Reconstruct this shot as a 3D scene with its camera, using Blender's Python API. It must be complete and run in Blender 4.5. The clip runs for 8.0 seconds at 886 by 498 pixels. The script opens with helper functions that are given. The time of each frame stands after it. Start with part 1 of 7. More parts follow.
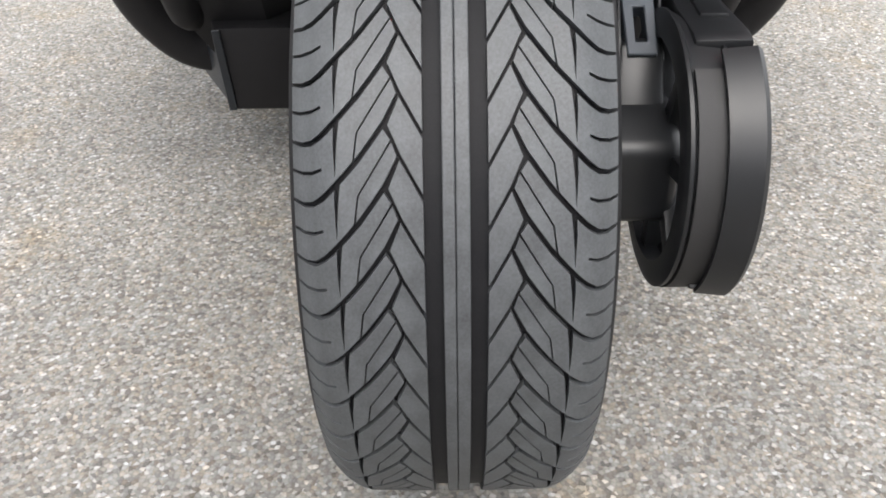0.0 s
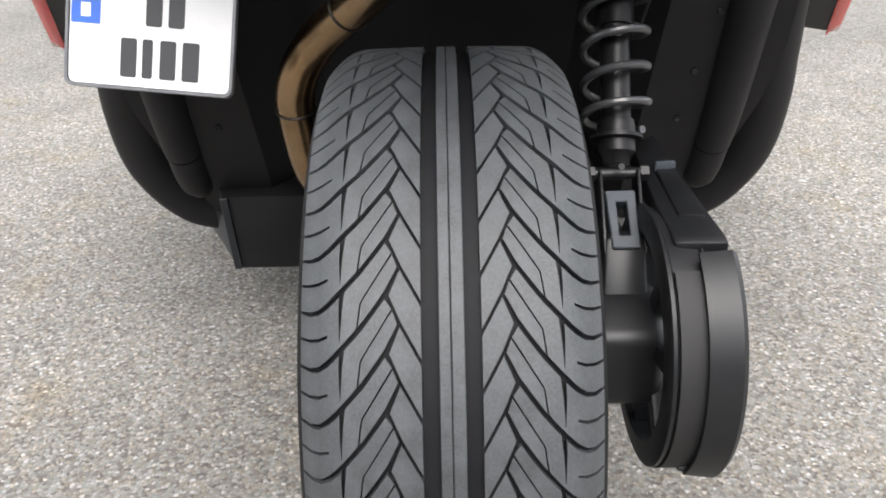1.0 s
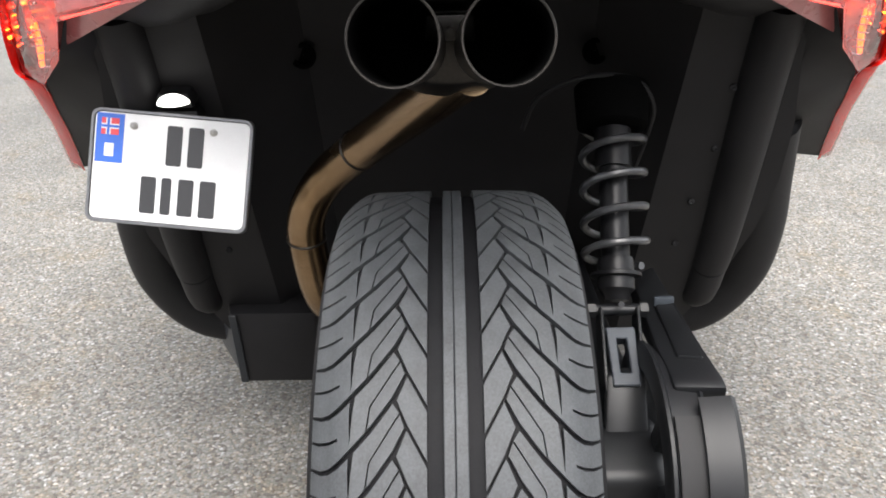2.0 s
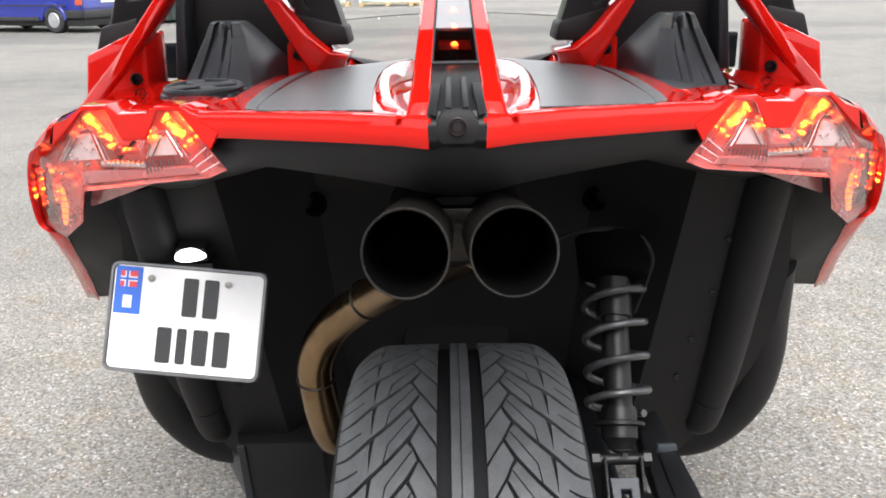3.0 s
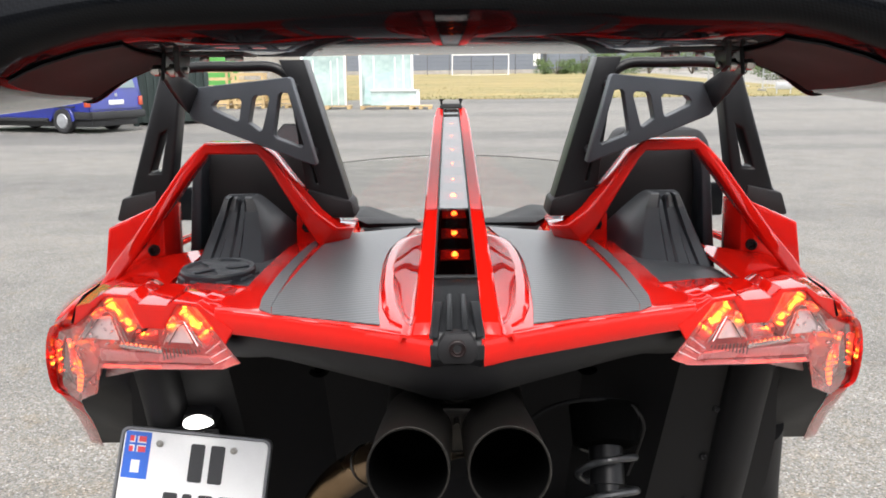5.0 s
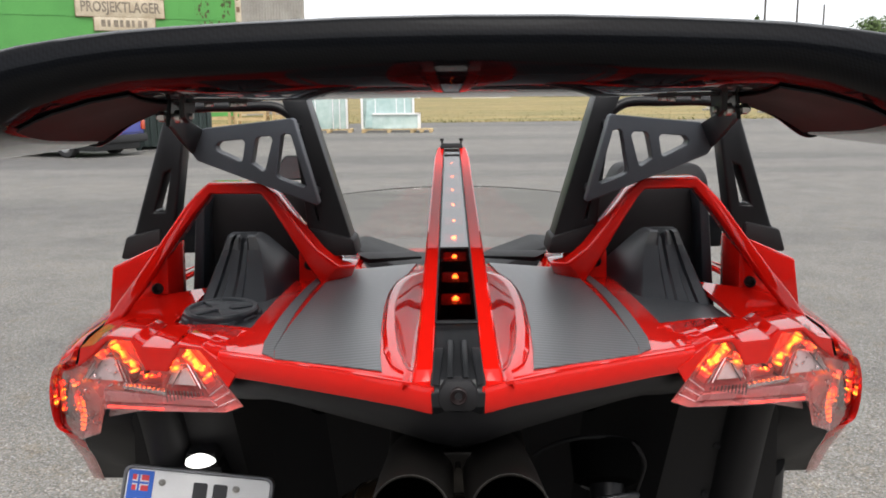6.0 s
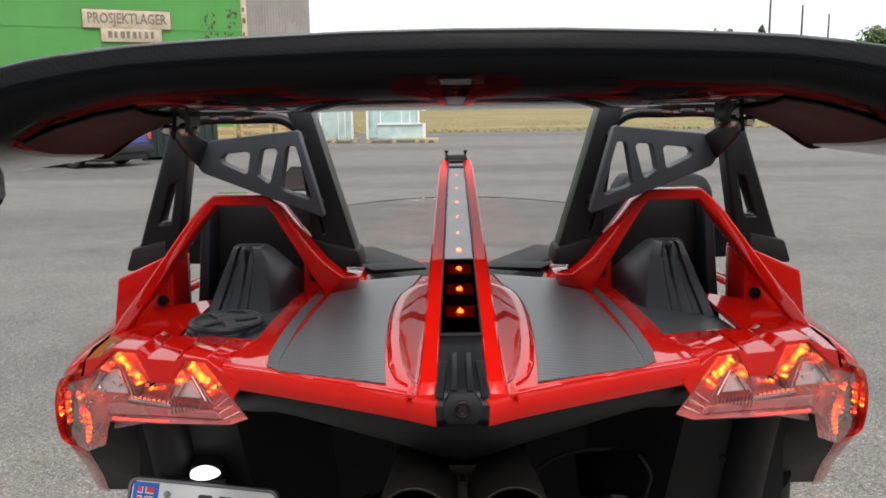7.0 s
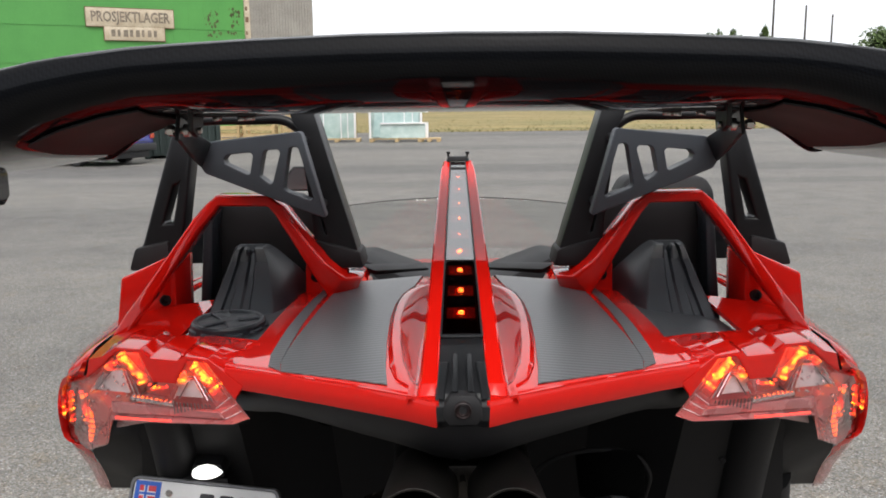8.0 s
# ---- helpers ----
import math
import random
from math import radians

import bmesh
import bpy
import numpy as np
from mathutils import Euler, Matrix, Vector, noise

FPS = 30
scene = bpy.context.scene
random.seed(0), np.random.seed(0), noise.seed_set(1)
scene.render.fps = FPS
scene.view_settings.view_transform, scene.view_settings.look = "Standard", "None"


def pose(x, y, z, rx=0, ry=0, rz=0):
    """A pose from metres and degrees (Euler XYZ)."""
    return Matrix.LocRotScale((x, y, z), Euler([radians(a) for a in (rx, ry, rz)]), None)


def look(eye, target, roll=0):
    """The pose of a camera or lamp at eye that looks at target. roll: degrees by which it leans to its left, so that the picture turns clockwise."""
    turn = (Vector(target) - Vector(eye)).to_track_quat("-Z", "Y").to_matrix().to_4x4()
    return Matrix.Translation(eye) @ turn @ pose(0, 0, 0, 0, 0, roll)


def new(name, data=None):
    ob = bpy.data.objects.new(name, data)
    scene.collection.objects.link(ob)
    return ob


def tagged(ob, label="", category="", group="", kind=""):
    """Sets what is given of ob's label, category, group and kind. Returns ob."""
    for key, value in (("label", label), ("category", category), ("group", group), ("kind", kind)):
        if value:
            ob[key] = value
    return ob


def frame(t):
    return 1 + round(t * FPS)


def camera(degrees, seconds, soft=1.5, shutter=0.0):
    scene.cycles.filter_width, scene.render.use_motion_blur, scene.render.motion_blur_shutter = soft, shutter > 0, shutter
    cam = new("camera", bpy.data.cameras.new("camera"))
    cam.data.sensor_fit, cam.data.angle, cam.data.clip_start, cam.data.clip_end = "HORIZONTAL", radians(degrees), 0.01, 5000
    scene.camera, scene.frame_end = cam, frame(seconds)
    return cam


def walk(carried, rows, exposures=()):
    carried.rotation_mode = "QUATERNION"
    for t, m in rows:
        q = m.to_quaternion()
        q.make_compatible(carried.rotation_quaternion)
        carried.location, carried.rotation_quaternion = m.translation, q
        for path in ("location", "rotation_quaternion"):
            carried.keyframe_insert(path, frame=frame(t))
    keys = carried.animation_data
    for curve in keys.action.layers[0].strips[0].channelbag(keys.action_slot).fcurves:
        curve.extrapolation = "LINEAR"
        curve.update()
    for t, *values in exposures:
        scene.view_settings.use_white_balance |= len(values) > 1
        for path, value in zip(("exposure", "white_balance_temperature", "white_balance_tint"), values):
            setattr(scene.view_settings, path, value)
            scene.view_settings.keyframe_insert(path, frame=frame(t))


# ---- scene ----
# ---------------------------------------------------------------- camera
cam = camera(55.5, 8.0, 1.8)
PATH = [
    (0, (0.013, 0.309, 0.816), (-0.048, 1.943, -0.336), -1.2),
    (0.5, (0.014, 0.315, 0.881), (-0.037, 2.02, -0.163), -1.1),
    (1, (0.014, 0.319, 0.928), (-0.038, 2.077, -0.024), -1.3),
    (1.5, (0.013, 0.321, 0.964), (-0.042, 2.12, 0.093), -1.1),
    (1.7, (0.013, 0.322, 0.981), (-0.044, 2.136, 0.141), -1.0),
    (2.8, (0.008, 0.329, 1.096), (-0.052, 2.214, 0.431), -1.2),
    (3, (0.008, 0.327, 1.118), (-0.053, 2.223, 0.486), -1.2),
    (3.5, (0.011, 0.316, 1.169), (-0.045, 2.236, 0.615), -1.2),
    (4, (0.008, 0.303, 1.211), (-0.049, 2.239, 0.713), -1.0),
    (4.5, (0.006, 0.3, 1.22), (-0.05, 2.247, 0.766), -0.7),
    (5, (0.007, 0.299, 1.233), (-0.045, 2.255, 0.82), -0.6),
    (6.5, (0.008, 0.291, 1.262), (-0.051, 2.26, 0.914), -0.9),
    (7, (0.009, 0.292, 1.261), (-0.058, 2.262, 0.922), -0.9),
    (7.5, (0.011, 0.291, 1.262), (-0.06, 2.261, 0.926), -0.8),
    (8, (0.01, 0.288, 1.264), (-0.062, 2.257, 0.924), -0.7),
]
EXPOSURE = [(0, 0.54), (0.7, 0.49), (1.7, 0.47), (3, 0.5), (3.5, 0.33), (4, 0.25), (5, 0.27), (6.5, -0.50), (8, -0.46)]
walk(cam, [(t, look(eye, target, roll)) for t, eye, target, roll in PATH], EXPOSURE)

# ---------------------------------------------------------------- world and light
SUN_ELEV, SUN_AZ = 58.0, 172.0
world = bpy.data.worlds.new("overcast_sky")
scene.world = world
world.use_nodes = True
wn = world.node_tree.nodes
wl = world.node_tree.links
sky = wn.new("ShaderNodeTexSky")
sky.sky_type = "NISHITA"
sky.sun_disc = False
sky.sun_elevation = radians(SUN_ELEV)
sky.sun_rotation = radians(SUN_AZ)
sky.dust_density = 4.0
sky.air_density = 1.0
sat = wn.new("ShaderNodeHueSaturation")
sat.inputs["Saturation"].default_value = 0.40
wl.new(sky.outputs[0], sat.inputs["Color"])
veil = wn.new("ShaderNodeMixRGB")          # an even layer of bright cloud
veil.blend_type = "LIGHTEN"
veil.inputs[0].default_value = 1.0
veil.inputs[2].default_value = (4.80, 4.92, 5.12, 1)
wl.new(sat.outputs[0], veil.inputs[1])
wl.new(veil.outputs[0], wn["Background"].inputs["Color"])
wn["Background"].inputs["Strength"].default_value = 0.355

sun_data = bpy.data.lights.new("sun", "SUN")
sun_data.energy, sun_data.angle, sun_data.color = 0.9, radians(40), (1.0, 0.995, 0.985)
sun = new("sun", sun_data)
sun.matrix_world = look((1.0, -6.0, 11.3), (0, 1, 0))


# ---------------------------------------------------------------- materials
def material(name, color=(0.5, 0.5, 0.5), rough=0.5, metal=0.0, coat=0.0, spec=0.5):
    m = bpy.data.materials.new(name)
    m.use_nodes = True
    b = m.node_tree.nodes["Principled BSDF"]
    b.inputs["Base Color"].default_value = (*color, 1)
    b.inputs["Roughness"].default_value = rough
    b.inputs["Metallic"].default_value = metal
    b.inputs["Coat Weight"].default_value = coat
    b.inputs["Coat Roughness"].default_value = 0.04
    b.inputs["Specular IOR Level"].default_value = spec
    return m


def nodes_of(m):
    return m.node_tree.nodes, m.node_tree.links, m.node_tree.nodes["Principled BSDF"]


def coords(m, scale=(1, 1, 1), kind="Object"):
    n, l, b = nodes_of(m)
    t = n.new("ShaderNodeTexCoord")
    mp = n.new("ShaderNodeMapping")
    mp.inputs["Scale"].default_value = scale
    l.new(t.outputs[kind], mp.inputs[0])
    return mp.outputs[0]


def noise_tex(m, vec, scale, detail=4.0, rough=0.55):
    n, l, b = nodes_of(m)
    t = n.new("ShaderNodeTexNoise")
    t.inputs["Scale"].default_value, t.inputs["Detail"].default_value = scale, detail
    t.inputs["Roughness"].default_value = rough
    l.new(vec, t.inputs["Vector"])
    return t.outputs["Fac"]


def ramp(m, fac, stops):
    n, l, b = nodes_of(m)
    r = n.new("ShaderNodeValToRGB")
    while len(r.color_ramp.elements) < len(stops):
        r.color_ramp.elements.new(0.5)
    for e, (p, c) in zip(r.color_ramp.elements, stops):
        e.position, e.color = p, (*c, 1)
    l.new(fac, r.inputs[0])
    return r.outputs[0]


def mix(m, kind, fac, a, c):
    n, l, b = nodes_of(m)
    x = n.new("ShaderNodeMixRGB")
    x.blend_type = kind
    for sock, v in ((x.inputs[0], fac), (x.inputs[1], a), (x.inputs[2], c)):
        if isinstance(v, (int, float)):
            sock.default_value = v
        elif isinstance(v, tuple):
            sock.default_value = (*v, 1)
        else:
            l.new(v, sock)
    return x.outputs[0]


def bump(m, height, strength, distance):
    n, l, b = nodes_of(m)
    x = n.new("ShaderNodeBump")
    x.inputs["Strength"].default_value, x.inputs["Distance"].default_value = strength, distance
    l.new(height, x.inputs["Height"])
    l.new(x.outputs[0], b.inputs["Normal"])


def put_in(m, socket, value):
    n, l, b = nodes_of(m)
    l.new(value, b.inputs[socket])


def rough_between(m, fac, lo, hi):
    n, l, b = nodes_of(m)
    x = n.new("ShaderNodeMapRange")
    x.inputs["To Min"].default_value, x.inputs["To Max"].default_value = lo, hi
    l.new(fac, x.inputs["Value"])
    l.new(x.outputs[0], b.inputs["Roughness"])


def worn(name, dark, light, rough=(0.4, 0.6), scale=30.0, fine=400.0, relief=0.15, coat=0.0, metal=0.0, dist=0.0005, spec=0.5):
    """A surface with large blotches, fine grain and a fine relief."""
    m = material(name, light, rough[0], metal, coat, spec)
    v = coords(m)
    big = noise_tex(m, v, scale)
    small = noise_tex(m, v, fine, 2.0)
    both = mix(m, "MIX", 0.4, big, small)
    put_in(m, "Base Color", ramp(m, both, ((0.3, dark), (0.7, light))))
    rough_between(m, big, *rough)
    bump(m, small, relief, dist)
    return m


def asphalt_material():
    m = material("asphalt", (0.2, 0.2, 0.19), 0.85)
    n, l, b = nodes_of(m)
    v = coords(m)
    def cells(scale, rnd=1.0):
        t = n.new("ShaderNodeTexVoronoi")
        t.inputs["Scale"].default_value = scale
        t.inputs["Randomness"].default_value = rnd
        l.new(v, t.inputs["Vector"])
        return t
    stone = cells(160)
    tiny = cells(420)
    sep = n.new("ShaderNodeSeparateColor")
    l.new(stone.outputs["Color"], sep.inputs[0])
    tone = ramp(m, sep.outputs[0], ((0.0, (0.100, 0.094, 0.084)), (0.22, (0.172, 0.163, 0.147)), (0.55, (0.222, 0.213, 0.196)), (0.8, (0.265, 0.256, 0.239)), (0.94, (0.33, 0.323, 0.305)), (1.0, (0.46, 0.452, 0.435))))
    hue = ramp(m, sep.outputs[1], ((0.0, (1.10, 0.99, 0.86)), (0.35, (1.02, 1.0, 0.97)), (0.7, (0.97, 1.0, 1.02)), (1.0, (0.94, 1.0, 1.06))))
    tone = mix(m, "MULTIPLY", 0.8, tone, hue)
    gaps = ramp(m, stone.outputs["Distance"], ((0.25, (1, 1, 1)), (0.75, (0.50, 0.49, 0.48))))
    tone = mix(m, "MULTIPLY", 0.5, tone, gaps)
    sep2 = n.new("ShaderNodeSeparateColor")
    l.new(tiny.outputs["Color"], sep2.inputs[0])
    tone = mix(m, "OVERLAY", 0.18, tone, ramp(m, sep2.outputs[1], ((0.0, (0.2, 0.2, 0.2)), (1.0, (0.78, 0.77, 0.75)))))
    stains = noise_tex(m, v, 2.2, 6.0, 0.6)
    tone = mix(m, "MULTIPLY", 0.8, tone, ramp(m, stains, ((0.3, (0.74, 0.74, 0.74)), (0.62, (1.06, 1.05, 1.03)))))
    rust = noise_tex(m, v, 5.5, 5.0, 0.65)
    tone = mix(m, "MULTIPLY", ramp(m, rust, ((0.56, (0, 0, 0)), (0.72, (0.7, 0.7, 0.7)))), tone, (1.0, 0.87, 0.68))
    # long dark and light bands of old resurfacing across the yard
    vb = coords(m, (0.03, 0.28, 1))
    band = noise_tex(m, vb, 1.0, 3.0, 0.5)
    tone = mix(m, "MULTIPLY", 0.9, tone, ramp(m, band, ((0.36, (0.68, 0.68, 0.7)), (0.5, (1.0, 1.0, 1.0)), (0.66, (1.12, 1.11, 1.09)))))
    # lower far brightness is put into the colour, from y 2.2 to 4.2
    place = n.new("ShaderNodeSeparateXYZ")
    l.new(v, place.inputs[0])
    far_dim = n.new("ShaderNodeMapRange")
    far_dim.inputs["From Min"].default_value, far_dim.inputs["From Max"].default_value = 2.2, 4.2
    l.new(place.outputs[1], far_dim.inputs["Value"])
    tone = mix(m, "MULTIPLY", far_dim.outputs[0], tone, (0.72, 0.725, 0.735))
    put_in(m, "Base Color", tone)
    h = mix(m, "MIX", 0.35, stone.outputs["Distance"], tiny.outputs["Distance"])
    bump(m, h, 0.3, -0.002)
    return m


def paint_red():
    m = material("red_paint", (0.56, 0.006, 0.004), 0.4, 0.0, 1.0, 0.0)
    v = coords(m)
    flakes = noise_tex(m, v, 2600, 1.0)
    big = noise_tex(m, v, 6, 3.0)
    put_in(m, "Base Color", mix(m, "MIX", 0.5, ramp(m, flakes, ((0.35, (0.50, 0.005, 0.003)), (0.65, (0.62, 0.010, 0.005)))), ramp(m, big, ((0.3, (0.53, 0.006, 0.003)), (0.7, (0.60, 0.008, 0.004))))))
    b = m.node_tree.nodes["Principled BSDF"]
    b.inputs["Coat Roughness"].default_value, b.inputs["Coat IOR"].default_value = 0.012, 1.38
    return m


def carbon_material():
    """Twill weave: short diagonal floats across the skin, under clear lacquer."""
    m = material("carbon_fibre", (0.012, 0.012, 0.013), 0.5, 0.0, 1.0, 0.02)
    n, l, b = nodes_of(m)
    v = coords(m)
    sep = n.new("ShaderNodeSeparateXYZ")
    l.new(v, sep.inputs[0])
    def sums(x, y, op):
        t = n.new("ShaderNodeMath")
        t.operation = op
        l.new(x, t.inputs[0])
        l.new(y, t.inputs[1])
        return t.outputs[0]
    skin = sums(sep.outputs[2], sep.outputs[1], "SUBTRACT")
    joint = n.new("ShaderNodeCombineXYZ")
    l.new(sums(sep.outputs[0], skin, "ADD"), joint.inputs[0])
    l.new(sums(sep.outputs[0], skin, "SUBTRACT"), joint.inputs[1])
    squeeze = n.new("ShaderNodeMapping")
    squeeze.inputs["Scale"].default_value = (1.0, 0.5, 1.0)
    l.new(joint.outputs[0], squeeze.inputs[0])
    ck = n.new("ShaderNodeTexChecker")
    ck.inputs["Scale"].default_value = 330
    l.new(squeeze.outputs[0], ck.inputs["Vector"])
    cloud = noise_tex(m, v, 9, 3.0)
    tone = mix(m, "MIX", ck.outputs["Fac"], (0.0014, 0.0016, 0.0022), (0.0042, 0.0048, 0.0060))
    put_in(m, "Base Color", mix(m, "MULTIPLY", 0.5, tone, ramp(m, cloud, ((0.3, (0.6, 0.6, 0.6)), (0.7, (1, 1, 1))))))
    rough_between(m, ck.outputs["Fac"], 0.38, 0.55)
    b.inputs["Coat Roughness"].default_value, b.inputs["Coat IOR"].default_value = 0.035, 1.20
    return m


def decal_material():
    m = material("deck_vinyl", (0.035, 0.038, 0.042), 0.42)
    n, l, b = nodes_of(m)
    v = coords(m)
    t = n.new("ShaderNodeTexWave")
    t.bands_direction = "Y"
    t.inputs["Scale"].default_value = 34
    l.new(v, t.inputs["Vector"])
    grain = noise_tex(m, v, 900, 2.0)
    put_in(m, "Base Color", mix(m, "MIX", t.outputs["Fac"], (0.050, 0.053, 0.057), (0.110, 0.115, 0.121)))
    rough_between(m, grain, 0.30, 0.42)
    bump(m, t.outputs["Fac"], 0.22, 0.0005)
    return m


def lamp_material(name, color, strength):
    m = material(name, color, 0.3)
    b = m.node_tree.nodes["Principled BSDF"]
    b.inputs["Emission Color"].default_value = (*color, 1)
    b.inputs["Emission Strength"].default_value = strength
    return m


def clear_material(name, tint=(1, 1, 1), gloss=0.12, rough=0.03):
    m = bpy.data.materials.new(name)
    m.use_nodes = True
    n, l = m.node_tree.nodes, m.node_tree.links
    n.remove(n["Principled BSDF"])
    tr = n.new("ShaderNodeBsdfTransparent")
    tr.inputs[0].default_value = (*tint, 1)
    gl = n.new("ShaderNodeBsdfGlossy")
    gl.inputs["Roughness"].default_value = rough
    mx = n.new("ShaderNodeMixShader")
    lw = n.new("ShaderNodeLayerWeight")
    lw.inputs["Blend"].default_value = 0.5
    pw = n.new("ShaderNodeMath")
    pw.operation = "POWER"
    pw.inputs[1].default_value = 4.0
    l.new(lw.outputs["Facing"], pw.inputs[0])
    mr = n.new("ShaderNodeMapRange")
    mr.inputs["To Min"].default_value, mr.inputs["To Max"].default_value = gloss * 0.25, min(1.0, gloss * 3.5)
    l.new(pw.outputs[0], mr.inputs["Value"])
    l.new(mr.outputs[0], mx.inputs[0])
    l.new(tr.outputs[0], mx.inputs[1])
    l.new(gl.outputs[0], mx.inputs[2])
    l.new(mx.outputs[0], n["Material Output"].inputs["Surface"])
    return m


def diffuser_material():
    """Moulded lamp plastic that scatters what shines through it."""
    m = bpy.data.materials.new("moulded_diffuser")
    m.use_nodes = True
    n, l = m.node_tree.nodes, m.node_tree.links
    n.remove(n["Principled BSDF"])
    rf = n.new("ShaderNodeBsdfRefraction")
    rf.inputs["Color"].default_value = (1.0, 0.90, 0.90, 1)
    rf.inputs["Roughness"].default_value, rf.inputs["IOR"].default_value = 0.32, 1.22
    tr = n.new("ShaderNodeBsdfTransparent")
    mx = n.new("ShaderNodeMixShader")
    mx.inputs[0].default_value = 0.30
    l.new(rf.outputs[0], mx.inputs[1])
    l.new(tr.outputs[0], mx.inputs[2])
    l.new(mx.outputs[0], n["Material Output"].inputs["Surface"])
    return m


RED = paint_red()
DIFFUSER = diffuser_material()
ASPHALT = asphalt_material()
CARBON = carbon_material()
DECAL = decal_material()
PLASTIC = worn("black_textured_plastic", (0.0085, 0.0082, 0.0088), (0.0160, 0.0155, 0.0165), (0.52, 0.66), 12, 700, 0.25, spec=0.20)
SATIN = worn("black_satin_metal", (0.0058, 0.0062, 0.0070), (0.0105, 0.0111, 0.0124), (0.34, 0.46), 14, 900, 0.1, spec=0.32)
HOOP = worn("black_hoop_coat", (0.0045, 0.0045, 0.005), (0.0085, 0.0085, 0.0095), (0.30, 0.42), 14, 900, 0.15, spec=0.22)
POWDER = worn("graphite_powder_coat", (0.034, 0.040, 0.048), (0.045, 0.052, 0.062), (0.40, 0.52), 20, 1200, 0.2, spec=0.4)
MOULDED = worn("moulded_grey_plastic", (0.0100, 0.0122, 0.0155), (0.0170, 0.0205, 0.0255), (0.34, 0.46), 14, 900, 0.2, spec=0.4)
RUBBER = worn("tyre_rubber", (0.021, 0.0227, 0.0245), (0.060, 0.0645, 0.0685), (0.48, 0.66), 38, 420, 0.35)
# Groove shade is put into the colour: carcass rubber is darker than the tread
GROOVE = worn("carcass_rubber_groove_shade", (0.006, 0.006, 0.007), (0.011, 0.011, 0.012), (0.5, 0.65), 45, 600, 0.2, spec=0.12)
LENS_BLACK = material("black_camera_glass", (0.012, 0.006, 0.006), 0.45, 0.0, 0.0, 0.3)
BELT = worn("drive_belt_rubber", (0.0075, 0.0072, 0.0075), (0.0135, 0.0130, 0.0135), (0.6, 0.75), 30, 800, 0.3)
BRONZE = worn("heat_tinted_steel", (0.20, 0.13, 0.070), (0.34, 0.235, 0.14), (0.20, 0.32), 7, 90, 0.03, 0.0, 1.0)
SOOT = worn("sooty_steel", (0.014, 0.013, 0.012), (0.045, 0.041, 0.037), (0.35, 0.5), 16, 300, 0.1, 0.0, 0.9)
# Shade of bores, spring cup and panel gap is put into this near-black
NEAR_BLACK = worn("near_black_with_shade", (0.0015, 0.0015, 0.0015), (0.003, 0.003, 0.003), (0.8, 0.95), 20, 300, 0.1, spec=0.02)
STEEL = worn("zinc_steel", (0.38, 0.37, 0.35), (0.55, 0.54, 0.52), (0.25, 0.4), 40, 900, 0.05, 0.0, 1.0)
SPRING = worn("grey_spring_coat", (0.022, 0.023, 0.025), (0.040, 0.041, 0.044), (0.28, 0.40), 30, 900, 0.1, 0.2)
CLEAR = clear_material("clear_lens_plastic", (1.0, 0.90, 0.90), 0.24, 0.03)
SMOKED = clear_material("smoked_lamp_cover", (0.55, 0.52, 0.52), 1.0, 0.02)
SCREEN = clear_material("tinted_windscreen", (0.93, 0.935, 0.935), 0.05, 0.02)
MIRROR = worn("tinted_mirror", (0.42, 0.36, 0.37), (0.46, 0.40, 0.41), (0.08, 0.14), 20, 200, 0.02, 0.0, 1.0)
CHROME = worn("lamp_reflector", (0.60, 0.58, 0.58), (0.78, 0.77, 0.77), (0.15, 0.3), 60, 900, 0.05, 0.0, 0.9)
RED_PLASTIC = worn("red_lamp_plastic", (0.33, 0.10, 0.10), (0.46, 0.165, 0.165), (0.2, 0.35), 25, 300, 0.05, 0.5)
# Reflected sky is put into this pale colour for the lamp wedges
PALE_REFLECTOR = worn("sky_pale_reflector", (0.50, 0.47, 0.47), (0.68, 0.66, 0.66), (0.25, 0.4), 60, 900, 0.05, 0.3)
LED_RED = lamp_material("red_led", (1.0, 0.045, 0.020), 9.0)
LED_AMBER = lamp_material("amber_led", (1.0, 0.20, 0.014), 12.0)
LED_EMBER = lamp_material("ember_red_prism", (1.0, 0.05, 0.03), 3.2)
LED_GUIDE = lamp_material("amber_light_guide", (1.0, 0.14, 0.02), 2.8)
LED_SMALL = lamp_material("small_red_led", (1.0, 0.11, 0.012), 60.0)
# Weak emission stands in for the red halo round each diode
CELL = lamp_material("diode_halo_red", (0.50, 0.010, 0.005), 0.32)
PLATE_LAMP = lamp_material("plate_lamp_glow", (1.0, 0.98, 0.94), 3.0)
PLATE_WHITE = worn("plate_white", (0.62, 0.62, 0.615), (0.68, 0.68, 0.675), (0.4, 0.5), 30, 500, 0.03)
PLATE_BLUE = worn("plate_blue", (0.015, 0.09, 0.42), (0.02, 0.11, 0.50), (0.4, 0.5), 30, 500, 0.03)
PLATE_RED = worn("plate_flag_red", (0.50, 0.03, 0.04), (0.58, 0.04, 0.05), (0.4, 0.5), 30, 500, 0.03)
PLATE_INK = worn("plate_ink", (0.012, 0.012, 0.013), (0.018, 0.018, 0.020), (0.4, 0.5), 30, 500, 0.03)
ALU_FRAME = worn("grey_plate_frame", (0.10, 0.10, 0.105), (0.16, 0.16, 0.165), (0.3, 0.4), 30, 600, 0.05, 0.0, 0.4)


# ---------------------------------------------------------------- mesh helpers
def poly_mesh(verts, faces):
    bm = bmesh.new()
    vs = [bm.verts.new(v) for v in verts]
    for f in faces:
        try:
            bm.faces.new([vs[i] for i in f])
        except ValueError:
            pass
    return bm


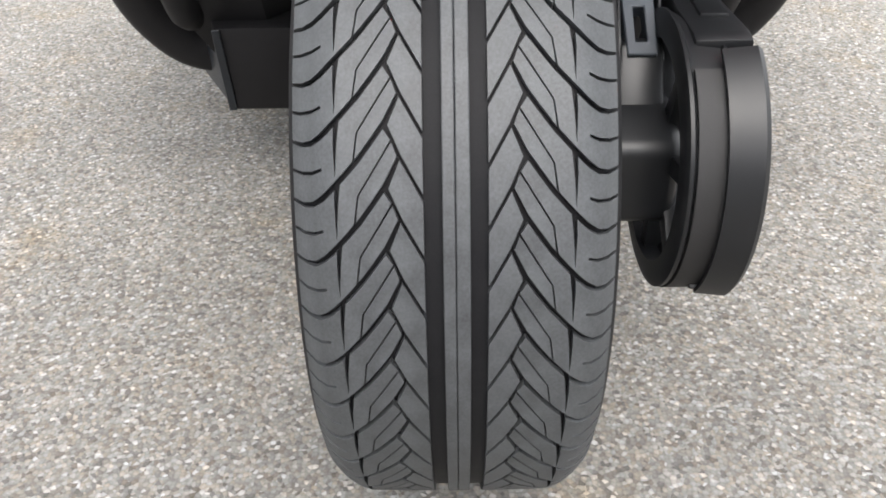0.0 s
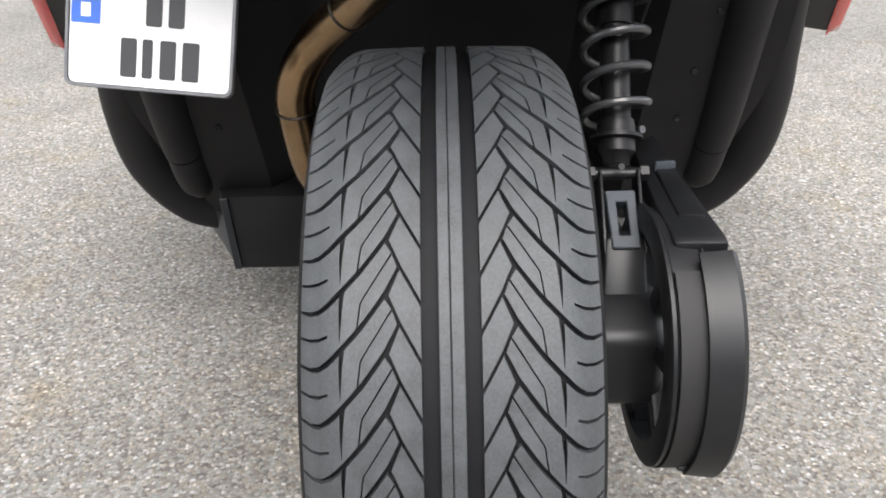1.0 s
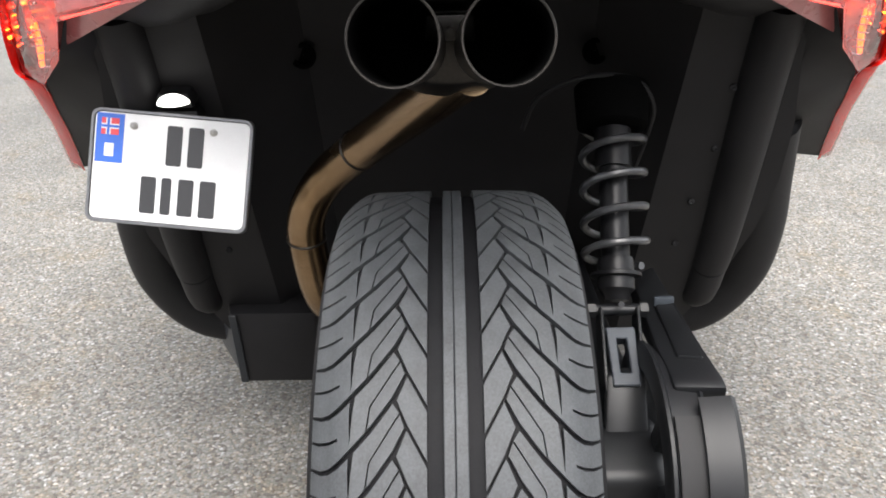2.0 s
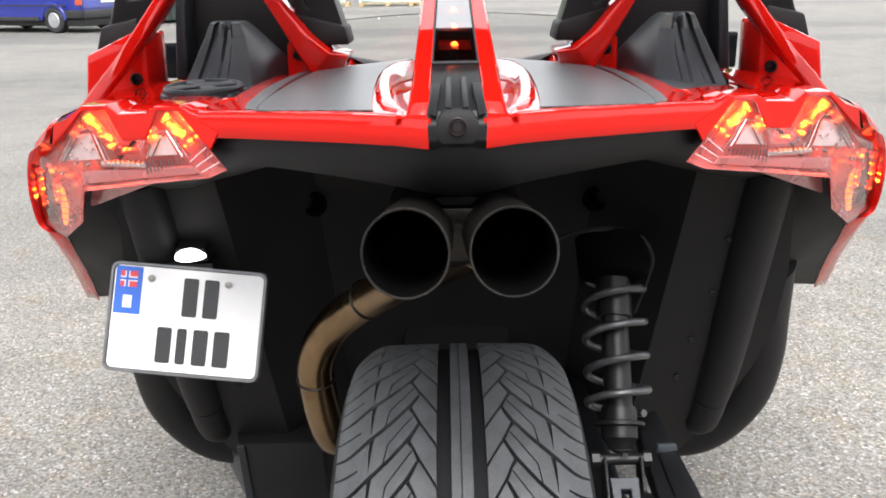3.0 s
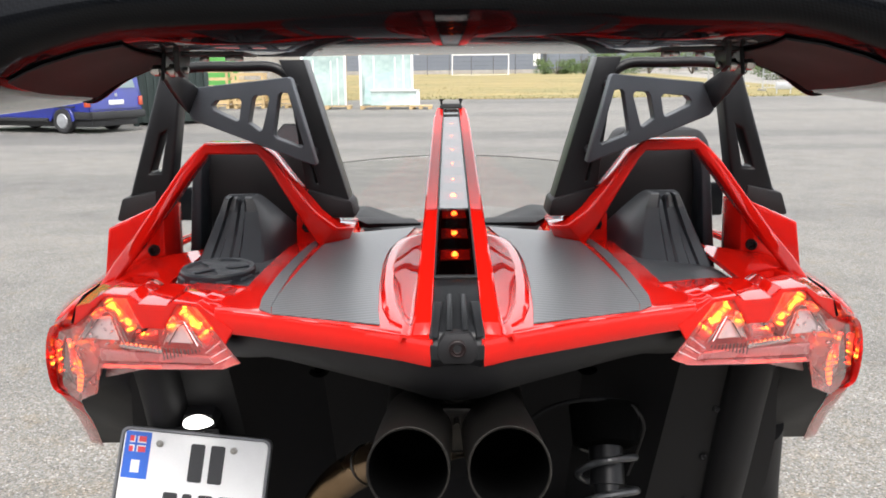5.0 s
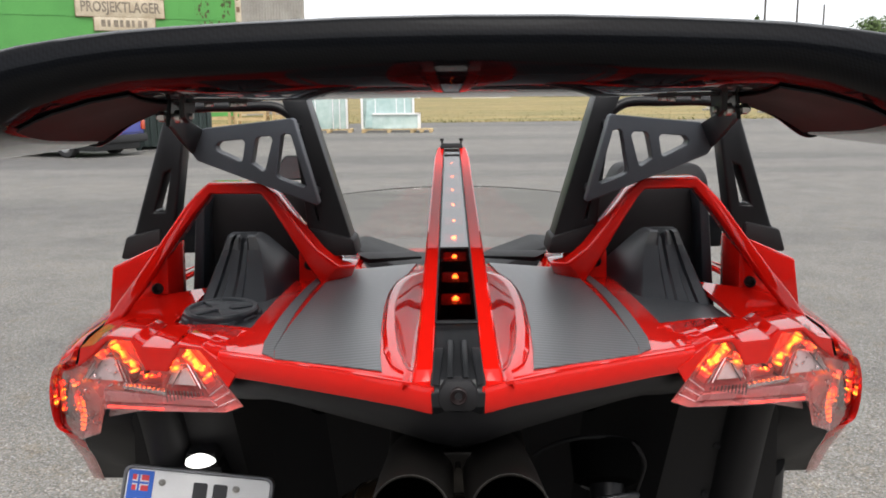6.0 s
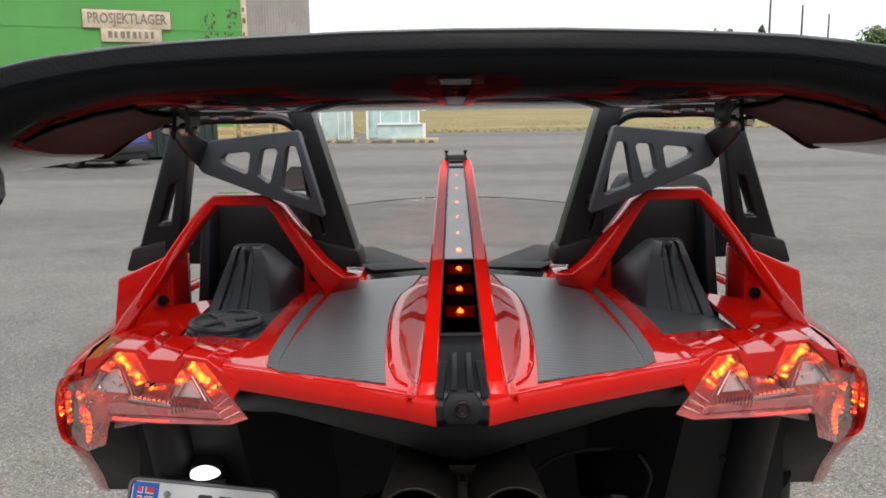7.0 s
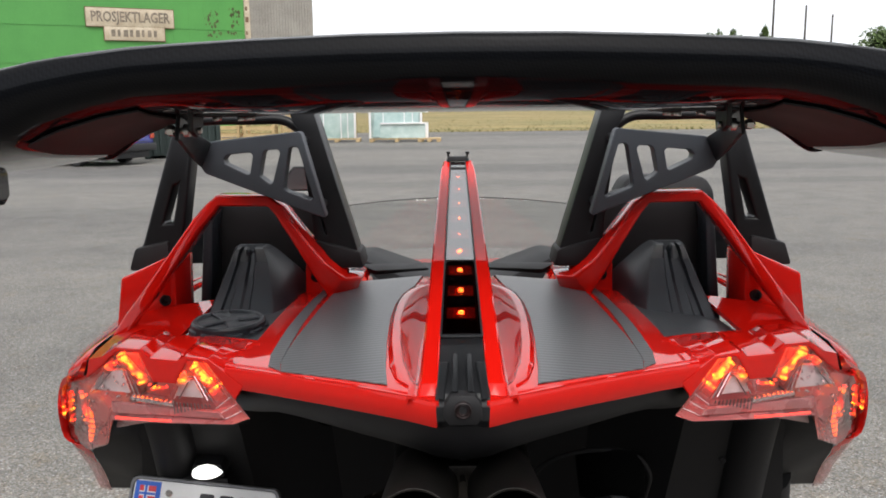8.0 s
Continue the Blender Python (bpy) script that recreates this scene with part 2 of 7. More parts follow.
def finish(bm, sharp=35.0):
    bmesh.ops.remove_doubles(bm, verts=bm.verts, dist=1e-5)
    bmesh.ops.recalc_face_normals(bm, faces=bm.faces)
    for f in bm.faces:
        f.smooth = True
    lim = radians(sharp)
    for e in bm.edges:
        e.smooth = len(e.link_faces) == 2 and e.calc_face_angle(0) < lim
    return bm


def bevel(bm, width, segments=2, angle=25.0):
    bmesh.ops.recalc_face_normals(bm, faces=bm.faces)
    lim = radians(angle)
    es = [e for e in bm.edges if len(e.link_faces) == 2 and e.calc_face_angle(0) > lim]
    if es and width > 0:
        bmesh.ops.bevel(bm, geom=es, offset=width, segments=segments, affect="EDGES", profile=0.5, clamp_overlap=True)
    return bm


def grid(rows, closed=False):
    """A sheet through rows of points, all of one length."""
    n, k = len(rows), len(rows[0])
    verts = [p for r in rows for p in r]
    faces = []
    for i in range(n - 1):
        for j in range(k if closed else k - 1):
            jj = (j + 1) % k
            faces.append((i * k + j, i * k + jj, (i + 1) * k + jj, (i + 1) * k + j))
    return poly_mesh(verts, faces)


def loft(rings, caps=True):
    """A solid through closed rings of points."""
    bm = grid(rings, True)
    bm.verts.ensure_lookup_table()
    k = len(rings[0])
    if caps:
        for ring in (range(k), range(len(bm.verts) - k, len(bm.verts))):
            bm.faces.new([bm.verts[i] for i in ring])
    return bm


def sheet(rows, thick, toward=None):
    """A sheet with thickness; toward: the way in which its other side lies."""
    if toward is None:
        bm = grid(rows)
        bmesh.ops.recalc_face_normals(bm, faces=bm.faces)
        bmesh.ops.solidify(bm, geom=bm.faces[:], thickness=thick)
        return bm
    d = Vector(toward) * thick
    n, k = len(rows), len(rows[0])
    front = [Vector(p) for r in rows for p in r]
    verts = front + [p + d for p in front]
    m = n * k
    faces = []
    for i in range(n - 1):
        for j in range(k - 1):
            q = (i * k + j, i * k + j + 1, (i + 1) * k + j + 1, (i + 1) * k + j)
            faces += [q, tuple(m + v for v in reversed(q))]
    rim = [j for j in range(k)] + [i * k + k - 1 for i in range(1, n)] + [(n - 1) * k + j for j in range(k - 2, -1, -1)] + [i * k for i in range(n - 2, 0, -1)]
    for a, b in zip(rim, rim[1:] + rim[:1]):
        faces.append((a, b, m + b, m + a))
    return poly_mesh(verts, faces)


def slab(points, depth):
    """A flat outline (3D points) drawn out along the vector depth."""
    d = Vector(depth)
    n = len(points)
    a = [Vector(p) for p in points]
    verts = a + [p + d for p in a]
    faces = [tuple(range(n)), tuple(range(n, 2 * n))] + [(i, (i + 1) % n, n + (i + 1) % n, n + i) for i in range(n)]
    return poly_mesh(verts, faces)


def slab_holes(outer, holes, place, depth):
    """A flat outline with holes: 2D points, set in space by place(u, v)."""
    bm = bmesh.new()
    edges = []
    for loop in (outer, *holes):
        vs = [bm.verts.new(place(*p)) for p in loop]
        edges += [bm.edges.new((vs[i], vs[(i + 1) % len(vs)])) for i in range(len(vs))]
    bmesh.ops.triangle_fill(bm, edges=edges, use_beauty=True)
    got = bmesh.ops.extrude_face_region(bm, geom=bm.faces[:])
    bmesh.ops.translate(bm, vec=Vector(depth), verts=[g for g in got["geom"] if isinstance(g, bmesh.types.BMVert)])
    return bm


def box(lo, hi, edge=0.0, segments=2):
    (x0, y0, z0), (x1, y1, z1) = lo, hi
    bm = slab([(x0, y0, z0), (x1, y0, z0), (x1, y1, z0), (x0, y1, z0)], (0, 0, z1 - z0))
    return bevel(bm, edge, segments) if edge else bm


def smooth_path(points, steps=6):
    """A rounded line through the points (Catmull-Rom)."""
    p = [Vector(q) for q in points]
    p = [p[0] * 2 - p[1]] + p + [p[-1] * 2 - p[-2]]
    out = []
    for i in range(1, len(p) - 2):
        for k in range(steps):
            t = k / steps
            a, b, c, d = p[i - 1], p[i], p[i + 1], p[i + 2]
            out.append(0.5 * ((2 * b) + (c - a) * t + (2 * a - 5 * b + 4 * c - d) * t * t + (3 * b - a - 3 * c + d) * t ** 3))
    return out + [p[-2]]


def tube(points, radius, n=14, caps=True):
    """A round bar along a line; radius may be a list."""
    p = [Vector(q) for q in points]
    rings, up = [], None
    for i, q in enumerate(p):
        d = (p[min(i + 1, len(p) - 1)] - p[max(i - 1, 0)]).normalized()
        if up is None:
            up = d.orthogonal().normalized()
        up = (up - d * up.dot(d)).normalized()
        side = d.cross(up)
        r = radius[i] if isinstance(radius, (list, tuple)) else radius
        rings.append([q + (up * math.cos(a) + side * math.sin(a)) * r for a in (2 * math.pi * k / n for k in range(n))])
    return loft(rings, caps)


def lathe(profile, centre, axis="x", n=48, a0=0.0, a1=360.0):
    """Turns (along, radius) points round an axis through centre."""
    c = Vector(centre)
    full = abs(a1 - a0) >= 359.9
    k = n if full else n + 1
    rows = []
    for along, r in profile:
        row = []
        for i in range(k):
            a = radians(a0 + (a1 - a0) * i / n)
            ca, sa = math.cos(a) * r, math.sin(a) * r
            row.append(c + Vector({"x": (along, ca, sa), "y": (sa, along, ca), "z": (ca, sa, along)}[axis]))
        rows.append(row)
    return grid(rows, full)


def disc_bolt(centre, axis, r, h, n=6):
    return bevel(lathe([(0, 0.0001), (0, r), (h, r), (h, 0.0001)], centre, axis, n), r * 0.12, 1)


def merged(*bms):
    out = bmesh.new()
    for b in bms:
        tmp = bpy.data.meshes.new("tmp")
        b.to_mesh(tmp)
        b.free()
        out.from_mesh(tmp)
        bpy.data.meshes.remove(tmp)
    return out


def mirrored(bm):
    b = bm.copy()
    bmesh.ops.scale(b, vec=(-1, 1, 1), verts=b.verts)
    bmesh.ops.reverse_faces(b, faces=b.faces)
    return b


def mesh_of(name, bm, mat, sharp=35.0):
    finish(bm, sharp)
    me = bpy.data.meshes.new(name)
    bm.to_mesh(me)
    bm.free()
    me.materials.append(mat)
    return me


def part(name, bm, mat, parent, label="", sharp=35.0):
    """One mesh under a thing or under a part of it; points are given in the thing's own space."""
    ob = new(name, mesh_of(name, bm, mat, sharp))
    ob.parent = parent
    return tagged(ob, label)


def thing(name, m, label, category, group="", kind=""):
    ob = new(name)
    ob.empty_display_size = 0.1
    ob.matrix_world = m
    return tagged(ob, label, category, group, kind)


def single(name, bm, mat, label, category, group="", kind="", m=None, sharp=35.0):
    ob = new(name, mesh_of(name, bm, mat, sharp))
    if m is not None:
        ob.matrix_world = m
    return tagged(ob, label, category, group, kind)


# ---------------------------------------------------------------- the yard and what stands round it
LOW = -0.25          # the far yard lies a little lower than the near one


def ground_z(x, y):
    """Height of the yard and of the dry grass bank behind it."""
    d = max(0.0, y - 5.0)
    z = LOW * min(1.0, d / 17.0) ** 1.3 if d > 0 else -0.048 * (1 - min(1.0, max(0.0, (y - 1.3) / 1.2)))
    edge = 46.0 + 0.02 * x
    if y > edge:
        t = min(1.0, (y - edge) / 55.0)
        z += 0.95 * t
    return z


def yard():
    xs = [-400, -150, -60, -30, -20, -14, -10, -7, -5, -3.5, -2.5, -1.5, -0.7, 0, 0.7, 1.5, 2.5, 3.5, 5, 7, 10, 14, 20, 30, 60, 150, 400]
    ys = [-400, -100, -30, -10, -4, -1, 0.5, 1.3, 1.6, 1.9, 2.2, 2.5, 3.5, 5, 7, 9, 11, 13, 15, 17, 19, 22, 25, 30, 36, 42, 46, 48, 56]
    bm = grid([[(x, y, ground_z(x, y)) for x in xs] for y in ys])
    single("ground", bm, ASPHALT, "worn grey asphalt yard with coarse pale aggregate", "ground", kind="structure", sharp=80)


def grass_material():
    """Bleached grass with greener streaks and bare pale spots."""
    m = material("dry_grass", (0.25, 0.2, 0.09), 0.9)
    v = coords(m)
    streak = noise_tex(m, coords(m, (0.12, 0.8, 1)), 1.0, 5.0, 0.65)
    fine = noise_tex(m, coords(m, (0.8, 2.5, 1)), 2.0, 4.0, 0.7)
    tone = ramp(m, fine, ((0.3, (0.17, 0.125, 0.045)), (0.55, (0.27, 0.20, 0.075)), (0.75, (0.36, 0.29, 0.15))))
    put_in(m, "Base Color", mix(m, "MIX", ramp(m, streak, ((0.44, (0, 0, 0)), (0.62, (0.85, 0.85, 0.85)))), tone, (0.115, 0.120, 0.034)))
    bump(m, noise_tex(m, v, 9.0, 3.0), 0.5, 0.03)
    return m


GRASS_DRY = grass_material()
GRASS_GREEN = worn("rough_green_grass", (0.075, 0.092, 0.028), (0.15, 0.16, 0.055), (0.85, 0.95), 0.5, 9.0, 0.6, dist=0.03)
GRAVEL = worn("pale_gravel", (0.18, 0.17, 0.15), (0.28, 0.265, 0.24), (0.85, 0.95), 0.6, 12.0, 0.4, dist=0.02)
LEAF = worn("leaf_green", (0.035, 0.065, 0.014), (0.085, 0.13, 0.03), (0.55, 0.7), 2.0, 30.0, 0.1)
BARK = worn("bark", (0.05, 0.04, 0.03), (0.11, 0.09, 0.07), (0.85, 0.95), 4.0, 40.0, 0.5, dist=0.01)


def bank():
    xs = [-400, -120, -60, -30, -20, -10, -5, 0, 5, 10, 16, 22]
    ys = [46, 50, 56, 62, 70, 80, 101, 130, 400, 2500]
    bm = grid([[(x, y + 0.02 * x if y == 46 else y, ground_z(x, y + 0.02 * x if y == 46 else y) + (0.02 if y < 47 else 0.05)) for x in xs] for y in ys])
    single("dry_grass_bank", bm, GRASS_DRY, "sun-bleached dry grass bank behind the yard", "grass", kind="structure", sharp=80)
    bm = grid([[(x, y, ground_z(0, y) + 0.03) for x in (22, 30, 40, 60, 120, 400)] for y in (46, 50, 56, 62, 70, 101, 400, 2500)])
    single("gravel_ground", bm, GRAVEL, "pale gravel ground beside the grass bank", "gravel", kind="structure", sharp=80)


def tufts(name, label, mat, x0, x1, y0, y1, count, h, seed):
    rng = random.Random(seed)
    verts, faces = [], []
    for i in range(count):
        x, y = rng.uniform(x0, x1), y0 + (y1 - y0) * rng.random() ** 2
        z = ground_z(x, y)
        for k in range(3):
            a, hh = rng.uniform(0, 6.28), h * rng.uniform(0.5, 1.3)
            w = hh * 0.25
            b = len(verts)
            verts += [(x + math.cos(a) * w, y + math.sin(a) * w, z), (x - math.cos(a) * w, y - math.sin(a) * w, z), (x + rng.uniform(-w, w), y + rng.uniform(-w, w), z + hh)]
            faces.append((b, b + 1, b + 2))
    single(name, poly_mesh(verts, faces), mat, label, "grass", kind="stuff")


GREEN_WALL = worn("green_painted_cladding", (0.055, 0.23, 0.045), (0.085, 0.31, 0.065), (0.5, 0.65), 0.35, 12.0, 0.1)
OLD_CLAD = worn("weathered_grey_cladding", (0.22, 0.205, 0.18), (0.38, 0.362, 0.33), (0.6, 0.75), 0.8, 10.0, 0.15)
GREY_WALL = worn("blue_grey_cladding", (0.115, 0.13, 0.155), (0.145, 0.16, 0.19), (0.55, 0.7), 0.2, 6.0, 0.05)
PALE_WOOD = worn("pale_pallet_wood", (0.36, 0.25, 0.12), (0.56, 0.42, 0.22), (0.75, 0.9), 3.0, 40.0, 0.2)
SIGN_BOARD = worn("old_sign_board", (0.34, 0.265, 0.175), (0.60, 0.53, 0.41), (0.6, 0.8), 1.9, 20.0, 0.1)
SIGN_INK = worn("faded_sign_ink", (0.05, 0.042, 0.036), (0.30, 0.25, 0.19), (0.6, 0.8), 3.0, 30.0, 0.1)
RUSTY = worn("rusty_sheet", (0.10, 0.055, 0.03), (0.20, 0.13, 0.075), (0.7, 0.85), 2.0, 20.0, 0.15)
FLAKED = worn("flaked_green_rust", (0.035, 0.045, 0.014), (0.10, 0.11, 0.04), (0.7, 0.85), 2.0, 20.0, 0.15)
MAST_PAINT = worn("weathered_mast", (0.045, 0.040, 0.035), (0.085, 0.078, 0.068), (0.6, 0.75), 1.0, 10.0, 0.1)
CONTAINER_PAINT = worn("dark_green_container_paint", (0.010, 0.020, 0.017), (0.020, 0.034, 0.030), (0.5, 0.65), 1.0, 20.0, 0.1)
GALV = worn("galvanised_steel", (0.34, 0.35, 0.36), (0.5, 0.51, 0.52), (0.4, 0.55), 3.0, 40.0, 0.05, 0.0, 0.7)
WHITE_PAINT = worn("white_paint", (0.66, 0.66, 0.65), (0.78, 0.78, 0.77), (0.45, 0.6), 2.0, 30.0, 0.05)
GLASS_EDGE = worn("pale_green_glass_sheets", (0.24, 0.34, 0.31), (0.50, 0.60, 0.57), (0.08, 0.16), 0.9, 3.0, 0.02, 0.6)
GLASS_FILM = worn("milky_stretch_film", (0.30, 0.44, 0.42), (0.48, 0.60, 0.58), (0.18, 0.34), 1.2, 5.0, 0.2, 0.5, dist=0.02)


def text_mesh(words, size, place, depth=0.01, bold=0.018):
    """Lettering in the built-in font as a mesh."""
    cu = bpy.data.curves.new("lettering", "FONT")
    cu.body, cu.size, cu.extrude, cu.align_x, cu.align_y = words, size, depth, "CENTER", "CENTER"
    cu.resolution_u, cu.offset = 2, bold
    ob = bpy.data.objects.new("lettering", cu)
    scene.collection.objects.link(ob)
    me = bpy.data.meshes.new_from_object(ob.evaluated_get(bpy.context.evaluated_depsgraph_get()))
    bm = bmesh.new()
    bm.from_mesh(me)
    bpy.data.objects.remove(ob)
    bpy.data.curves.remove(cu)
    bpy.data.meshes.remove(me)
    bmesh.ops.transform(bm, matrix=place, verts=bm.verts)
    return bm


def hangar():
    """The green hangar with its weathered end wall."""
    y0 = 54.0
    h = thing("hangar", pose(-21, y0, LOW, 0, 0, 31), "green corrugated hangar with a weathered grey end strip", "building")
    # faces in the hangar's own space: x from its middle, y back, z up
    part("green_wall", box((-19, 0, 0), (6.85, 0.25, 9.5)), GREEN_WALL, h, "green painted sheet wall")
    part("grey_wall", box((7.25, 0.02, 0), (11.7, 0.27, 9.3)), OLD_CLAD, h, "weathered grey corrugated wall")
    part("corner_post", box((6.87, -0.12, 0), (7.23, 0.2, 9.5), 0.02), SIGN_BOARD, h, "pale rust-streaked corner post")
    for z, k in ((6.2, 0.10), (7.0, 0.16), (7.75, 0.12), (5.5, 0.14)):
        part("rust_streak", box((6.90, -0.135, z), (6.90 + k * 1.4, -0.122, z + k * 2.2)), RUSTY, h)
    for i in range(22):
        x = 7.3 + i * 0.2
        part("rib", box((x, -0.045, 0), (x + 0.075, 0.018, 9.3)), OLD_CLAD, h)
    for z in (4.2, 6.45, 8.6):
        part("wall_joint", box((-19, -0.03, z), (6.85, -0.002, z + 0.05)), GREEN_WALL, h)
    for i in range(26):
        x = -18.8 + i * 1.0
        part("wall_seam", box((x, -0.015, 0), (x + 0.03, -0.001, 9.4)), GREEN_WALL, h)
    part("far_wall", box((-19, 14, 0), (11.4, 14.25, 9.5)), OLD_CLAD, h)
    part("side_wall", box((11.45, 0.3, 0), (11.7, 13.98, 9.3)), OLD_CLAD, h)
    part("side_wall", box((-19, 0.28, 0), (-18.75, 13.98, 9.4)), GREEN_WALL, h)
    part("roof", loft([[(-19.3, -0.3, 9.52), (-19.3, 7, 11.5), (-19.3, 14.5, 9.52), (-19.3, 7, 11.2)], [(11.7, -0.3, 9.52), (11.7, 7, 11.5), (11.7, 14.5, 9.52), (11.7, 7, 11.2)]]), OLD_CLAD, h, "grey sheet roof")
    sign = part("sign_board", merged(box((-2.95, -0.16, 6.46), (2.25, -0.06, 7.56), 0.01), box((-1.95, -0.155, 5.64), (1.65, -0.055, 6.45), 0.01)), SIGN_BOARD, h, "peeling cream two-tier sign board")
    part("rusty_rim", merged(box((-2.99, -0.12, 6.41), (2.29, -0.04, 7.61)), box((-1.99, -0.118, 5.60), (1.69, -0.042, 6.409))), RUSTY, sign, "rusty rim of the board")
    face = Matrix.Translation((-0.35, -0.17, 7.02)) @ Euler((radians(90), 0, 0)).to_matrix().to_4x4()
    part("lettering", text_mesh("PROSJEKTLAGER", 0.88, face @ Matrix.Diagonal((0.72, 1, 1, 1))), SIGN_INK, sign, "faded dark sign letters")
    for k, w in enumerate((0.30, 0.22, 0.34, 0.26, 0.30, 0.20, 0.28, 0.24)):
        x = -1.55 + k * 0.36
        part("illegible_bar", box((x, -0.165, 5.86), (x + w * 0.8, -0.157, 6.28)), SIGN_INK, sign, "flaked bar of unreadable lettering")
    rng = random.Random(4)
    for k in range(64):
        x, z = rng.choice((4.75, 6.15)) + rng.gauss(0, 0.24), rng.uniform(6.0, 7.9)
        s = rng.uniform(0.025, 0.10)
        part("peeling_patch", slab([(x + s * math.cos(a) * rng.uniform(0.5, 1.2), -0.008, z + 1.6 * s * math.sin(a) * rng.uniform(0.5, 1.2)) for a in (0, 1.05, 2.1, 3.14, 4.2, 5.2)], (0, 0.006, 0)), FLAKED, h)


VAN_DARK = worn("dark_grey_steel", (0.03, 0.032, 0.036), (0.05, 0.052, 0.058), (0.5, 0.6), 1.0, 10.0, 0.05)


def grey_hall():
    h = thing("industrial_hall", pose(0, 150, 0.6), "long blue-grey industrial hall far behind the field", "building")
    part("wall", box((-60, 0, 0), (38, 0.4, 11)), GREY_WALL, h, "blue-grey cladding wall")
    part("low_wall", box((38.02, 0, 0), (86, 0.4, 8.4)), GREY_WALL, h, "lower blue-grey cladding wall")
    for i in range(72):
        x = -59 + i * 2.0
        part("panel_joint", box((x, -0.05, 0.3), (x + 0.09, -0.002, 10.9 if x < 37.8 else 8.3)), GREY_WALL, h)
    part("roof_edge", box((-60.3, -0.3, 11.02), (38.2, 12, 11.5), 0.03), GALV, h, "grey roof edge")
    part("roof_edge", box((38.25, -0.3, 8.42), (86.3, 12, 8.8), 0.03), GALV, h)
    part("side_wall", box((85.6, 0.42, 0), (86, 11.9, 8.4)), GREY_WALL, h)
    part("base", box((-60.05, -0.12, 0), (86.05, -0.01, 0.8)), OLD_CLAD, h)
    for x, z in ((14.0, 11.0), (40.0, 8.4), (66.0, 8.4)):
        part("downpipe", tube([(x, -0.35, 0.4), (x, -0.35, z)], 0.30, 10), VAN_DARK, h, "dark downpipe")
    part("door", box((12.0, -0.09, 1.4), (13.2, -0.005, 4.6), 0.02), WHITE_PAINT, h, "white service hatch")


def goal():
    g = thing("football_goal", pose(2.0, 105, ground_z(2, 105)), "white football goal frame standing on the dry field", "goal")
    part("post", tube([(-3.42, 0, 0), (-3.42, 0, 2.44)], 0.06, 12), WHITE_PAINT, g)
    part("post", tube([(3.42, 0, 0), (3.42, 0, 2.44)], 0.06, 12), WHITE_PAINT, g)
    part("crossbar", tube([(-3.48, 0, 2.44), (3.48, 0, 2.44)], 0.06, 12), WHITE_PAINT, g)
    for x in (-3.42, 3.42):
        part("stay", tube([(x, 0, 2.4), (x, 1.6, 0.05)], 0.03, 8), WHITE_PAINT, g)
    part("ground_bar", tube([(-3.42, 1.6, 0.05), (3.42, 1.6, 0.05)], 0.03, 8), WHITE_PAINT, g)


def mesh_fence():
    f = thing("wire_fence", pose(0, 118, 1.0), "thin dark wire fence along the field", "fence")
    for i in range(30):
        part("post", tube([(-50 + i * 3.0, 0, -0.4), (-50 + i * 3.0, 0, 2.6)], 0.04, 6), VAN_DARK, f)
    for z in (0.4, 0.95, 1.5, 2.05, 2.55):
        part("wire", tube([(-50, 0, z), (37, 0, z)], 0.012, 5), VAN_DARK, f)


def pallet(name, x, y, w, d, yaw=0.0, group="pallets in the yard"):
    p = thing(name, pose(x, y, LOW, 0, 0, yaw), "pale wooden pallet on the asphalt", "pallet", group)
    for k in range(3):
        yy = -d / 2 + k * (d - 0.1) / 2
        part("bearer", box((-w / 2, yy, 0.1), (w / 2, yy + 0.1, 0.122)), PALE_WOOD, p)
        for j in range(3):
            xx = -w / 2 + j * (w - 0.14) / 2
            part("block", box((xx, yy, 0.0), (xx + 0.14, yy + 0.1, 0.1)), PALE_WOOD, p)
    n = 7
    for k in range(n):
        xx = -w / 2 + k * (w - 0.11) / (n - 1)
        part("deck_board", box((xx, -d / 2, 0.122), (xx + 0.11, d / 2, 0.144)), PALE_WOOD, p)
    return p


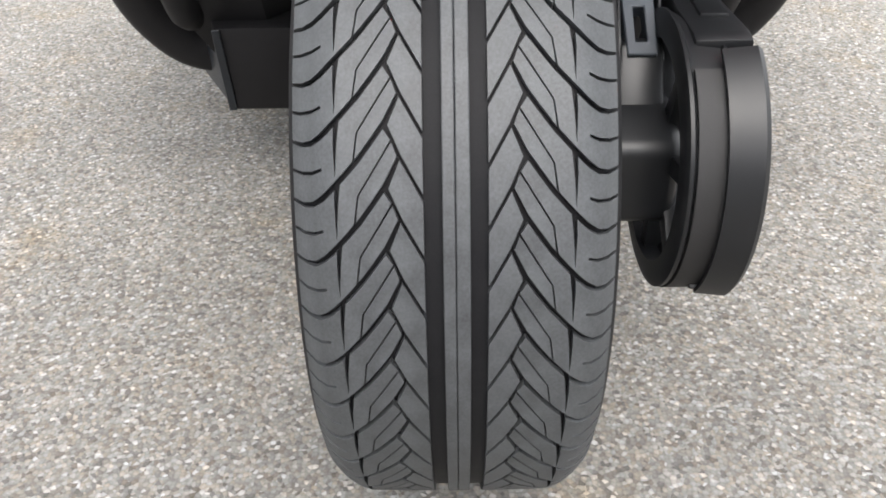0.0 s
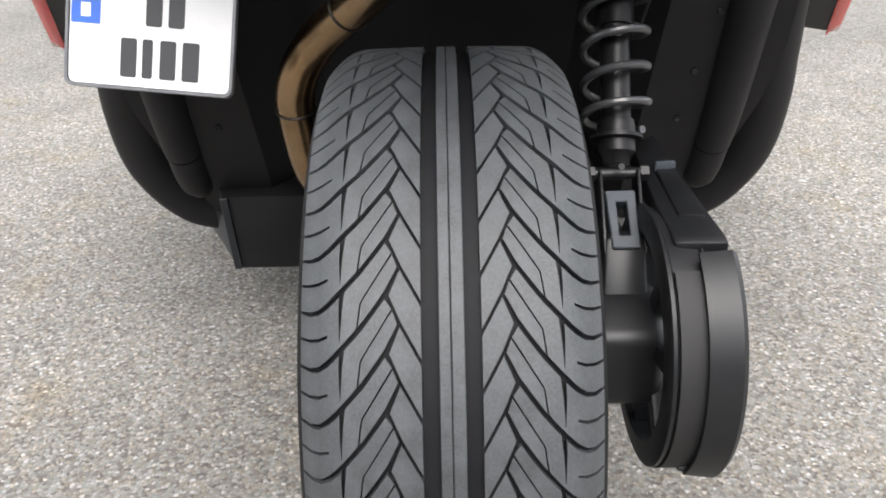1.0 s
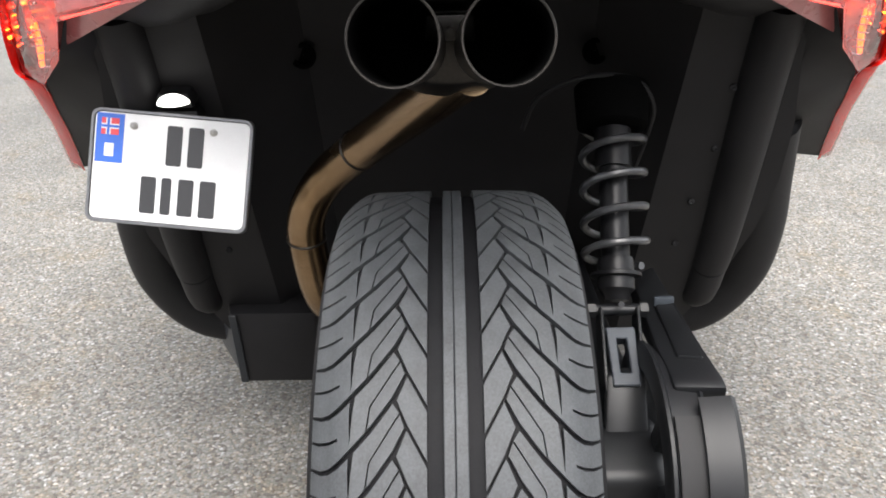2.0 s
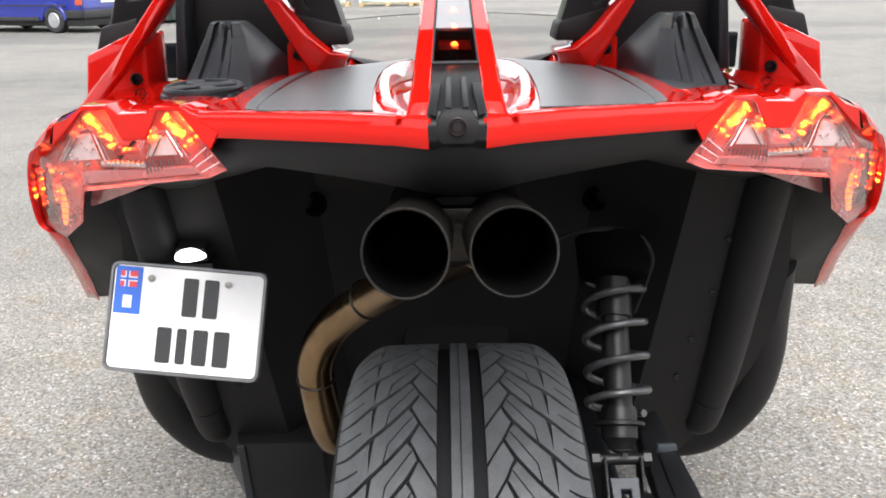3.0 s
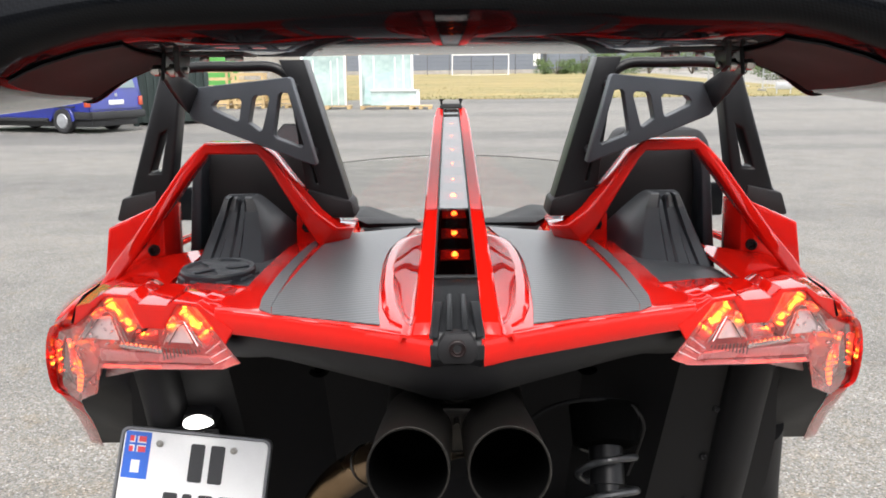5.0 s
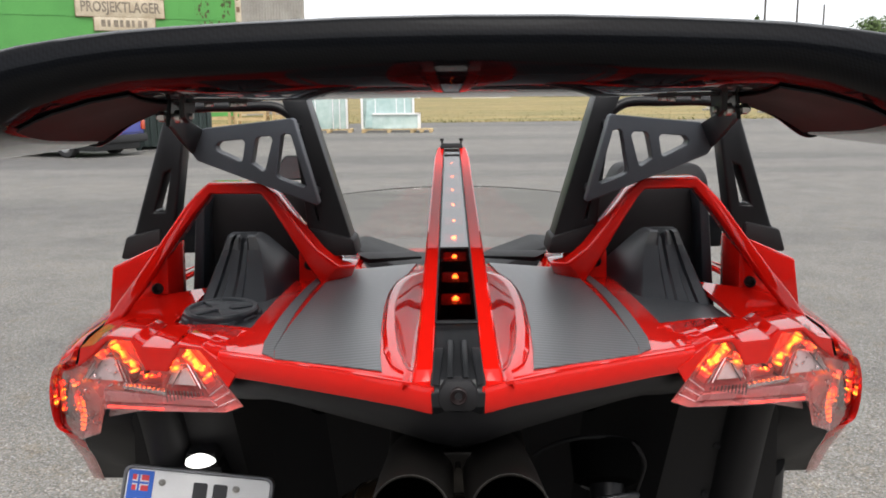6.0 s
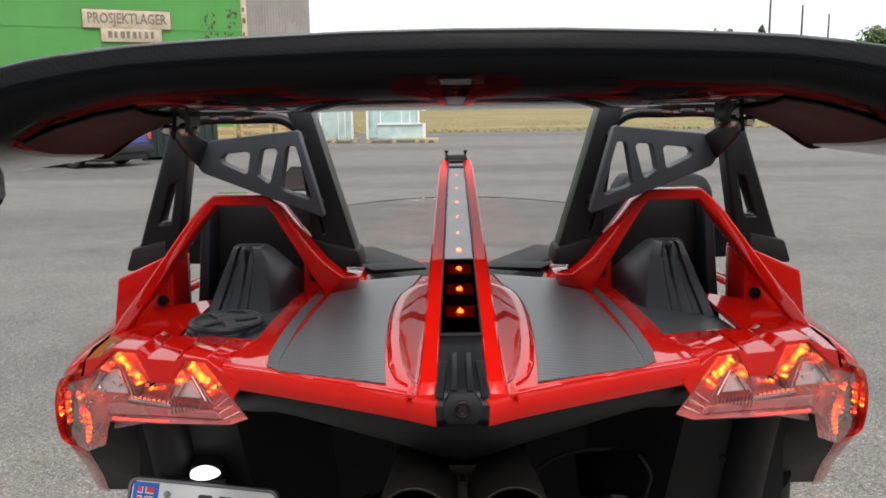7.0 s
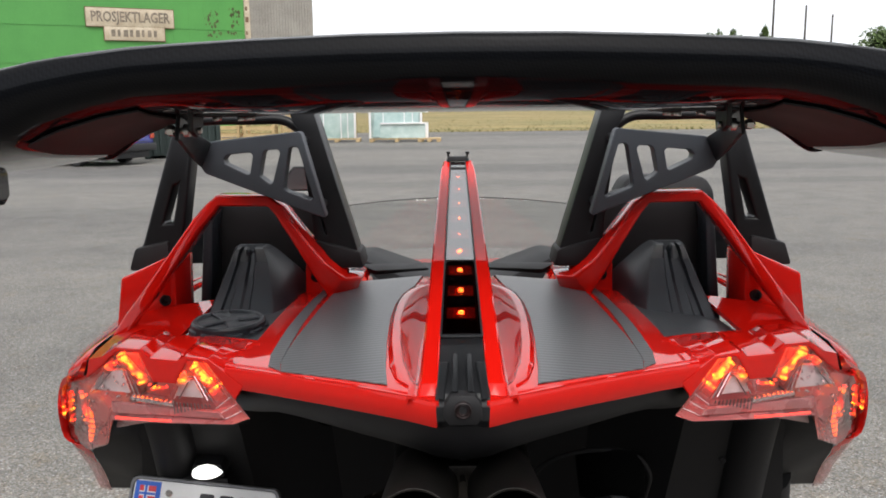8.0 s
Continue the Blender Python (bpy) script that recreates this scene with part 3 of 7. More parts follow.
def glass_stack(x, y, w, h, sheets, yaw, lean, label, film):
    """Sheets of glass leaning on a frame."""
    g = thing("glass_stack", pose(x, y, LOW + 0.146, 0, 0, yaw), label, "glass stack", "glass stacks on pallets")
    part("rest_frame", merged(box((-w / 2 - 0.03, 0.34, 0), (-w / 2 + 0.07, 0.44, h), 0.008), box((w / 2 - 0.07, 0.34, 0), (w / 2 + 0.03, 0.44, h), 0.008), box((-w / 2, 0.345, h - 0.1), (w / 2, 0.435, h), 0.008)), PALE_WOOD, g, "wooden rest frame")
    for k in range(sheets):
        hh = h * (1 - 0.03 * (k % 3)) - 0.04
        ww = w * (1 - 0.02 * ((k * 2) % 3))
        yy = 0.30 - 0.085 * k
        part("glass_pane", slab([(-ww / 2, yy, 0.0), (ww / 2, yy, 0.0), (ww / 2, yy + lean, hh), (-ww / 2, yy + lean, hh)], (0, 0.05, 0)), GLASS_EDGE, g)
    yy = 0.30 - 0.085 * sheets
    for u in (-0.24, 0.17, 0.33):
        part("pane_edge", box((u * w - 0.02, yy - 0.018, 0.0), (u * w + 0.02, yy + 0.02, h * (0.80 + 0.3 * abs(u))), 0.004), WHITE_PAINT, g, "pale sheet edge")
    for s in (-1, 1):
        part("corner_guard", box((s * w / 2 - 0.045, yy - 0.03, 0.0), (s * w / 2 + 0.045, yy + 0.02, h * 0.98), 0.005), WHITE_PAINT, g, "white edge guard")
    part("top_guard", box((-w / 2, yy - 0.03, h * 0.94), (w / 2, yy + 0.02, h * 0.985), 0.005), WHITE_PAINT, g, "white top guard")
    if film:
        part("film_wrap", slab([(-w * 0.44, yy - 0.012, 0.05), (w * 0.46, yy - 0.012, 0.05), (w * 0.45, yy - 0.012, h * 0.52), (w * 0.1, yy - 0.012, h * 0.60), (-w * 0.40, yy - 0.012, h * 0.5)], (0, 0.006, 0)), GLASS_FILM, g, "milky stretch film")
        part("low_pane", slab([(-w * 0.3, yy - 0.09, 0.0), (w * 0.62, yy - 0.09, 0.0), (w * 0.62, yy - 0.04, h * 0.25), (-w * 0.3, yy - 0.04, h * 0.25)], (0, 0.03, 0)), GLASS_EDGE, g, "small glass pane")
        part("low_frame", merged(box((w * 0.58, yy - 0.13, 0.0), (w * 0.64, yy - 0.03, h * 0.28), 0.005), box((-w * 0.3, yy - 0.13, h * 0.25), (w * 0.64, yy - 0.03, h * 0.28), 0.005)), WHITE_PAINT, g, "white low frame")


def crate(x, y, w, d, h, yaw, z0=0.146):
    c = thing("wooden_crate", pose(x, y, LOW + z0, 0, 0, yaw), "pale slatted wooden crate on a pallet", "crate", "wooden crates in the yard")
    for sx in (-1, 1):
        for sy in (-1, 1):
            part("corner_post", box((sx * w / 2 - 0.05, sy * d / 2 - 0.05, 0), (sx * w / 2 + 0.05, sy * d / 2 + 0.05, h), 0.005), PALE_WOOD, c)
    for k in range(5):
        z = 0.06 + k * (h - 0.18) / 4
        for sy in (-1, 1):
            part("slat", box((-w / 2 - 0.05, sy * (d / 2 + 0.062) - 0.011, z), (w / 2 + 0.05, sy * (d / 2 + 0.062) + 0.011, z + 0.12)), PALE_WOOD, c)
        for sx in (-1, 1):
            part("slat", box((sx * (w / 2 + 0.062) - 0.011, -d / 2 - 0.05, z), (sx * (w / 2 + 0.062) + 0.011, d / 2 + 0.05, z + 0.12)), PALE_WOOD, c)


def container():
    c = thing("steel_container", pose(-9.55, 27.0, LOW - 0.02, 0, 0, 30), "dark green corrugated steel container beside the van", "container")
    w, d, h = 2.1, 3.4, 2.2
    part("shell", box((-w / 2 + 0.04, -d / 2 + 0.04, 0.1), (w / 2 - 0.04, d / 2 - 0.04, h - 0.04)), CONTAINER_PAINT, c)
    for sx in (-1, 1):
        for sy in (-1, 1):
            part("corner_post", box((sx * w / 2 - 0.07, sy * d / 2 - 0.07, 0), (sx * w / 2 + 0.07, sy * d / 2 + 0.07, h), 0.01), CONTAINER_PAINT, c)
    for k in range(9):
        x = -w / 2 + 0.16 + k * 0.205
        part("corrugation", box((x, -d / 2 - 0.02, 0.12), (x + 0.1, -d / 2 + 0.038, h - 0.06), 0.012, 1), CONTAINER_PAINT, c)
    for k in range(14):
        y = -d / 2 + 0.2 + k * 0.22
        part("corrugation", box((w / 2 - 0.038, y, 0.12), (w / 2 + 0.02, y + 0.1, h - 0.06), 0.012, 1), CONTAINER_PAINT, c)
    part("top_rail", box((-w / 2, -d / 2 - 0.04, h - 0.05), (w / 2, -d / 2 + 0.05, h + 0.03), 0.01), CONTAINER_PAINT, c)


VAN_BLUE = worn("blue_van_paint", (0.010, 0.020, 0.20), (0.015, 0.028, 0.28), (0.25, 0.35), 1.5, 60.0, 0.03, 0.8)
VAN_GLASS = material("van_window_glass", (0.16, 0.22, 0.23), 0.06, 0.0, 0.6)
VAN_TRIM = worn("van_black_trim", (0.014, 0.014, 0.015), (0.024, 0.024, 0.025), (0.5, 0.6), 5, 80, 0.1)
VAN_LAMP = worn("van_tail_lamp", (0.45, 0.05, 0.02), (0.6, 0.10, 0.04), (0.2, 0.3), 12, 80, 0.05, 0.5)


def van():
    """A box-nosed passenger van; y forward along it, origin under the middle of its rear axle."""
    v = thing("passenger_van", pose(-10.06, 22.90, LOW, 0, 0, 68), "dark blue passenger van parked on the yard", "van")
    L0, L1, W = -0.98, 3.95, 0.92
    prof = [(L0, 0.36), (L0 - 0.02, 0.95), (L0 + 0.02, 1.10), (L0 + 0.16, 1.86), (L0 + 0.32, 1.93), (1.9, 1.94), (2.35, 1.86), (3.05, 1.12), (3.75, 0.98), (3.92, 0.80), (L1, 0.36)]
    def ring(x, k):
        return [(x, y * 1.0, z if z < 1.1 else 1.1 + (z - 1.1) * k) for y, z in prof]
    part("body", loft([ring(-W * 0.9, 0.97), ring(-W, 0.9), ring(W, 0.9), ring(W * 0.9, 0.97)]), VAN_BLUE, v, "dark blue painted body")
    for s in (-1, 1):
        for a, b in ((L0 + 0.28, 0.55), (0.62, 1.55), (1.62, 2.55)):
            part("side_window", slab([(s * (W + 0.004), a, 1.17), (s * (W + 0.004), b, 1.17), (s * (W + 0.004), b - (0.25 if b > 2 else 0), 1.68), (s * (W + 0.004), a + 0.04, 1.68)], (s * 0.012, 0, 0)), VAN_GLASS, v)
        part("tail_lamp", box((s * W - 0.11, L0 - 0.055, 0.68), (s * W + 0.015, L0 + 0.06, 0.92), 0.015), VAN_LAMP, v, "red and amber tail lamp")
        part("sill", box((s * W - 0.05, 0.45, 0.30), (s * W + 0.012, 2.85, 0.40), 0.01), VAN_TRIM, v)
        part("rub_strip", box((s * W - 0.02, -0.5, 0.66), (s * W + 0.014, 3.6, 0.70), 0.005), VAN_TRIM, v)
        for y, z in ((0.0, 0.32), (2.92, 0.32)):
            wheel = part("wheel", bevel(lathe([(0.0, 0.19), (0.02, 0.20), (0.02, 0.30), (-0.01, 0.322), (-0.17, 0.322), (-0.2, 0.30), (-0.2, 0.05)], (0, 0, 0), "x", 36), 0.004, 1), VAN_TRIM, v, "black tyre")
            part("hub_cap", lathe([(0.012, 0.19), (0.03, 0.17), (0.022, 0.10), (0.04, 0.05), (0.04, 0.001)], (0, 0, 0), "x", 28), GALV, wheel, "grey steel hub")
            wheel.matrix_local = Matrix.Translation((s * (W - 0.03), y, z)) @ (Matrix.Identity(4) if s > 0 else Euler((0, 0, math.pi)).to_matrix().to_4x4())
            part("wheel_arch", lathe([(s * (W + 0.006), 0.36), (s * (W + 0.016), 0.37), (s * (W + 0.016), 0.43), (s * (W + 0.001), 0.44)], (0, y, z), "x", 24, 0, 180), VAN_BLUE, v)
    part("rear_window", slab([(-0.74, L0 + 0.012, 1.14), (0.74, L0 + 0.012, 1.14), (0.66, L0 + 0.118, 1.70), (-0.66, L0 + 0.118, 1.70)], (0, -0.012, 0)), VAN_GLASS, v)
    part("rear_bumper", box((-W - 0.01, L0 - 0.13, 0.36), (W + 0.01, L0 + 0.05, 0.56), 0.03), VAN_TRIM, v, "black rear bumper")
    for s in (-1, 1):
        part("bumper_corner", box((s * W - 0.01, L0 - 0.10, 0.37), (s * W + 0.02, -0.46, 0.56), 0.008), VAN_TRIM, v)
    part("underbody", box((-0.80, L0 + 0.05, 0.17), (0.80, 3.6, 0.37), 0.02), VAN_TRIM, v, "dark underbody")
    part("tailgate_line", box((-0.80, L0 - 0.027, 0.60), (0.80, L0 - 0.018, 0.615)), VAN_TRIM, v)
    part("number_plate", box((-0.26, L0 - 0.04, 0.72), (0.26, L0 - 0.02, 0.84), 0.004), WHITE_PAINT, v, "white plate with plain bars")
    part("badge", box((-0.04, L0 - 0.035, 0.93), (0.04, L0 - 0.02, 1.01), 0.01), GALV, v)
    part("wiper", tube([(0.0, L0 - 0.01, 1.13), (0.3, L0 + 0.02, 1.28)], 0.012, 6), VAN_TRIM, v)


def bush(name, x, y, w, h, count, seed, label, category="bush", z0=None, leaf=0.16):
    rng = random.Random(seed)
    z0 = ground_z(x, y) if z0 is None else z0
    b = thing(name, pose(x, y, z0), label, category)
    limbs = []
    for k in range(7):
        a = rng.uniform(0, 6.28)
        r = w * 0.35 * rng.random()
        limbs.append(tube([(0, 0, -0.05), (math.cos(a) * r * 0.5, math.sin(a) * r * 0.5, h * 0.45), (math.cos(a) * r, math.sin(a) * r, h * 0.85)], [0.05 * h / 2, 0.03 * h / 2, 0.01 * h / 2], 6))
    part("stems", merged(*limbs), BARK, b)
    verts, faces = [], []
    lumps = [(rng.uniform(-0.5, 0.5) * w, rng.uniform(-0.35, 0.35) * w, h * rng.uniform(0.12, 0.82), rng.uniform(0.14, 0.26)) for _ in range(20)]
    for i in range(count):
        lx, ly, lz, lr = rng.choice(lumps)
        d = Vector((rng.gauss(0, 1), rng.gauss(0, 1), rng.gauss(0, 1))).normalized() * (rng.random() ** 0.4)
        p = Vector((lx, ly, lz)) + Vector((d.x * lr * w, d.y * lr * w, d.z * lr * h))
        p.z = max(p.z, 0.05)
        u = Vector((rng.gauss(0, 1), rng.gauss(0, 1), rng.gauss(0, 1))).normalized() * leaf * rng.uniform(0.6, 1.3)
        t = u.orthogonal().normalized() * leaf * 0.45
        k = len(verts)
        verts += [p - u * 0.5, p + t * 0.5, p + u * 0.5, p - t * 0.5]
        faces.append((k, k + 1, k + 2, k + 3))
    part("leaves", poly_mesh(verts, faces), LEAF, b, "clumps of green leaves")


def mast(x, y, h, label):
    m = thing("light_mast", pose(x, y, ground_z(x, y)), label, "mast", "masts on the skyline")
    part("pole", tube([(0, 0, 0), (0, 0, h * 0.5), (0, 0, h)], [0.22, 0.17, 0.13], 10), MAST_PAINT, m)
    part("cap", lathe([(0.0, 0.15), (0.10, 0.15), (0.16, 0.06), (0.17, 0.001)], (0, 0, h), "z", 10), MAST_PAINT, m)


def panel_fence(x, y, yaw):
    f = thing("temporary_fence", pose(x, y, ground_z(x, y) + 0.03, 0, 0, yaw), "galvanised temporary mesh fence panel", "fence", "fence panels by the gravel")
    for sx in (-1.7, 1.7):
        part("post", tube([(sx, 0, 0.1), (sx, 0, 2.0)], 0.03, 8), GALV, f)
        part("foot", box((sx - 0.12, -0.35, 0), (sx + 0.12, 0.35, 0.12), 0.02), OLD_CLAD, f)
    for z in (0.2, 1.0, 1.98):
        part("rail", tube([(-1.7, 0, z), (1.7, 0, z)], 0.022, 8), GALV, f)
    for k in range(16):
        xx = -1.6 + k * 0.213
        part("wire", tube([(xx, 0, 0.2), (xx, 0, 1.98)], 0.009, 5), GALV, f)


def trestle_sign(x, y):
    s = thing("board_sign", pose(x, y, ground_z(x, y) + 0.03), "low grey board on the gravel", "sign")
    part("board", box((-0.45, -0.03, 0.25), (0.45, 0.03, 0.62), 0.01), GALV, s)
    for xx in (-0.38, 0.38):
        part("leg", box((xx - 0.03, -0.05, 0), (xx + 0.03, -0.031, 0.6)), GALV, s)


def post_stand(x, y):
    s = thing("post_stand", pose(x, y, ground_z(x, y) + 0.03), "short grey post on a round foot", "post")
    part("pole", tube([(0, 0, 0.05), (0, 0, 1.2)], 0.04, 10), GALV, s)
    part("foot", bevel(lathe([(0, 0.001), (0, 0.35), (0.07, 0.30), (0.07, 0.001)], (0, 0, 0), "z", 20), 0.01, 1), OLD_CLAD, s)


PLAIN_CLAD = worn("plain_grey_cladding", (0.14, 0.143, 0.148), (0.20, 0.203, 0.208), (0.6, 0.75), 0.5, 10.0, 0.1)


def wall_behind():
    """Unseen walls added to tone reflections; they close the yard behind and left."""
    single("unseen_wall_south", box((-16, -9.3, -0.03), (16, -9.0, 4.2)), PLAIN_CLAD, "unseen plain grey clad wall added across the yard for reflections", "wall", kind="structure")
    single("unseen_wall_west", box((-34.3, -9.0, -0.3), (-34.0, 53.0, 5.0)), PLAIN_CLAD, "unseen plain grey clad wall added along the yard for reflections", "wall", kind="structure")


yard()
bank()
wall_behind()
tufts("dry_grass_tufts", "bleached tufts along the edge of the bank", GRASS_DRY, -25, 22, 46.2, 85, 2600, 0.09, 3)
tufts("weed_tufts", "low green weeds scattered through the dry bank", GRASS_GREEN, -22, 22, 46.0, 62, 1500, 0.10, 5)
hangar()
grey_hall()
goal()
mesh_fence()
van()
container()
for px, py, pw, yw in ((-5.62, 35.5, 1.9, 3), (-3.1, 35.2, 2.2, 2), (-1.75, 35.0, 0.9, 0), (-9.2, 37.0, 1.3, 5), (-7.6, 37.4, 1.3, -4), (-10.9, 37.2, 1.6, 3)):
    pallet("pallet", px, py, pw, 1.1, yw)
glass_stack(-5.75, 35.45, 1.75, 2.1, 4, 3, 0.12, "upright pale green glass sheets on a wooden rest", False)
glass_stack(-3.15, 35.15, 2.1, 2.25, 4, 2, 0.12, "film-wrapped pale glass sheets with white edge guards", True)
crate(-9.2, 37.0, 1.2, 1.0, 1.35, 5)
crate(-7.6, 37.4, 1.2, 1.0, 0.95, -4)
crate(-10.9, 37.2, 1.5, 1.0, 1.5, 3)
for k, (bx, by, bw, bh) in enumerate(((11.2, 104, 4.5, 2.1), (14.2, 103, 5, 2.6), (17.6, 102, 5.5, 2.9), (21.5, 101, 6, 3.2), (26, 99, 7, 3.8), (31, 96, 7, 4.8), (34, 90, 8, 5.6), (27, 74, 4.5, 2.6), (30.5, 72, 5, 3.4), (34.5, 70, 6, 4.2))):
    bush("bush", bx, by, bw, bh, 1800, 20 + k, "dense green bush at the edge of the field", leaf=0.30)
panel_fence(19.6, 52.5, 8)
panel_fence(23.0, 53.0, 12)
panel_fence(17.5, 58, 30)
trestle_sign(17.8, 48.5)
post_stand(19.3, 49.0)
for mx_, my_, mh_ in ((40.3, 118, 14.6), (47.6, 126, 13.6), (57.1, 140, 13.6)):
    mast(mx_, my_, mh_, "tall slim weathered dark mast on the skyline")
for k, (tx, ty, tw, th) in enumerate(((90, 190, 15, 15.6), (104, 195, 20, 17.4), (60, 220, 5, 18.2), (67, 224, 4, 18.0), (73.5, 222, 4, 19.0), (120, 190, 22, 19))):
    bush("tree", tx, ty, tw, th, 7000, 60 + k, "distant green tree on the skyline", "tree", leaf=1.3)
# ---------------------------------------------------------------- the three-wheeled roadster
# Points below: x across from its middle line, y forward, z up; CAR moves them to where it stands.
YAW = 1.3
CENTRE = 1.9
CAR_POSE = Matrix.Translation((0, 1.0, 0)) @ pose(0, 0, 0, 0, 0, YAW) @ Matrix.Translation((0, CENTRE - 1.0, 0))
car = thing("three_wheeled_roadster", CAR_POSE, "glossy red and black three-wheeled roadster with a carbon rear wing", "roadster")


def fit(name, bm, mat, parent=None, label="", sharp=35.0):
    """A part of the roadster, from points in the frame described above."""
    bmesh.ops.translate(bm, vec=(0, -CENTRE, 0), verts=bm.verts)
    return part(name, bm, mat, parent or car, label, sharp)


def both(name, make, mat, parent=None, label="", sharp=35.0):
    """A part on the one side and its mirror image on the other."""
    bm = make
    a = mirrored(bm)
    return fit(name, bm, mat, parent, label, sharp), fit(name, a, mat, parent, label, sharp)


# ---- rear wheel
WC, WR, PITCHES = (0.0, 1.180, 0.319), 0.367, 48
DC = (0.0, 1.170, 0.346)
HALF = 0.1275
rear_wheel = fit("rear_wheel", lathe([(-0.105, 0.272), (-0.112, 0.264), (-0.10, 0.235), (-0.06, 0.225), (0.06, 0.225), (0.10, 0.235), (0.112, 0.264), (0.105, 0.272)], WC, "x", 64), SATIN, None, "black alloy rear wheel with a wide tyre")


def crown(u):
    """Fall of the tread from its full radius at u metres from the middle."""
    a = abs(u)
    return 0.0015 * (a / 0.09) ** 2 + (0.023 * ((a - 0.088) / 0.0395) ** 2 if a > 0.088 else 0.0)


DEPTH = 0.0075
prof = [(-0.108, 0.272), (-0.118, 0.285), (-0.1335, 0.308), (-0.1330, 0.326)]
prof += [(u, WR - crown(u) - DEPTH) for u in (-0.1275, -0.12, -0.11, -0.10, -0.09, -0.06, -0.03, 0, 0.03, 0.06, 0.09, 0.10, 0.11, 0.12, 0.1275)]
prof += [(0.1330, 0.326), (0.1335, 0.308), (0.118, 0.285), (0.108, 0.272)]
fit("tyre_carcass", lathe(prof, WC, "x", 120), GROOVE, rear_wheel, "black tyre carcass and side walls, groove shade in the colour", 50)


def on_tread(u, v, h):
    """A point h above the tread's top, at u across and v along it; v = 0 is the rearmost point, upwards positive."""
    r = WR - crown(u) + h
    a = v / WR
    return Vector((u, -r * math.cos(a), r * math.sin(a)))


def tread_mesh(name, outline, shrink):
    """One block of tread from its outline (across, along), in the wheel's space."""
    bm = poly_mesh([(u, v, 0) for u, v in outline], [tuple(range(len(outline)))])
    bm.normal_update()
    ring = bmesh.ops.inset_region(bm, faces=bm.faces[:], thickness=shrink, use_even_offset=True, use_boundary=True)
    bmesh.ops.delete(bm, geom=ring["faces"], context="FACES")
    vs = [v.co.y for v in bm.verts]
    y = math.ceil(min(vs) / 0.011) * 0.011
    while y < max(vs):
        bmesh.ops.bisect_plane(bm, geom=bm.verts[:] + bm.edges[:] + bm.faces[:], plane_co=(0, y, 0), plane_no=(0, 1, 0))
        y += 0.011
    for x in (-0.118, -0.109, -0.10, -0.09, 0.09, 0.10, 0.109, 0.118):
        bmesh.ops.bisect_plane(bm, geom=bm.verts[:] + bm.edges[:] + bm.faces[:], plane_co=(x, 0, 0), plane_no=(1, 0, 0))
    top = bm.faces[:]
    got = bmesh.ops.extrude_face_region(bm, geom=top)
    low = [g for g in got["geom"] if isinstance(g, bmesh.types.BMVert)]
    bmesh.ops.delete(bm, geom=[g for g in got["geom"] if isinstance(g, bmesh.types.BMFace)], context="FACES_ONLY")
    lowset = set(low)
    for v in bm.verts:
        v.co = on_tread(v.co.x, v.co.y, -DEPTH if v in lowset else 0.0)
    return mesh_of(name, bm, RUBBER, 30)


P = 2 * math.pi * WR / PITCHES
def sweep(u):
    """How far along the tread the long curved groove lies at u across."""
    return float(np.interp(u, (0.0424, 0.0556, 0.074, 0.0855, 0.095, 0.102, 0.110, 0.118, 0.1275), (0.0, -0.0262, -0.0508, -0.0635, -0.0735, -0.0800, -0.0850, -0.0855, -0.0815)))


def groove_bank(u, k):
    """A point on the one (k = -1) or the other (k = 1) bank of that groove."""
    g = float(np.interp(u, (0.05, 0.10, 0.1275), (0.0030, 0.0026, 0.0010)))
    return (u, sweep(u) + k * g - (P if k > 0 else 0.0))


INNER = [(0.0424, 0.0), (0.0525, -0.0246), (0.0424, -P), (0.0235, -0.0825), (0.0235, -0.0825 + P)]
OUTER = [groove_bank(u, -1) for u in (0.0545, 0.064, 0.074, 0.0855, 0.0880)] + [(0.0900, -0.086), (0.0914, -0.1055), (0.0922, -0.086)]
OUTER += [groove_bank(u, -1) for u in (0.0918, 0.097, 0.102, 0.106, 0.110, 0.114, 0.118, 0.123, HALF)]
OUTER += [(HALF, -0.1040), (0.119, -0.1072), (0.110, -0.1074), (0.1025, -0.1050), (0.1023, -0.1066), (0.110, -0.1096), (0.119, -0.1094), (HALF, -0.1058)]
OUTER += [groove_bank(u, 1) for u in (HALF, 0.123, 0.118, 0.114, 0.110, 0.106, 0.102, 0.097, 0.092, 0.0855, 0.0779)] + [(0.0774, -0.0985), (0.0745, -0.0778), (0.0486, -0.0360)]
RIB_B = [(0.0482, -0.0368), (0.0740, -0.0780), (0.0768, -0.0985)] + [groove_bank(u, 1) for u in (0.0770, 0.074, 0.064, 0.0545)] + [(0.0440, -P - 0.0005)]
PHASE = -0.17 * P + 0.016
block_meshes = []
for side in (-1, 1):
    for nm, outline, shrink in (("inner", INNER, 0.0014), ("rib", RIB_B, 0.0004), ("outer", OUTER, 0.0004)):
        pts = [(side * u, v + PHASE + (0.485 * P if side > 0 else 0.0)) for u, v in outline]
        block_meshes.append((nm, tread_mesh("tread_block", pts if side < 0 else pts[::-1], shrink)))
wheel_mid = Matrix.Translation((WC[0], WC[1] - CENTRE, WC[2]))
for k in range(PITCHES):
    turn = wheel_mid @ Euler((2 * math.pi * k / PITCHES, 0, 0)).to_matrix().to_4x4()
    for nm, me in block_meshes:
        ob = new("tread_block", me)
        ob.parent = rear_wheel
        ob.matrix_local = turn
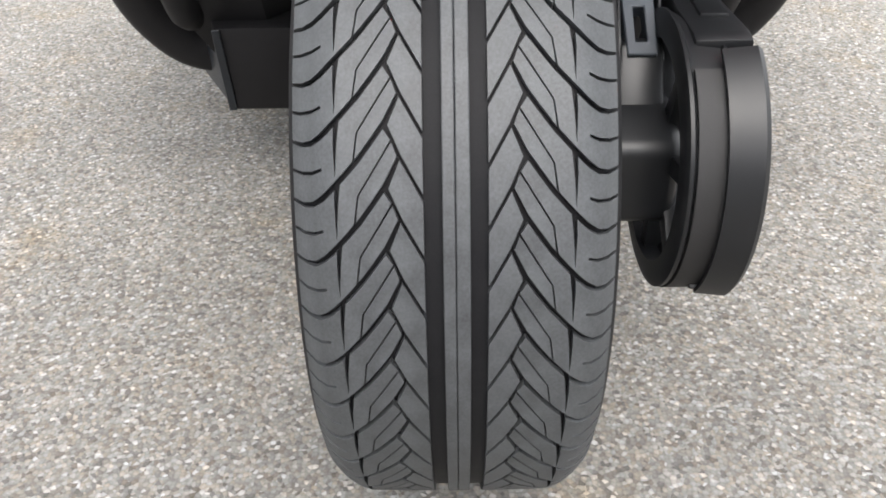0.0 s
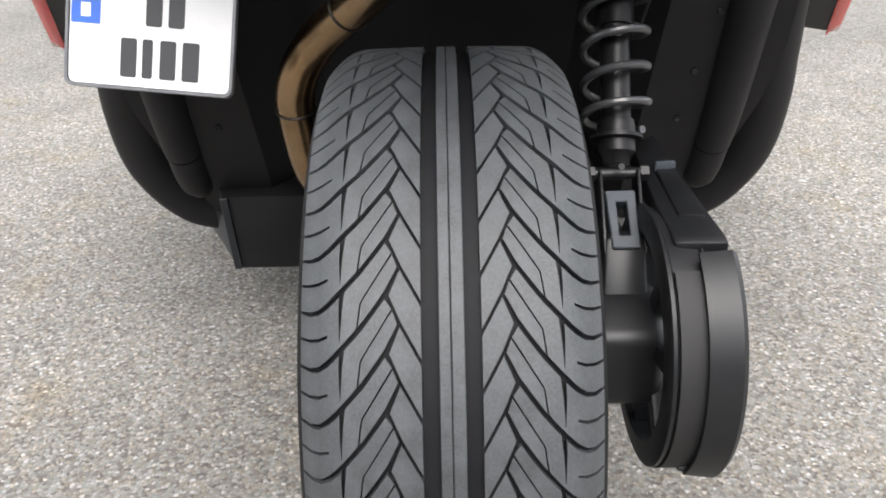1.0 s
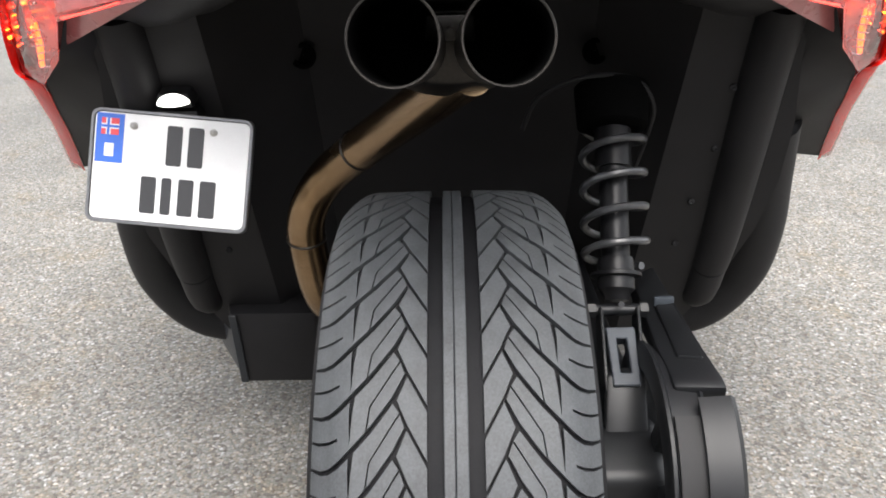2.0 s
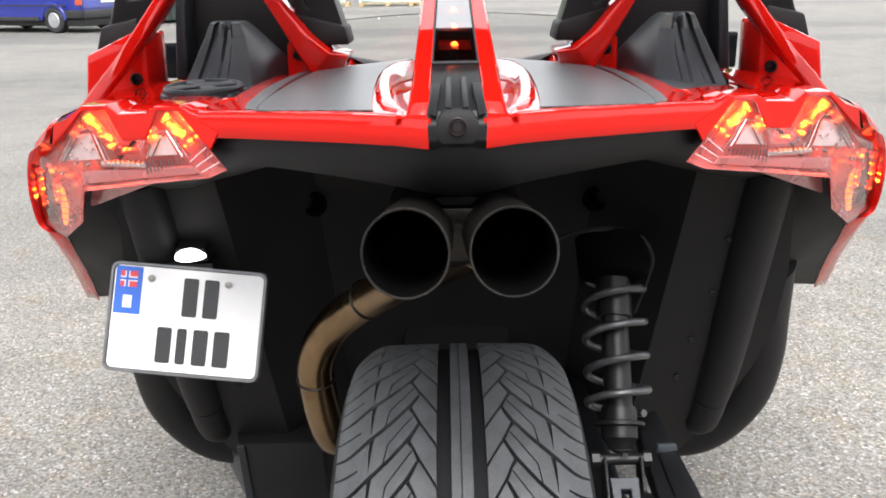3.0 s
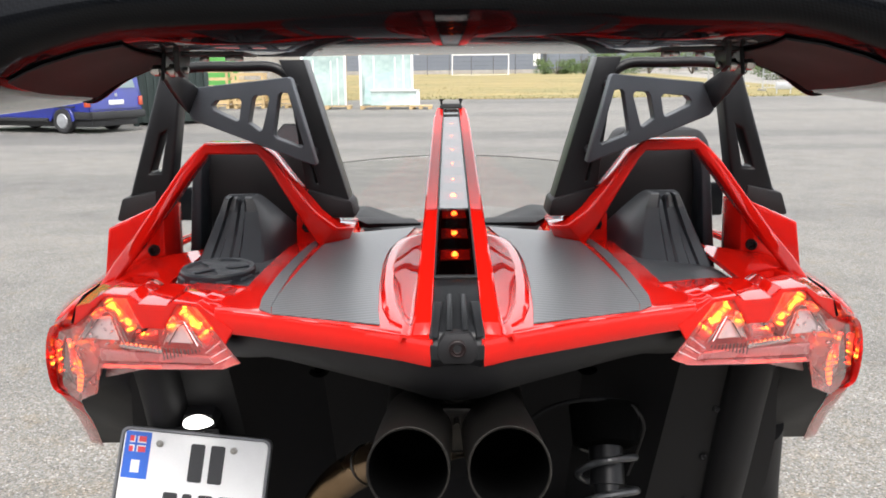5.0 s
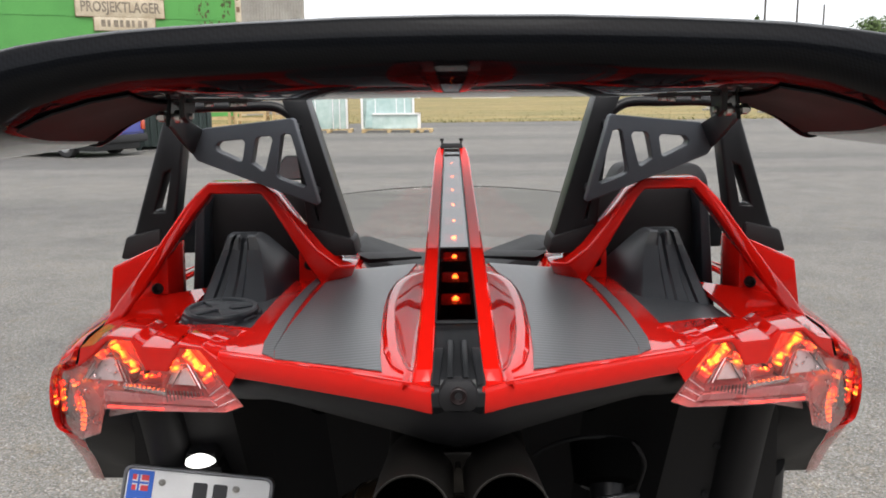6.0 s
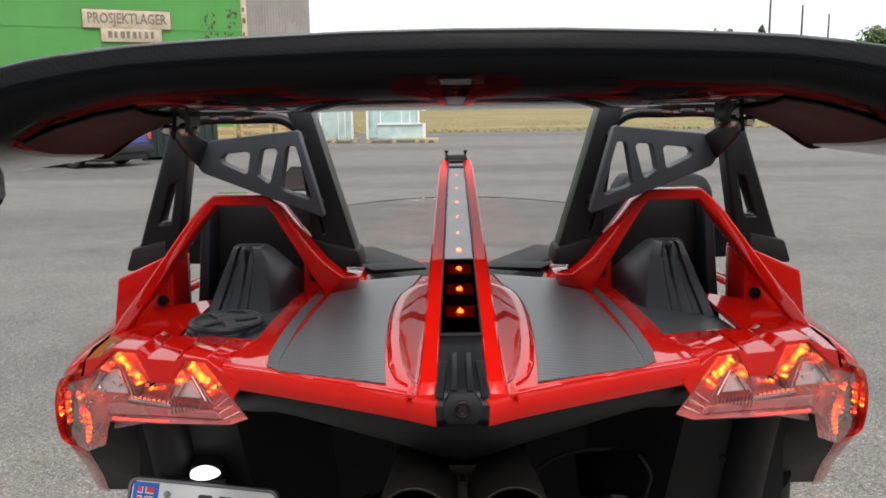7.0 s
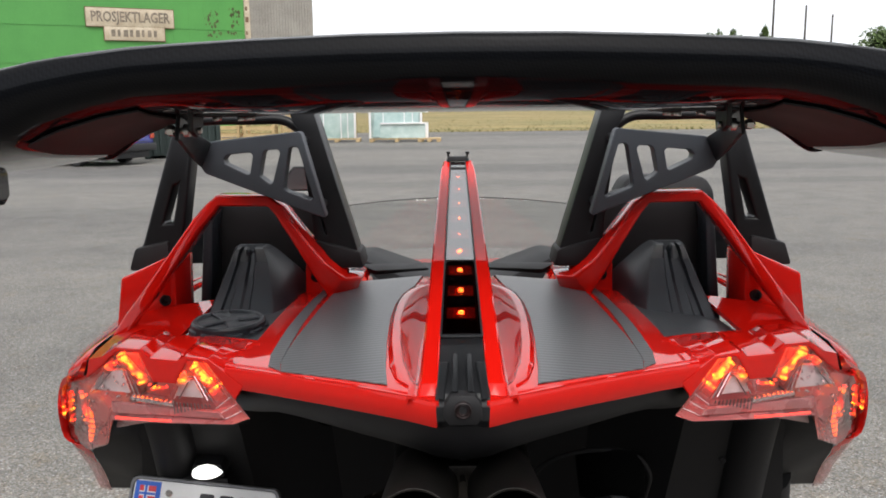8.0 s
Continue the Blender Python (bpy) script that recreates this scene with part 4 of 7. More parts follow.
for x0, x1 in ((-0.0103, -0.0008), (0.0, 0.0108)):
    fit("tread_rib", lathe([(x0, WR - DEPTH), (x0, WR - 0.0006), (x0 + 0.0008, WR), (x1 - 0.0008, WR), (x1, WR - 0.0006), (x1, WR - DEPTH)], WC, "x", 160), RUBBER, rear_wheel, "smooth centre rib of the tread", 30)

# spokes of the wheel
for k in range(5):
    a = math.radians(72 * k + 20)
    d = Vector((0, math.cos(a), math.sin(a)))
    s = Vector((0, -math.sin(a), math.cos(a)))
    c = Vector(WC)
    fit("spoke", bevel(slab([c + d * 0.04 - s * 0.03 + Vector((0.06, 0, 0)), c + d * 0.04 + s * 0.03 + Vector((0.06, 0, 0)), c + d * 0.235 + s * 0.018 + Vector((0.08, 0, 0)), c + d * 0.235 - s * 0.018 + Vector((0.08, 0, 0))], (0.022, 0, 0)), 0.003), SATIN, rear_wheel)
fit("hub", bevel(lathe([(-0.09, 0.001), (-0.09, 0.05), (0.09, 0.05), (0.09, 0.001)], WC, "x", 32), 0.004), SATIN, rear_wheel)

# ---- belt drive beside the wheel
drive = fit("drive_pulley", lathe([(0.226, 0.128), (0.226, 0.150), (0.229, 0.158), (0.233, 0.158), (0.236, 0.153), (0.268, 0.153), (0.270, 0.157), (0.274, 0.155), (0.274, 0.12), (0.255, 0.118), (0.248, 0.128), (0.226, 0.128)], DC, "x", 96), SATIN, None, "black toothed belt pulley beside the wheel")
fit("belt", merged(lathe([(0.2365, 0.1535), (0.2365, 0.159), (0.2675, 0.159), (0.2675, 0.1535), (0.2365, 0.1535)], DC, "x", 96, 122, 260), sheet([[Vector(DC) + Vector((x, math.cos(radians(a)) * 0.1565 + f, math.sin(radians(a)) * 0.1565 * (1 - 0.22 * f))) for x in (0.2365, 0.2675)] for a, f in ((260, 0.0), (265, 0.25), (268, 0.6))], 0.005)), BELT, drive, "dark ribbed drive belt")
for k in range(7):
    a = radians(360 / 7 * k + 12)
    d, s = Vector((0, math.cos(a), math.sin(a))), Vector((0, -math.sin(a), math.cos(a)))
    c = Vector(DC) + Vector((0.232, 0, 0))
    fit("pulley_spoke", bevel(slab([c + d * 0.045 - s * 0.012, c + d * 0.045 + s * 0.012, c + d * 0.129 + s * 0.010, c + d * 0.129 - s * 0.010], (0.022, 0, 0)), 0.002), SATIN, drive)
fit("pulley_hub", bevel(lathe([(0.222, 0.001), (0.222, 0.05), (0.255, 0.05), (0.255, 0.001)], DC, "x", 32), 0.003), SATIN, drive)
guard_prof = [(0.263, 0.164), (0.263, 0.168), (0.297, 0.172), (0.303, 0.167), (0.303, 0.14), (0.299, 0.14), (0.299, 0.164), (0.263, 0.164)]
guard = fit("belt_guard", lathe(guard_prof, DC, "x", 60, 116, 222), SATIN, None, "black curved belt guard")
fit("guard_tip", bevel(slab([(0.258, 1.046, 0.238), (0.298, 1.042, 0.233), (0.298, 1.062, 0.222), (0.258, 1.070, 0.226)], (0, 0.006, 0.007)), 0.002), SATIN, guard)
arm = fit("guard_arm", bevel(loft([[(0.252, 1.40, 0.50), (0.282, 1.40, 0.515), (0.282, 1.40, 0.485), (0.252, 1.40, 0.47)], [(0.248, 1.31, 0.498), (0.289, 1.305, 0.507), (0.289, 1.305, 0.474), (0.248, 1.31, 0.465)], [(0.241, 1.20, 0.502), (0.293, 1.185, 0.507), (0.293, 1.185, 0.484), (0.241, 1.20, 0.478)], [(0.243, 1.135, 0.500), (0.298, 1.125, 0.505), (0.298, 1.125, 0.488), (0.243, 1.135, 0.483)], [(0.243, 1.120, 0.496), (0.300, 1.110, 0.500), (0.300, 1.112, 0.484), (0.243, 1.122, 0.479)]]), 0.004), SATIN, None, "black pressed arm of the belt guard")
fit("arm_pad", bevel(loft([[(0.262, 1.30, 0.506), (0.284, 1.292, 0.511), (0.284, 1.292, 0.500), (0.262, 1.30, 0.495)], [(0.258, 1.17, 0.507), (0.286, 1.160, 0.510), (0.286, 1.160, 0.500), (0.258, 1.17, 0.497)]]), 0.003), SATIN, arm)
fit("arm_tab", bevel(box((0.262, 1.302, 0.498), (0.288, 1.309, 0.514)), 0.002), POWDER, arm, "bare metal tab")

# ---- swing arm, brake caliper housing and shock absorber
swing = fit("swing_arm", bevel(loft([[(0.140, 1.10, 0.29), (0.246, 1.10, 0.29), (0.246, 1.10, 0.385), (0.140, 1.10, 0.385)], [(0.140, 1.16, 0.27), (0.246, 1.16, 0.27), (0.246, 1.16, 0.41), (0.140, 1.16, 0.41)], [(0.14, 1.40, 0.28), (0.24, 1.40, 0.28), (0.24, 1.40, 0.40), (0.14, 1.40, 0.40)], [(0.15, 1.95, 0.30), (0.24, 1.95, 0.30), (0.24, 1.95, 0.38), (0.15, 1.95, 0.38)]]), 0.014, 3), SATIN, None, "black cast swing arm end")
fit("arm_web", bevel(slab([(0.178, 1.15, 0.395), (0.232, 1.15, 0.395), (0.232, 1.20, 0.462), (0.186, 1.20, 0.462)], (0, 0.02, 0)), 0.004), SATIN, swing)


def bracket_place(u, v):
    return Vector((0.2085 + u, 1.187 + (v + 0.0) * 1.15, 0.455 + v * 0.80))


bracket = fit("shock_bracket", bevel(slab_holes([(-0.0165, 0.0), (0.0165, 0.0), (0.0185, 0.056), (-0.0185, 0.056)], [[(-0.0065, 0.012), (0.0065, 0.012), (0.0065, 0.045), (-0.0065, 0.045)]], bracket_place, (0, 0.014, -0.018)), 0.0015, 1), POWDER, None, "grey slotted shock absorber bracket")
for s in (-1, 1):
    fit("bracket_cheek", bevel(slab([(0.2085 + s * 0.021, 1.19, 0.445), (0.2085 + s * 0.021, 1.262, 0.520), (0.2085 + s * 0.021, 1.295, 0.512), (0.2085 + s * 0.021, 1.24, 0.43)], (s * 0.004, 0, 0)), 0.001, 1), SATIN, bracket)
fit("pivot_pin", merged(tube([(0.176, 1.274, 0.512), (0.243, 1.274, 0.512)], 0.0075, 14), tube([(0.170, 1.274, 0.512), (0.180, 1.274, 0.512)], 0.0105, 6), tube([(0.236, 1.274, 0.512), (0.246, 1.274, 0.512)], 0.0105, 6)), SATIN, bracket, "black pivot pin")

S0, S1 = Vector((0.2085, 1.283, 0.520)), Vector((0.217, 1.450, 0.760))
def along(t):
    return S0.lerp(S1, t)
shock = fit("shock_absorber", merged(tube([along(0.0), along(0.03), along(0.05), along(0.17), along(0.19)], [0.015, 0.018, 0.0235, 0.0235, 0.022], 24), tube([along(0.19), along(0.60)], 0.0185, 24), tube([along(0.60), along(0.95)], 0.024, 24)), HOOP, None, "black shock absorber with a grey coil spring")
ax = (S1 - S0).normalized()
e1 = Vector((1, 0, 0)) - ax * ax.x
e1.normalize()
e2 = ax.cross(e1)
coil = []
TURNS, T0, T1 = 4.35, 0.125, 0.80
for i in range(int(TURNS * 26) + 1):
    f = i / (TURNS * 26)
    w = T0 + (T1 - T0) * (f if f > 0.18 else 0.18 * (0.35 + 0.65 * f / 0.18) if f > 0 else 0.063)
    a = f * TURNS * 2 * math.pi + 0.4
    coil.append(along(w) + (e1 * math.cos(a) + e2 * math.sin(a)) * 0.0400)
fit("coil_spring", tube(coil, 0.0052, 10), SPRING, shock, "grey coated coil spring")
fit("spring_seat", tube([along(0.10), along(0.105), along(0.12), along(0.125)], [0.026, 0.0325, 0.0325, 0.028], 28), HOOP, shock)
# the cup is coloured near-black in place of the shade above the spring
fit("spring_cup", tube([along(0.78), along(0.795), along(0.98)], [0.034, 0.046, 0.050], 28), NEAR_BLACK, shock, "upper spring cup, near-black for the shade there")
fit("grease_nipple", tube([S0 + Vector((0, -0.022, 0.006)), S0 + Vector((0, -0.030, 0.010))], 0.004, 8), SATIN, shock)

# ---- number plate
plate_m = Matrix.Translation((-0.366, 1.371, 0.674)) @ Euler((radians(-21), 0, 0)).to_matrix().to_4x4() @ Euler((0, radians(6.0), 0)).to_matrix().to_4x4()


def plate_box(x0, z0, x1, z1, y0, y1, edge=0.0, seg=2):
    bm = box((x0, y0, z0), (x1, y1, z1))
    if edge:
        es = [e for e in bm.edges if abs(e.verts[0].co.y - e.verts[1].co.y) > 1e-4]
        bmesh.ops.bevel(bm, geom=es, offset=edge, segments=4, affect="EDGES", profile=0.5)
    bmesh.ops.transform(bm, matrix=plate_m, verts=bm.verts)
    return bm


plate = fit("number_plate", plate_box(-0.1005, -0.069, 0.1005, 0.069, -0.002, 0.0, 0.008), PLATE_WHITE, None, "white two-line number plate with a blue band")
fit("plate_frame", bevel(plate_box(-0.1055, -0.074, 0.1055, 0.074, 0.0005, 0.008, 0.010), 0.001, 1), ALU_FRAME, plate, "grey plastic plate frame")
def rounded(w, h, r):
    """A rectangle of half sizes w and h with round corners."""
    return [(sx * (w - r) + r * math.cos(a), sz * (h - r) + r * math.sin(a)) for sx, sz, q in ((1, 1, 0), (-1, 1, 1), (-1, -1, 2), (1, -1, 3)) for a in (math.pi / 2 * (q + k / 5) for k in range(6))]


fit("frame_lip", bevel(slab_holes(rounded(0.1055, 0.074, 0.012), [rounded(0.1012, 0.0697, 0.009)], lambda u, v: plate_m @ Vector((u, -0.0045, v)), (plate_m.to_3x3() @ Vector((0, 0.0047, 0)))), 0.0008, 1), ALU_FRAME, plate, "grey raised lip round the plate")
fit("blue_band", plate_box(-0.0985, 0.004, -0.0625, 0.0675, -0.0026, -0.0021), PLATE_BLUE, plate, "blue country band")
fit("flag", plate_box(-0.092, 0.040, -0.069, 0.0615, -0.0031, -0.0027), PLATE_RED, plate, "small red flag with a white-edged blue cross")
for x0, z0, x1, z1, mt, yy in ((-0.092, 0.0475, -0.069, 0.0540, PLATE_WHITE, -0.0034), (-0.0860, 0.040, -0.0795, 0.0615, PLATE_WHITE, -0.0034), (-0.092, 0.0492, -0.069, 0.0523, PLATE_BLUE, -0.0038), (-0.0843, 0.040, -0.0812, 0.0615, PLATE_BLUE, -0.0038), (-0.0865, 0.012, -0.0745, 0.029, PLATE_WHITE, -0.0031)):
    fit("flag_bar", plate_box(x0, z0, x1, z1, yy, yy + 0.0003), mt, plate)
for x0, x1, z0, z1 in ((-0.006, 0.014, 0.006, 0.058), (0.022, 0.042, 0.006, 0.058), (-0.036, -0.016, -0.058, -0.010), (-0.009, 0.004, -0.058, -0.010), (0.013, 0.033, -0.058, -0.010), (0.041, 0.062, -0.058, -0.010)):
    fit("plain_bar", plate_box(x0, z0, x1, z1, -0.0027, -0.0021, 0.003), PLATE_INK, plate, "plain dark bar in place of a character")
for x in (-0.050, 0.054):
    c = plate_m @ Vector((x, -0.003, 0.054))
    fit("plate_screw", lathe([(0, 0.005), (-0.002, 0.0048), (-0.003, 0.001)], c, "y", 14), STEEL, plate)
fit("plate_stay", bevel(slab([(-0.40, 1.385, 0.64), (-0.33, 1.385, 0.64), (-0.33, 1.405, 0.745), (-0.40, 1.405, 0.745)], (0, 0.10, 0.0)), 0.004), PLASTIC, plate, "black plate stay")
dome = lathe([(-0.014, 0.0005), (-0.0125, 0.008), (-0.008, 0.015), (-0.001, 0.0195), (0.008, 0.0215), (0.030, 0.0215)], (0, 0, 0), "y", 28)
for v in dome.verts:                     # flat underneath, arched above
    v.co.z *= 0.56 if v.co.z > 0 else 0.10
bmesh.ops.transform(dome, matrix=Matrix.Translation((-0.356, 1.388, 0.7575)), verts=dome.verts)
lamp = fit("plate_lamp", dome, PLATE_LAMP, None, "lit white number plate lamp")
fit("lamp_hood", bevel(slab([(-0.381, 1.394, 0.750), (-0.331, 1.394, 0.750), (-0.336, 1.394, 0.770), (-0.376, 1.394, 0.770)], (0, 0.06, 0.01)), 0.004), PLASTIC, lamp)

# ---- exhaust
for s in (-1, 1):
    c0, c1 = Vector((s * 0.0425, 0.950, 0.907)), Vector((s * 0.040, 1.14, 0.868))
    tip = fit("exhaust_tip", merged(tube([c0, c0.lerp(c1, 0.02), c0.lerp(c1, 0.5), c1], [0.0350, 0.0352, 0.0365, 0.036], 40, False)), SOOT, None, "sooty round exhaust tip")
    fit("inner_wall", tube([c0, c0.lerp(c1, 0.5), c1], [0.0336, 0.0340, 0.034], 40, False), NEAR_BLACK, tip, "sooty bore with its shade painted near-black")
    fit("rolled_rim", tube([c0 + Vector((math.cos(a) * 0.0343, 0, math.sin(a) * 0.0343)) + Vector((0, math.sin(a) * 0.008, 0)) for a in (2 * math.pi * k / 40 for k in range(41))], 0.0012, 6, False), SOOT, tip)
    fit("bore_end", lathe([(0, 0.0001), (0, 0.0352)], tuple(c0.lerp(c1, 0.82)), "y", 32), NEAR_BLACK, tip)
muffler = fit("collector", bevel(loft([[(math.cos(a) * 0.070, 1.145, 0.866 + math.sin(a) * 0.036) for a in (2 * math.pi * k / 32 for k in range(32))], [(math.cos(a) * 0.078, 1.19, 0.858 + math.sin(a) * 0.05) for a in (2 * math.pi * k / 32 for k in range(32))], [(math.cos(a) * 0.085, 1.36, 0.83 + math.sin(a) * 0.06) for a in (2 * math.pi * k / 32 for k in range(32))]]), 0.003), SOOT, None, "sooty steel silencer behind the tips")
pipe_line = smooth_path([(0.02, 1.19, 0.835), (-0.045, 1.30, 0.765), (-0.122, 1.405, 0.688), (-0.175, 1.445, 0.635), (-0.205, 1.455, 0.585), (-0.212, 1.465, 0.53), (-0.20, 1.50, 0.42), (-0.18, 1.60, 0.36)], 8)
pipe = fit("exhaust_pipe", tube(pipe_line, 0.0275, 28), BRONZE, None, "heat-tinted bronze exhaust pipe with weld seams")
for k in (16, 39):
    d = (pipe_line[k + 1] - pipe_line[k - 1]).normalized()
    o = d.orthogonal().normalized()
    q = d.cross(o)
    fit("weld_seam", tube([pipe_line[k] + (o * math.cos(a) + q * math.sin(a)) * 0.0278 for a in (2 * math.pi * j / 36 for j in range(37))], 0.0018, 6, False), SOOT, pipe)
fit("hanger", bevel(box((-0.022, 1.085, 0.882), (0.022, 1.10, 0.905)), 0.002), SOOT, muffler)
fit("hanger_bolt", merged(tube([(-0.026, 1.088, 0.899), (-0.010, 1.088, 0.899)], 0.0022, 8), tube([(0.010, 1.088, 0.899), (0.026, 1.088, 0.899)], 0.0022, 8), tube([(0.0, 1.088, 0.893), (0.0, 1.07, 0.893)], 0.003, 8)), SOOT, muffler, "sooty hanger bolts")

# ---- rear black bodywork
def tail_y(X):
    """Rear edge of the red deck, forward of the beak, at X across."""
    t = [(0.0, 0.995), (0.025, 1.0), (0.069, 1.030), (0.206, 1.128), (0.285, 1.180), (0.33, 1.205), (0.42, 1.262), (0.53, 1.325), (0.6, 1.40)]
    for (a, b), (c, d) in zip(t, t[1:]):
        if X <= c:
            return b + (d - b) * (X - a) / (c - a)
    return t[-1][1]


def deck_z(X, y):
    """Height of the red deck."""
    z = 1.004 - 0.085 * max(0, X - 0.06) - 0.035 * max(0, X - 0.30)
    side = min(1.0, max(0.0, (X - 0.245) / 0.04)) * min(1.0, max(0.0, (0.475 - X) / 0.04))
    fall = min(1.0, max(0.0, (tail_y(X) + 0.13 - y) / 0.07))
    z += 0.002 * side * side * (3 - 2 * side) * fall * fall * (3 - 2 * fall)
    d = max(0.0, y - 1.25)
    return z - 0.115 * d * d - (0.5 * max(0, y - 1.62) ** 1.5)


XS = [0.0, 0.012, 0.025, 0.045, 0.069, 0.10, 0.14, 0.18, 0.206, 0.225, 0.242, 0.285, 0.33, 0.38, 0.41, 0.43]
bumper_rows = []
for k, (dy, dz) in enumerate(((0.004, 0.0), (0.008, -0.012), (0.026, -0.034), (0.050, -0.052), (0.095, -0.066), (0.16, -0.074), (0.24, -0.072))):
    row = []
    for X in [-x for x in XS[:0:-1]] + XS:
        a = abs(X)
        y, z = tail_y(a) + 0.002, deck_z(a, tail_y(a)) - 0.024
        if a > 0.2:                      # the band runs on behind the lamps
            f = min(1.0, (a - 0.2) / 0.10)
            f = f * f * (3 - 2 * f)
            y, z = y + 0.045 * f, z - 0.012 * f
        row.append((X, y + dy, z + dz * (1.0 - 0.45 * min(1.0, a / 0.35) + 0.75 * min(1.0, max(0.0, (a - 0.2) / 0.15)))))
    bumper_rows.append(row)
fit("rear_bumper", sheet(bumper_rows, 0.006, (0, 0.7, 0.7)), PLASTIC, None, "smooth black plastic rear bumper band", 50)


def tub_y(z):
    return 1.400 + (0.805 - z) * 0.55


def tub_half(z):
    return 0.405 + 0.070 * math.sin(math.pi * min(1.0, max(0.0, (z - 0.24) / 0.62))) + 0.04 * max(0, z - 0.24)


tub = fit("rear_tub", sheet([[(X * (tub_half(z) if abs(X) > 0.99 else 1), tub_y(z) + 0.14 * min(1.0, max(0.0, (0.305 - abs(X)) / 0.10)), z) for X in (-1, -0.39, -0.34, -0.305, -0.255, -0.205, -0.1, 0, 0.1, 0.205, 0.255, 0.305, 0.34, 0.39, 1)] for z in (0.92, 0.80, 0.70, 0.60, 0.50, 0.40, 0.31, 0.24)], 0.006, (0, 1, 0)), PLASTIC, None, "black moulded tub round the rear wheel", 30)
fit("tub_roof", sheet([[(X, y, 0.900) for X in (-0.42, 0, 0.42)] for y in (1.40, 1.64)], 0.006, (0, 0, 1)), PLASTIC, tub)
for s in (-1, 1):
    ra = smooth_path([(s * 0.400, 1.36, 0.88), (s * 0.406, 1.415, 0.79), (s * 0.418, 1.492, 0.65), (s * 0.430, 1.572, 0.505), (s * 0.434, 1.618, 0.42)], 5)
    fit("side_roll", tube(ra, [0.030 + 0.003 * math.sin(i / len(ra) * 3) for i in range(len(ra))], 24), PLASTIC, tub, "rounded black padded roll")
    fit("roll_end", tube(smooth_path([(s * 0.434, 1.620, 0.416), (s * 0.435, 1.645, 0.37), (s * 0.432, 1.672, 0.335), (s * 0.426, 1.71, 0.32)], 5), [0.0295] * 9 + [0.027, 0.025, 0.022, 0.018, 0.013, 0.008, 0.003], 24), PLASTIC, tub)
    rb = smooth_path([(s * 0.481, 1.56, 0.68), (s * 0.508, 1.63, 0.57), (s * 0.531, 1.69, 0.46), (s * 0.536, 1.75, 0.35), (s * 0.495, 1.79, 0.262), (s * 0.435, 1.81, 0.228), (s * 0.32, 1.83, 0.225)], 6)
    fit("lower_roll", tube(rb, [0.044 + 0.004 * math.sin(i / len(rb) * 3.1) for i in range(len(rb))], 28), PLASTIC, tub, "thick rounded lower body edge")
    for X, z in ((0.375, 0.66), (0.366, 0.56), (0.372, 0.76), (0.362, 0.47)):
        fit("fixing_clip", lathe([(0, 0.0055), (-0.002, 0.005), (-0.003, 0.003), (-0.0015, 0.0005)], (s * X, tub_y(z) - 0.003, z), "y", 14), PLASTIC, tub)
    fit("flange_socket", lathe([(0, 0.019), (-0.003, 0.017), (-0.001, 0.012), (0.006, 0.011), (0.006, 0.001)], (s * 0.208, 1.532, 0.79), "y", 20), NEAR_BLACK, tub)
ring = smooth_path([(0.10, 1.45, 0.70), (0.115, 1.43, 0.745), (0.155, 1.415, 0.772), (0.20, 1.405, 0.782), (0.245, 1.41, 0.772), (0.272, 1.43, 0.735), (0.275, 1.46, 0.69), (0.268, 1.50, 0.62)], 5)
fit("shock_surround", tube([(x, y + 0.004, z) for x, y, z in ring], 0.0035, 10), PLASTIC, tub, "raised rim round the shock absorber opening")
box_part = fit("jack_box", bevel(loft([[(-0.392, 1.668, 0.165), (-0.24, 1.668, 0.165), (-0.24, 1.625, 0.33), (-0.388, 1.625, 0.33)], [(-0.47, 1.90, 0.155), (-0.24, 1.90, 0.155), (-0.24, 1.90, 0.33), (-0.47, 1.90, 0.33)]]), 0.005), PLASTIC, tub, "black moulded box under the tub")
fit("box_bolt", disc_bolt((-0.347, 1.669, 0.192), "y", 0.008, -0.006), STEEL, box_part, "small steel bolt")
fit("box_gusset", bevel(slab([(-0.395, 1.68, 0.17), (-0.50, 1.88, 0.165), (-0.50, 1.88, 0.215), (-0.41, 1.69, 0.31)], (0.012, 0.012, 0)), 0.003), MOULDED, box_part, "grey gusset beside the box")
fit("box_edge", bevel(slab([(-0.3935, 1.6665, 0.166), (-0.3795, 1.6665, 0.166), (-0.3760, 1.6235, 0.328), (-0.3895, 1.6235, 0.328)], (0, -0.003, 0)), 0.001, 1), MOULDED, box_part, "paler strip along the left edge of the box")
fit("floor_pan", box((-0.50, 1.86, 0.19), (0.50, 3.3, 0.215), 0.005), PLASTIC, tub)
for s in (-1, 1):
    fit("tub_side", sheet([[(s * 0.60, 1.82, 0.74), (s * 0.52, 1.84, 0.25)], [(s * 0.66, 2.3, 0.62), (s * 0.60, 2.3, 0.25)], [(s * 0.68, 3.2, 0.60), (s * 0.66, 3.2, 0.25)]], 0.006, (-s, 0, 0)), PLASTIC, tub)

# ---- red deck
def flare(y):
    """Half width of the scooped flares beside the fin, at their ridge."""
    return float(np.interp(y, (0.99, 1.028, 1.04, 1.06, 1.10, 1.19, 1.27, 1.345, 1.40, 1.44, 1.48, 1.51, 1.55, 1.75), (0.024, 0.030, 0.046, 0.058, 0.067, 0.0755, 0.079, 0.0795, 0.078, 0.074, 0.066, 0.057, 0.044, 0.036)))


